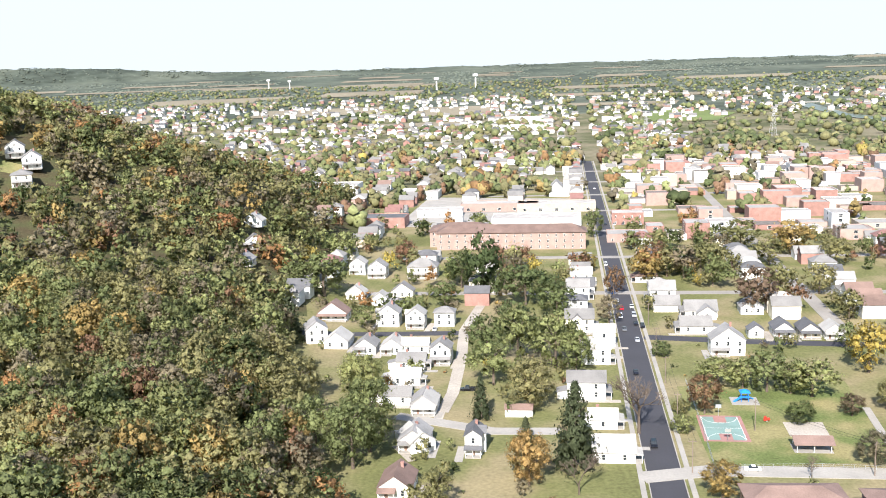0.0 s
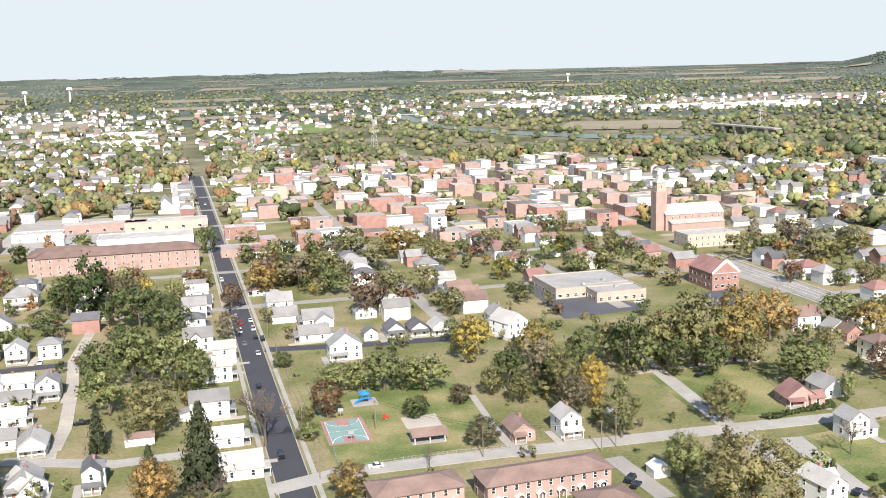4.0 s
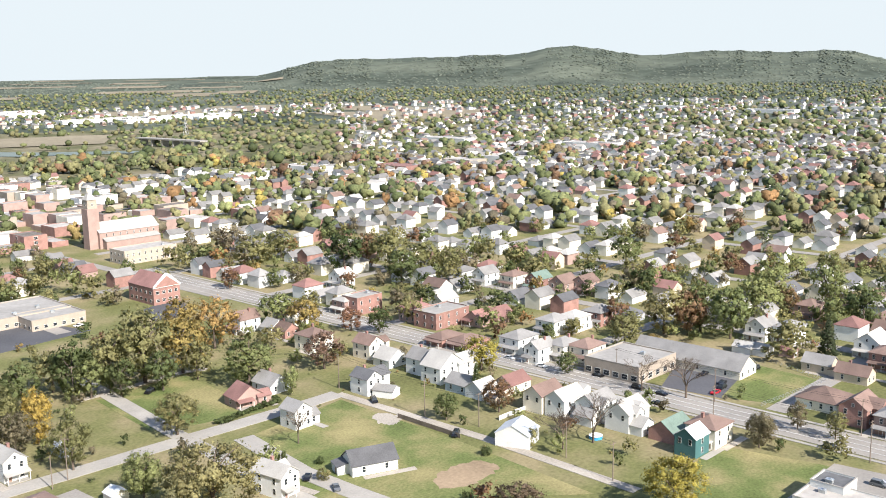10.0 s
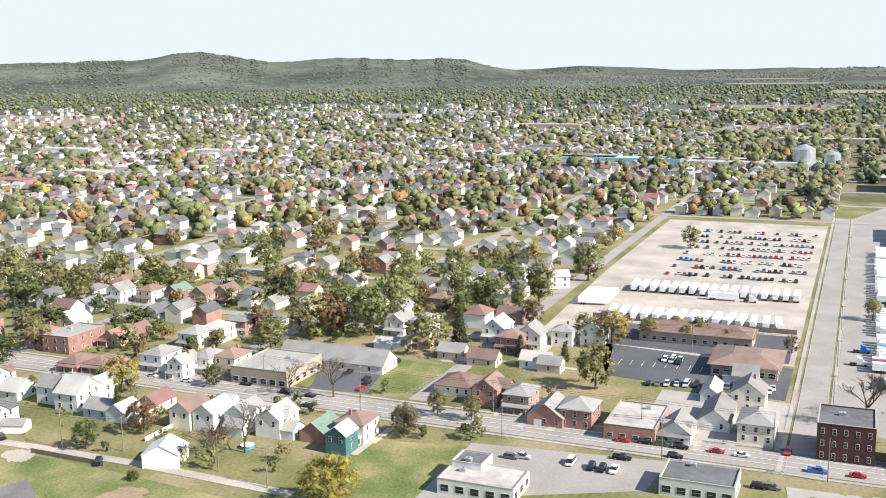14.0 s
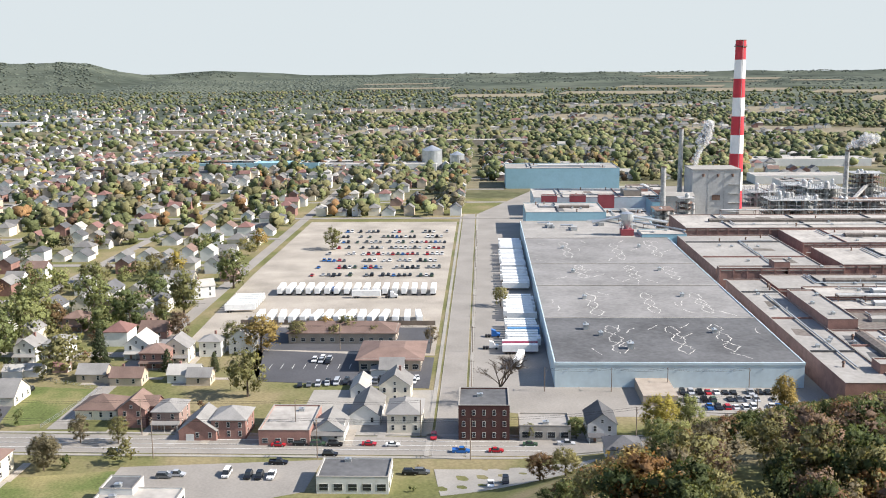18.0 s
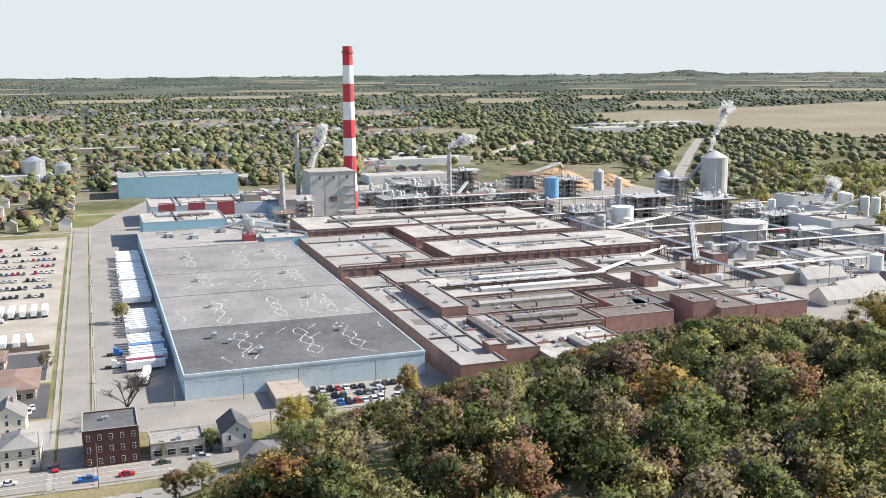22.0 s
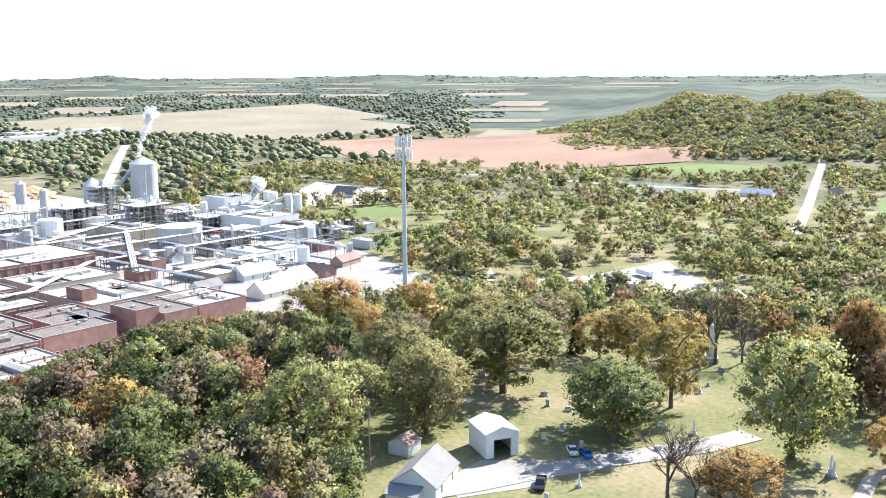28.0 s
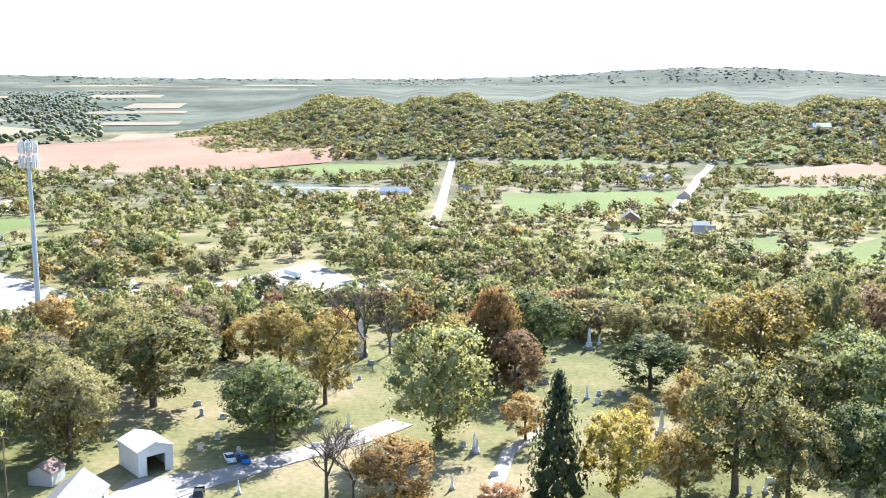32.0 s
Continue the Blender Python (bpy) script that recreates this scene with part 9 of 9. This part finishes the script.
clearing("field_stubble", [(1087.3, -1342.1), (1030.9, -1525.4), (826.1, -1225.0), (811.2, -1100.4)], FIELD, "reddish stubble field beyond trees")
clearing("lagoon", [(421.0, -1009.4), (398.8, -1035.1), (284.8, -1004.6), (301.4, -914.4), (357.5, -914.1)], WATER, "still bright settling lagoon", "water")
clearing("field_meadow", [(301.1, -1001.3), (231.4, -968.8), (202.6, -890.6), (248.4, -896.0), (298.6, -906.0)], HAYFIELD, "rough pale ground beside the lagoon")
clearing("field_green", [(545.1, -1158.5), (383.1, -1246.4), (274.3, -1253.5), (263.7, -1151.2), (449.9, -1078.2)], GREENFIELD, "green field with a row of trees")
clearing("lawn_valley", [(426.0, -554.8), (406.2, -642.4), (379.6, -631.7), (371.3, -572.5), (382.6, -534.8)], GREENFIELD, "mown lawn with a hedge")
clearing("lawn_valley", [(534.9, -622.1), (509.6, -730.8), (462.8, -714.1), (460.2, -628.6)], GREENFIELD, "green lawn among trees")
clearing("yard_valley", [(616.5, -717.8), (682.8, -851.6), (544.7, -820.3), (523.9, -769.8), (555.3, -691.7)], GRAVEL, "pale gravel yard", "yard")
clearing("yard_valley", [(288.0, -485.4), (282.5, -515.9), (260.8, -483.0), (271.2, -451.3)], GRAVEL, "gravel car yard beside trees", "yard")
clearing("yard_valley", [(228.2, -501.9), (201.1, -592.7), (187.3, -573.1), (120.6, -493.6), (185.3, -477.7)], ASPHALT, "paved yard beside the valley road", "yard")
clearing("field_green", [(138.5, -982.7), (-46.9, -1046.2), (-22.4, -937.2), (105.0, -796.3)], GREENFIELD, "bright green meadow in the valley")
clearing("field_green", [(175.1, -1319.3), (29.0, -1373.0), (33.0, -1254.8), (140.3, -1213.9)], GREENFIELD, "green meadow in the valley")
clearing("field_green", [(-82.0, -1070.3), (-190.5, -1123.2), (-236.7, -1055.0), (-219.2, -974.0), (-104.9, -964.8)], GREENFIELD, "green meadow in the valley")
clearing("field_plough", [(-136.4, -1272.8), (-304.4, -1367.7), (-265.6, -1188.2), (-146.0, -1135.9)], FIELD, "brown ploughed field")
clearing("field_green", [(-115.7, -685.6), (-176.5, -776.4), (-149.6, -652.3), (-116.6, -630.1)], GREENFIELD, "green hillside meadow")
clearing("field_green", [(-73.7, -735.1), (-120.2, -791.7), (-115.6, -708.0), (-71.8, -675.9)], GREENFIELD, "green meadow among trees")
clearing("field_green", [(14.1, -750.2), (-27.8, -779.7), (-30.2, -725.4), (9.1, -704.1)], GREENFIELD, "green meadow among trees")
clearing("field_green", [(-109.4, -1454.2), (-361.9, -1633.8), (-320.0, -1439.9), (-106.7, -1320.0)], GREENFIELD, "green field below the ridge")
clearing("field_park", [(419.4, 2080.9), (530.0, 2246.0), (586.0, 1988.9), (488.6, 1768.4), (380.4, 1791.9)], GREENFIELD, "green playing field by the river")
clearing("river", [(830.2, 2248.8), (744.4, 1826.9), (770.9, 1579.7), (850.9, 1360.4), (950.0, 1222.9), (926.5, 1192.6), (794.3, 1317.3), (726.1, 1509.6), (708.7, 1767.9), (774.0, 2171.4)], WATER, "broad still river", "water")
clearing("field_far", [(1996.1, 1896.8), (2295.8, 1547.1), (1963.5, 1307.4), (1726.7, 1433.9)], HAYFIELD, "dry field below the range")
clearing("field_far", [(2207.6, 2133.0), (2456.5, 2029.8), (2265.1, 1390.6), (2062.7, 1471.6)], HAYFIELD, "dry field below the range")
corridor([(154.1, -724.8), (181.5, -902.5), (218.4, -1121.4), (260.7, -1378.2)], 13)
ribbon("road_valley", [(154.1, -724.8), (181.5, -902.5), (218.4, -1121.4), (260.7, -1378.2)], 9, ASPHALT, 0.1, "pale valley road running to the ridge")
corridor([(748.7, -978.2), (529.1, -1005.3), (383.3, -979.5), (249.0, -996.3)], 12)
ribbon("road_valley", [(748.7, -978.2), (529.1, -1005.3), (383.3, -979.5), (249.0, -996.3)], 9, CONCRETE, 0.1, "pale causeway road across the valley")
corridor([(284.1, -460.6), (255.4, -486.1), (219.6, -521.4), (197.3, -581.9)], 16)
ribbon("road_valley", [(284.1, -460.6), (255.4, -486.1), (219.6, -521.4), (197.3, -581.9)], 12, ASPHALT, 0.1, "curving valley road")
corridor([(-26.0, -878.5), (-42.8, -1010.0), (-66.8, -1220.0), (-123.6, -1540.7)], 12)
ribbon("road_valley", [(-26.0, -878.5), (-42.8, -1010.0), (-66.8, -1220.0), (-123.6, -1540.7)], 9, ASPHALT, 0.1, "valley lane to the farms")
corridor([(654.3, -539.1), (823.3, -685.5), (1101.9, -942.6), (1326.5, -1153.2)], 16)
ribbon("road_valley", [(654.3, -539.1), (823.3, -685.5), (1101.9, -942.6), (1326.5, -1153.2)], 13, ASPHALT, 0.1, "curving road behind the works")
ribbon("rail_yard", [(1435.6, -899.4), (1228.4, -694.5), (1121.6, -553.4)], 24, GRAVEL, 0.1, "pale railway bed behind the works")


def bearing(x, y):
    a = np.degrees(np.arctan2(x, y))
    return np.where(a < -100, a + 360, a)


def clear_of(x, y, r):
    for a, b, c in CELLS.get((int(x // 30), int(y // 30)), ()):
        if (x - a) ** 2 + (y - b) ** 2 < (r + c) ** 2:
            return False
    return True


def on_lot(u, v):
    """Yards, the works and other open ground where no house or tree is put."""
    return (395 - 60 < u < 770 and 14 < v < 136) or (318 < u < 1040 and -530 < v < 14) or (284 < u < 308 and v > -240) or abs(v - 11) < 7 or (12 < u < 34 and v > 240)


DOWNTOWN = (40, 460, 640, 1120)
MID_ME = {}


def mid_meshes(k):
    """Walls and roof of an ordinary house, a few sizes shared by many."""
    if k not in MID_ME:
        rr = random.Random(k)
        w, d, fl = rr.uniform(7.5, 10.5), rr.uniform(9, 13), rr.choice([1, 2, 2])
        ws, rs = (gable_meshes if k % 3 else hip_meshes)(w, d, 2.9 * fl + .5, w * .34)
        wi, ri = rr.choice([0, 0, 0, 0, 1, 1, 2, 3, 4, 5]), rr.choice([0, 0, 0, 1, 1, 2, 3, 3, 2] if k % 11 else [4])
        MID_ME[k] = (ws.mesh("wall", WALLS[wi]), rs.mesh("roof", ROOFS[ri]), w, d, fl, wi, ri, "hip" if k % 3 == 0 else "gable")
    return MID_ME[k]


def mid_house(x, y, rz, k, full):
    me = mid_meshes(k)
    base = thing("house", x, y, None, rz + GRID, f"{'two-storey' if me[4] > 1 else 'single-storey'} {WALL_WORDS[me[5]]} house with {ROOF_WORDS[me[6]]} {me[7]} roof among trees", "house", "houses of the town")
    part("wall", me[0], base), part("roof", me[1], base)
    if full:
        part("chimney", CHIMNEY_ME, base, (me[2] * .1, me[3] * .2, 2.9 * me[4] + .5 + me[2] * .3))
        for f in range(me[4]):
            part("window", WIN["wide"], base, (0, -me[3] / 2, 1 + 2.9 * f))
            part("window", WIN["tall"], base, (-me[2] / 2, 0, 1 + 2.9 * f), -90)


far_v = {}
far_houses = []
spots = []
for i_ in range(-1, 12):
    for side in (-1, 1):
        for v_ in np.arange(-20, 930, 13.5):
            u_ = 299 + 96 * i_ + side * 19
            if i_ <= 0 and side < 0 and i_ == 0:
                continue
            spots.append((u_, v_ + RNG.uniform(-2, 2), -90 if side > 0 else 90))
for i_ in range(-4, 4):
    for side in (-1, 1):
        for v_ in np.arange(430, 1250, 13.5):
            spots.append((112 + 88 * (i_ - 1) + side * 19, v_ + RNG.uniform(-2, 2), -90 if side > 0 else 90))
for i_ in range(1, 10):
    for v_ in np.arange(140, 900, 92):
        for du in (-30, 30):
            spots.append((299 + 96 * i_ - 48 + du * .45, v_ + 22, 0))
placed = 0
for u_, v_, rz_ in spots:
    x_, y_ = town(u_, v_)
    r_, b_ = math.hypot(x_, y_), float(bearing(x_, y_))
    if r_ < 425 or r_ > 1500 or not (-26 < b_ < 108) or on_lot(u_, v_) or (DOWNTOWN[0] < u_ < DOWNTOWN[1] and DOWNTOWN[2] < v_ < DOWNTOWN[3]):
        continue
    if ground_z(x_, y_) > 12 or RNG.random() < 0.12 or (u_ < 290 and v_ < 440) or (min((v_ - 140) % 92, 92 - (v_ - 140) % 92) < 9):
        continue
    if not clear_of(x_, y_, 5.6):
        continue
    taken(x_, y_, 5.3)
    k_ = int(RNG.integers(24))
    if r_ < 430:
        mid_house(x_, y_, rz_, k_, True)
    elif r_ < 600:
        mid_house(x_, y_, rz_, k_, False)
    else:
        far_houses.append((x_, y_, rz_, k_))
    placed += 1


def house_field(name, rows, label):
    """Distant houses, joined: walls and roofs of one sheet."""
    groups = {}
    for x, y, rz, k in rows:
        me = mid_meshes(k)
        for m in me[:2]:
            key = m.materials[0].name
            V, F = groups.setdefault(key, ([], []))
            c, s = math.cos(radians(rz + GRID)), math.sin(radians(rz + GRID))
            z = float(ground_z(x, y))
            o = len(V)
            V += [(v.co.x * c - v.co.y * s + x, v.co.x * s + v.co.y * c + y, v.co.z + z) for v in m.vertices]
            F += [tuple(o + i for i in p.vertices) for p in m.polygons]
    for key, (V, F) in groups.items():
        tagged(new(name, raw_mesh(name, V, F, [bpy.data.materials[key]])), label, "houses", kind="stuff")


# pale fields far out on the plain
V_, F_ = [], []
for n_ in range(230):
    r_, b_ = RNG.uniform(1800, 4750), RNG.uniform(-26, 44) if n_ < 110 else RNG.uniform(92, 160)
    x_, y_ = r_ * math.sin(radians(b_)), r_ * math.cos(radians(b_))
    k_ = (115 - float(plain_z(r_))) / 115
    w_, d_ = RNG.uniform(60, 170), RNG.uniform(40, 130) * k_ ** .5
    if ground_z(x_, y_) - plain_z(r_) > 3 or ground_z(x_ * 1.04, y_ * 1.04) - plain_z(r_ * 1.04) > 6:
        continue
    if any(in_open(x_ + dx_ * w_, y_ + dy_ * w_) for dx_ in (-1.3, 0, 1.3) for dy_ in (-1.3, 0, 1.3)):
        continue
    ax_, ay_ = Vector((math.cos(radians(b_)), -math.sin(radians(b_)))) * w_, Vector((math.sin(radians(b_ + 8)), math.cos(radians(b_ + 8)))) * d_
    open_up([tuple(Vector((x_, y_)) + ax_ * i + ay_ * j) for i, j in ((-1, -1), (1, -1), (1, 1), (-1, 1))])
    o_ = len(V_)
    for j in range(4):
        for i in range(4):
            q_ = Vector((x_, y_)) + ax_ * (i / 1.5 - 1) + ay_ * (j / 1.5 - 1)
            V_.append((q_.x, q_.y, float(ground_z(q_.x, q_.y)) + 1.2 + .02 * (n_ % 9)))
    F_ += [(o_ + 4 * j + i, o_ + 4 * j + i + 1, o_ + 4 * j + i + 5, o_ + 4 * j + i + 4) for j in range(3) for i in range(3)]
tagged(new("far_fields", raw_mesh("far_fields", V_, F_, [HAYFIELD])), "pale dry fields far out on the plain", "field", kind="stuff")

# suburbs out to the plain
for n_ in range(7500):
    r_, b_ = math.sqrt(RNG.uniform(1000 ** 2, 2600 ** 2)), RNG.uniform(-26, 116)
    x_, y_ = r_ * math.sin(radians(b_)), r_ * math.cos(radians(b_))
    u_, v_ = to_grid(x_, y_)
    if ground_z(x_, y_) - plain_z(r_) > 3 or (14 < b_ < 48 and 1180 < r_ < 1900 + 12 * (b_ - 14)) or on_lot(u_, v_) or RNG.random() > 1.3 - r_ / 2800:
        continue
    far_houses.append((x_, y_, float(RNG.choice([0, 90])), int(RNG.integers(24))))
house_field("far_houses", far_houses, "distant white and brick houses among trees")

# downtown blocks
for i_ in range(420):
    u_, v_ = DOWNTOWN[0] + RNG.uniform(0, 1) * 420, DOWNTOWN[2] + RNG.uniform(0, 1) * 480
    x_, y_ = town(u_, v_)
    if not clear_of(x_, y_, 6.5) or abs(u_ - 21) < 12:
        continue
    w_, d_, f_ = RNG.uniform(10, 24), RNG.uniform(12, 22), int(RNG.integers(1, 4))
    taken(x_, y_, 7.5)
    wall_ = [BRICK, BRICK, PINKBRICK, PINKBRICK, PINKBRICK, TANBRICK, WALLS[2], WALLS[1]][int(RNG.integers(8))]
    block(x_, y_, w_, d_, 3.2 * f_, wall_, [STAINROOF, FLATROOF, PALEROOF, FLATROOF][int(RNG.integers(4))], 0, f"{'brick' if 'brick' in wall_.name else 'pale'} downtown building with flat roof", floors=f_, cols=(1, 1) if math.hypot(x_, y_) < 720 else (0, 0), vents=0,
          sides="sw", name="downtown_building", win="shop")

# ---- trees of the town ----
tx, ty, th = [], [], []
fx, fy, fh = [], [], []
for n_ in range(17000):
    r_, b_ = math.sqrt(RNG.uniform(400 ** 2, 1350 ** 2)), RNG.uniform(-26, 112)
    x_, y_ = r_ * math.sin(radians(b_)), r_ * math.cos(radians(b_))
    u_, v_ = to_grid(x_, y_)
    if on_lot(u_, v_) or ground_z(x_, y_) > 6 or (u_ < 290 and v_ < 440) or (DOWNTOWN[0] < u_ < DOWNTOWN[1] and DOWNTOWN[2] < v_ < DOWNTOWN[3] and RNG.random() < .6):
        continue
    if (u_ > 305 and (min((u_ - 299) % 96, 96 - (u_ - 299) % 96) < 8)) or RNG.random() > 0.40 + 0.85 * noise.noise(Vector((x_ * .012, y_ * .012, 3))):
        continue
    if (r_ < 800 and not clear_of(x_, y_, 1.0)) or in_open(x_, y_):
        continue
    h_ = RNG.uniform(7.0, 17.0) * (1.15 if noise.noise(Vector((x_ * .012, y_ * .012, 3))) > .25 else .95)
    (tx if r_ < 700 else fx).append(x_), (ty if r_ < 700 else fy).append(y_), (th if r_ < 700 else fh).append(h_)
woods("town_trees", np.array(tx), np.array(ty), np.array(th), tones_for(RNG, len(tx), TOWN_TONES), (20, 20, .055), "autumn-tinted street and garden trees", 5)
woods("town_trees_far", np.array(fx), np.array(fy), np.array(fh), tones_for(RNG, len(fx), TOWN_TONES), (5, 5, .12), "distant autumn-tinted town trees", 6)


def scatter(n, rmin, rmax, b0, b1, hmin, hmax, test=None):
    xs, ys, hs = [], [], []
    for i in range(n):
        r, b = math.sqrt(RNG.uniform(rmin ** 2, rmax ** 2)), RNG.uniform(b0, b1)
        x, y = r * math.sin(radians(b)), r * math.cos(radians(b))
        if test is None or test(x, y, r, b):
            xs.append(x), ys.append(y), hs.append(RNG.uniform(hmin, hmax))
    return np.array(xs), np.array(ys), np.array(hs)


a_ = scatter(36000, 1250, 3300, -26, 150, 8, 14, lambda x, y, r, b: RNG.random() < .55 + .5 * noise.noise(Vector((x * .004, y * .004, 1))) and not on_lot(*to_grid(x, y)) and not in_open(x, y))
a_ = (a_[0], a_[1], a_[2] * np.minimum(1, (115 - plain_z(np.hypot(a_[0], a_[1]))) / 115) ** .7)
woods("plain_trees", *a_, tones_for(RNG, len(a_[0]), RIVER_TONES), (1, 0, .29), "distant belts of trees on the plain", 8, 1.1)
a_ = scatter(9000, 930, 2350, 90, 137, 7, 14, lambda x, y, r, b: RNG.random() < .6 + .7 * noise.noise(Vector((x * .005, y * .005, 9))) and not on_lot(*to_grid(x, y)) and not in_open(x, y) and not (r < 1250 and 112 < b < 127))
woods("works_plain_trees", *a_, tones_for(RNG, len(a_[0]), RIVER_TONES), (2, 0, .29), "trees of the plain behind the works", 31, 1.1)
# smaller trees and shrubs between the near houses
a_ = scatter(1100, 225, 470, -8, 101, 3.5, 9.5, lambda x, y, r, b: clear_of(x, y, 1.2) and not in_open(x, y) and not on_lot(*to_grid(x, y)) and ground_z(x, y) < 3 and RNG.random() < .45)
woods("garden_trees", *a_, tones_for(RNG, len(a_[0]), TOWN_TONES), (9, 20, .075), "small garden trees between the houses", 21)
a_ = scatter(900, 225, 430, -8, 101, .9, 2.2, lambda x, y, r, b: clear_of(x, y, .3) and not in_open(x, y) and not on_lot(*to_grid(x, y)) and ground_z(x, y) < 3 and RNG.random() < .5)
woods("garden_shrubs", *a_, tones_for(RNG, len(a_[0]), TOWN_TONES), (4, 10, .12), "low garden shrubs and weeds", 22, 1.5)
# wooded spur and shelf north-west


def spur_test(x, y, r, b):
    return x < (38 - .24 * y if y < 430 else -75) and clear_of(x, y, 3) and ground_z(x, y) > 2.0 and all((x - a) ** 2 + (y - c) ** 2 > 14 ** 2 for a, c in HILL_HOMES)


a_ = scatter(560, 160, 430, -28, 1, 13, 21, spur_test)
woods("hillside_woods", *a_, tones_for(RNG, len(a_[0]), HILL_TONES), (44, 28, .034), "dense autumn woods on the hillside", 9, 0.95)
a_ = scatter(1500, 430, 950, -28, 1, 12, 19, spur_test)
woods("hillside_woods_far", *a_, tones_for(RNG, len(a_[0]), HILL_TONES), (16, 10, .07), "dense autumn woods further up the hillside", 29, 0.95)
# valley woods to the south-east and far hill woods
a_ = scatter(7000, 390, 1250, 134, 197, 9, 20, lambda x, y, r, b: clear_of(x, y, 3) and ground_z(x, y) < 3 and not (to_grid(x, y)[0] > 330 and to_grid(x, y)[1] > -430) and not in_open(x, y) and RNG.random() < (.85 if r < 620 else .52) + .7 * noise.noise(Vector((x * .01, y * .01, 5))))
near_ = np.hypot(a_[0], a_[1]) < 680
woods("valley_woods", *(q_[near_] for q_ in a_), tones_for(RNG, int(near_.sum()), VALLEY_TONES), (18, 20, .056), "woods on the valley floor", 10, 1.0)
woods("valley_woods_far", a_[0][~near_], a_[1][~near_], a_[2][~near_] * .8, tones_for(RNG, int((~near_).sum()), VALLEY_TONES), (8, 13, .1), "woods further down the valley floor", 30, 1.0)
a_ = scatter(8000, 1280, 1850, 150, 197, 8, 12, lambda x, y, r, b: ground_z(x, y) > 5)
woods("ridge_woods", *a_, tones_for(RNG, len(a_[0]), RIDGE_TONES), (4, 10, .15), "wooded ridge beyond the valley", 12, 1.35)
# slope below the cemetery, towards the works: the treetops fall away towards the road


def slope_test(x, y, r, b):
    return clear_of(x, y, 1.5) and to_grid(x, y)[0] < 322 and not (282 < to_grid(x, y)[0] < 310 and to_grid(x, y)[1] > -80) and ((x - 40) / 275) ** 2 + ((y + 170) / 265) ** 2 < 1.02


a_ = scatter(560, 118, 345, 101, 143, 11, 18, slope_test)
top_ = 115 - np.hypot(a_[0], a_[1]) * np.tan(np.radians(np.interp(bearing(a_[0], a_[1]), (100, 103, 108, 112, 116, 120, 124, 128, 132, 145), (24, 22.3, 20, 18.6, 17.7, 16.6, 15.6, 14.4, 13.2, 12.9))))
h_ = np.minimum(a_[2], top_ - ground_z(a_[0], a_[1]))
ok_ = h_ > 5
a_ = (a_[0][ok_], a_[1][ok_], h_[ok_])
woods("slope_woods", *a_, tones_for(RNG, len(a_[0]), SLOPE_TONES), (50, 32, .031), "dense autumn woods on the slope above the works", 13, 0.95)
a_ = scatter(260, 292, 350, 143, 197, 9, 14, lambda x, y, r, b: clear_of(x, y, 3))
woods("crest_woods", *a_, tones_for(RNG, len(a_[0]), HILL_TONES), (24, 18, .052), "trees along the crest behind the graves", 14, 0.95)


def far_canopy(name, n, rmin, rmax, b0, b1, size, label, mat, test=None):
    """Rounded far treetops, one low dome each, smaller the further out the land is drawn in."""
    iv, if_ = ico()
    r, b = np.sqrt(RNG.uniform(rmin ** 2, rmax ** 2, n)), np.radians(RNG.uniform(b0, b1, n))
    x, y = r * np.sin(b), r * np.cos(b)
    z = ground_z(x, y)
    keep = np.ones(n, bool) if test is None else test(x, y, z, r, np.degrees(b))
    keep = keep & np.array([not in_open(px, py) for px, py in zip(x, y)])
    x, y, z, r = x[keep], y[keep], z[keep], r[keep]
    s = RNG.uniform(0.6, 1.4, (len(x), 1, 1)) * size * (0.45 + 0.55 * (115 - plain_z(r)) / 115)[:, None, None]
    v = iv[None] * (1 + RNG.uniform(-.2, .2, (len(x), len(iv), 1))) * s * np.array([1, 1, .34])
    v[..., 0] += x[:, None]
    v[..., 1] += y[:, None]
    v[..., 2] += z[:, None]
    f = (if_[None] + (np.arange(len(x)) * len(iv))[:, None, None]).reshape(-1, 3)
    tagged(new(name, quads_mesh(name, v.reshape(-1, 3), f, mat)), label, "trees", kind="stuff")


def belts(x, y, z, r, b):
    """Woods stand in belts and patches, and close up towards the skyline."""
    keep = [noise.noise(Vector((px * .0016, py * .0016, 7))) + .5 * noise.noise(Vector((px * .006, py * .006, 2))) > -.02 - .1 * (pr > 4500) for px, py, pr in zip(x, y, r)]
    return (np.array(keep) | (z - plain_z(r) > 6)) & ~((b > 152) & (r < 4300))


far_canopy("range_woods", 13000, 2750, 4650, 42, 96, 8, "hazy wooded hills on the skyline", HAZED_LEAF)
far_canopy("skyline_woods", 12000, 2500, 4880, -28, 42, 9, "hazy woods of the far plain", HAZED_LEAF, belts)
far_canopy("plain_woods", 14000, 2300, 4880, 95, 200, 9, "hazy woods and hedges of the far plain", HAZED_LEAF, belts)
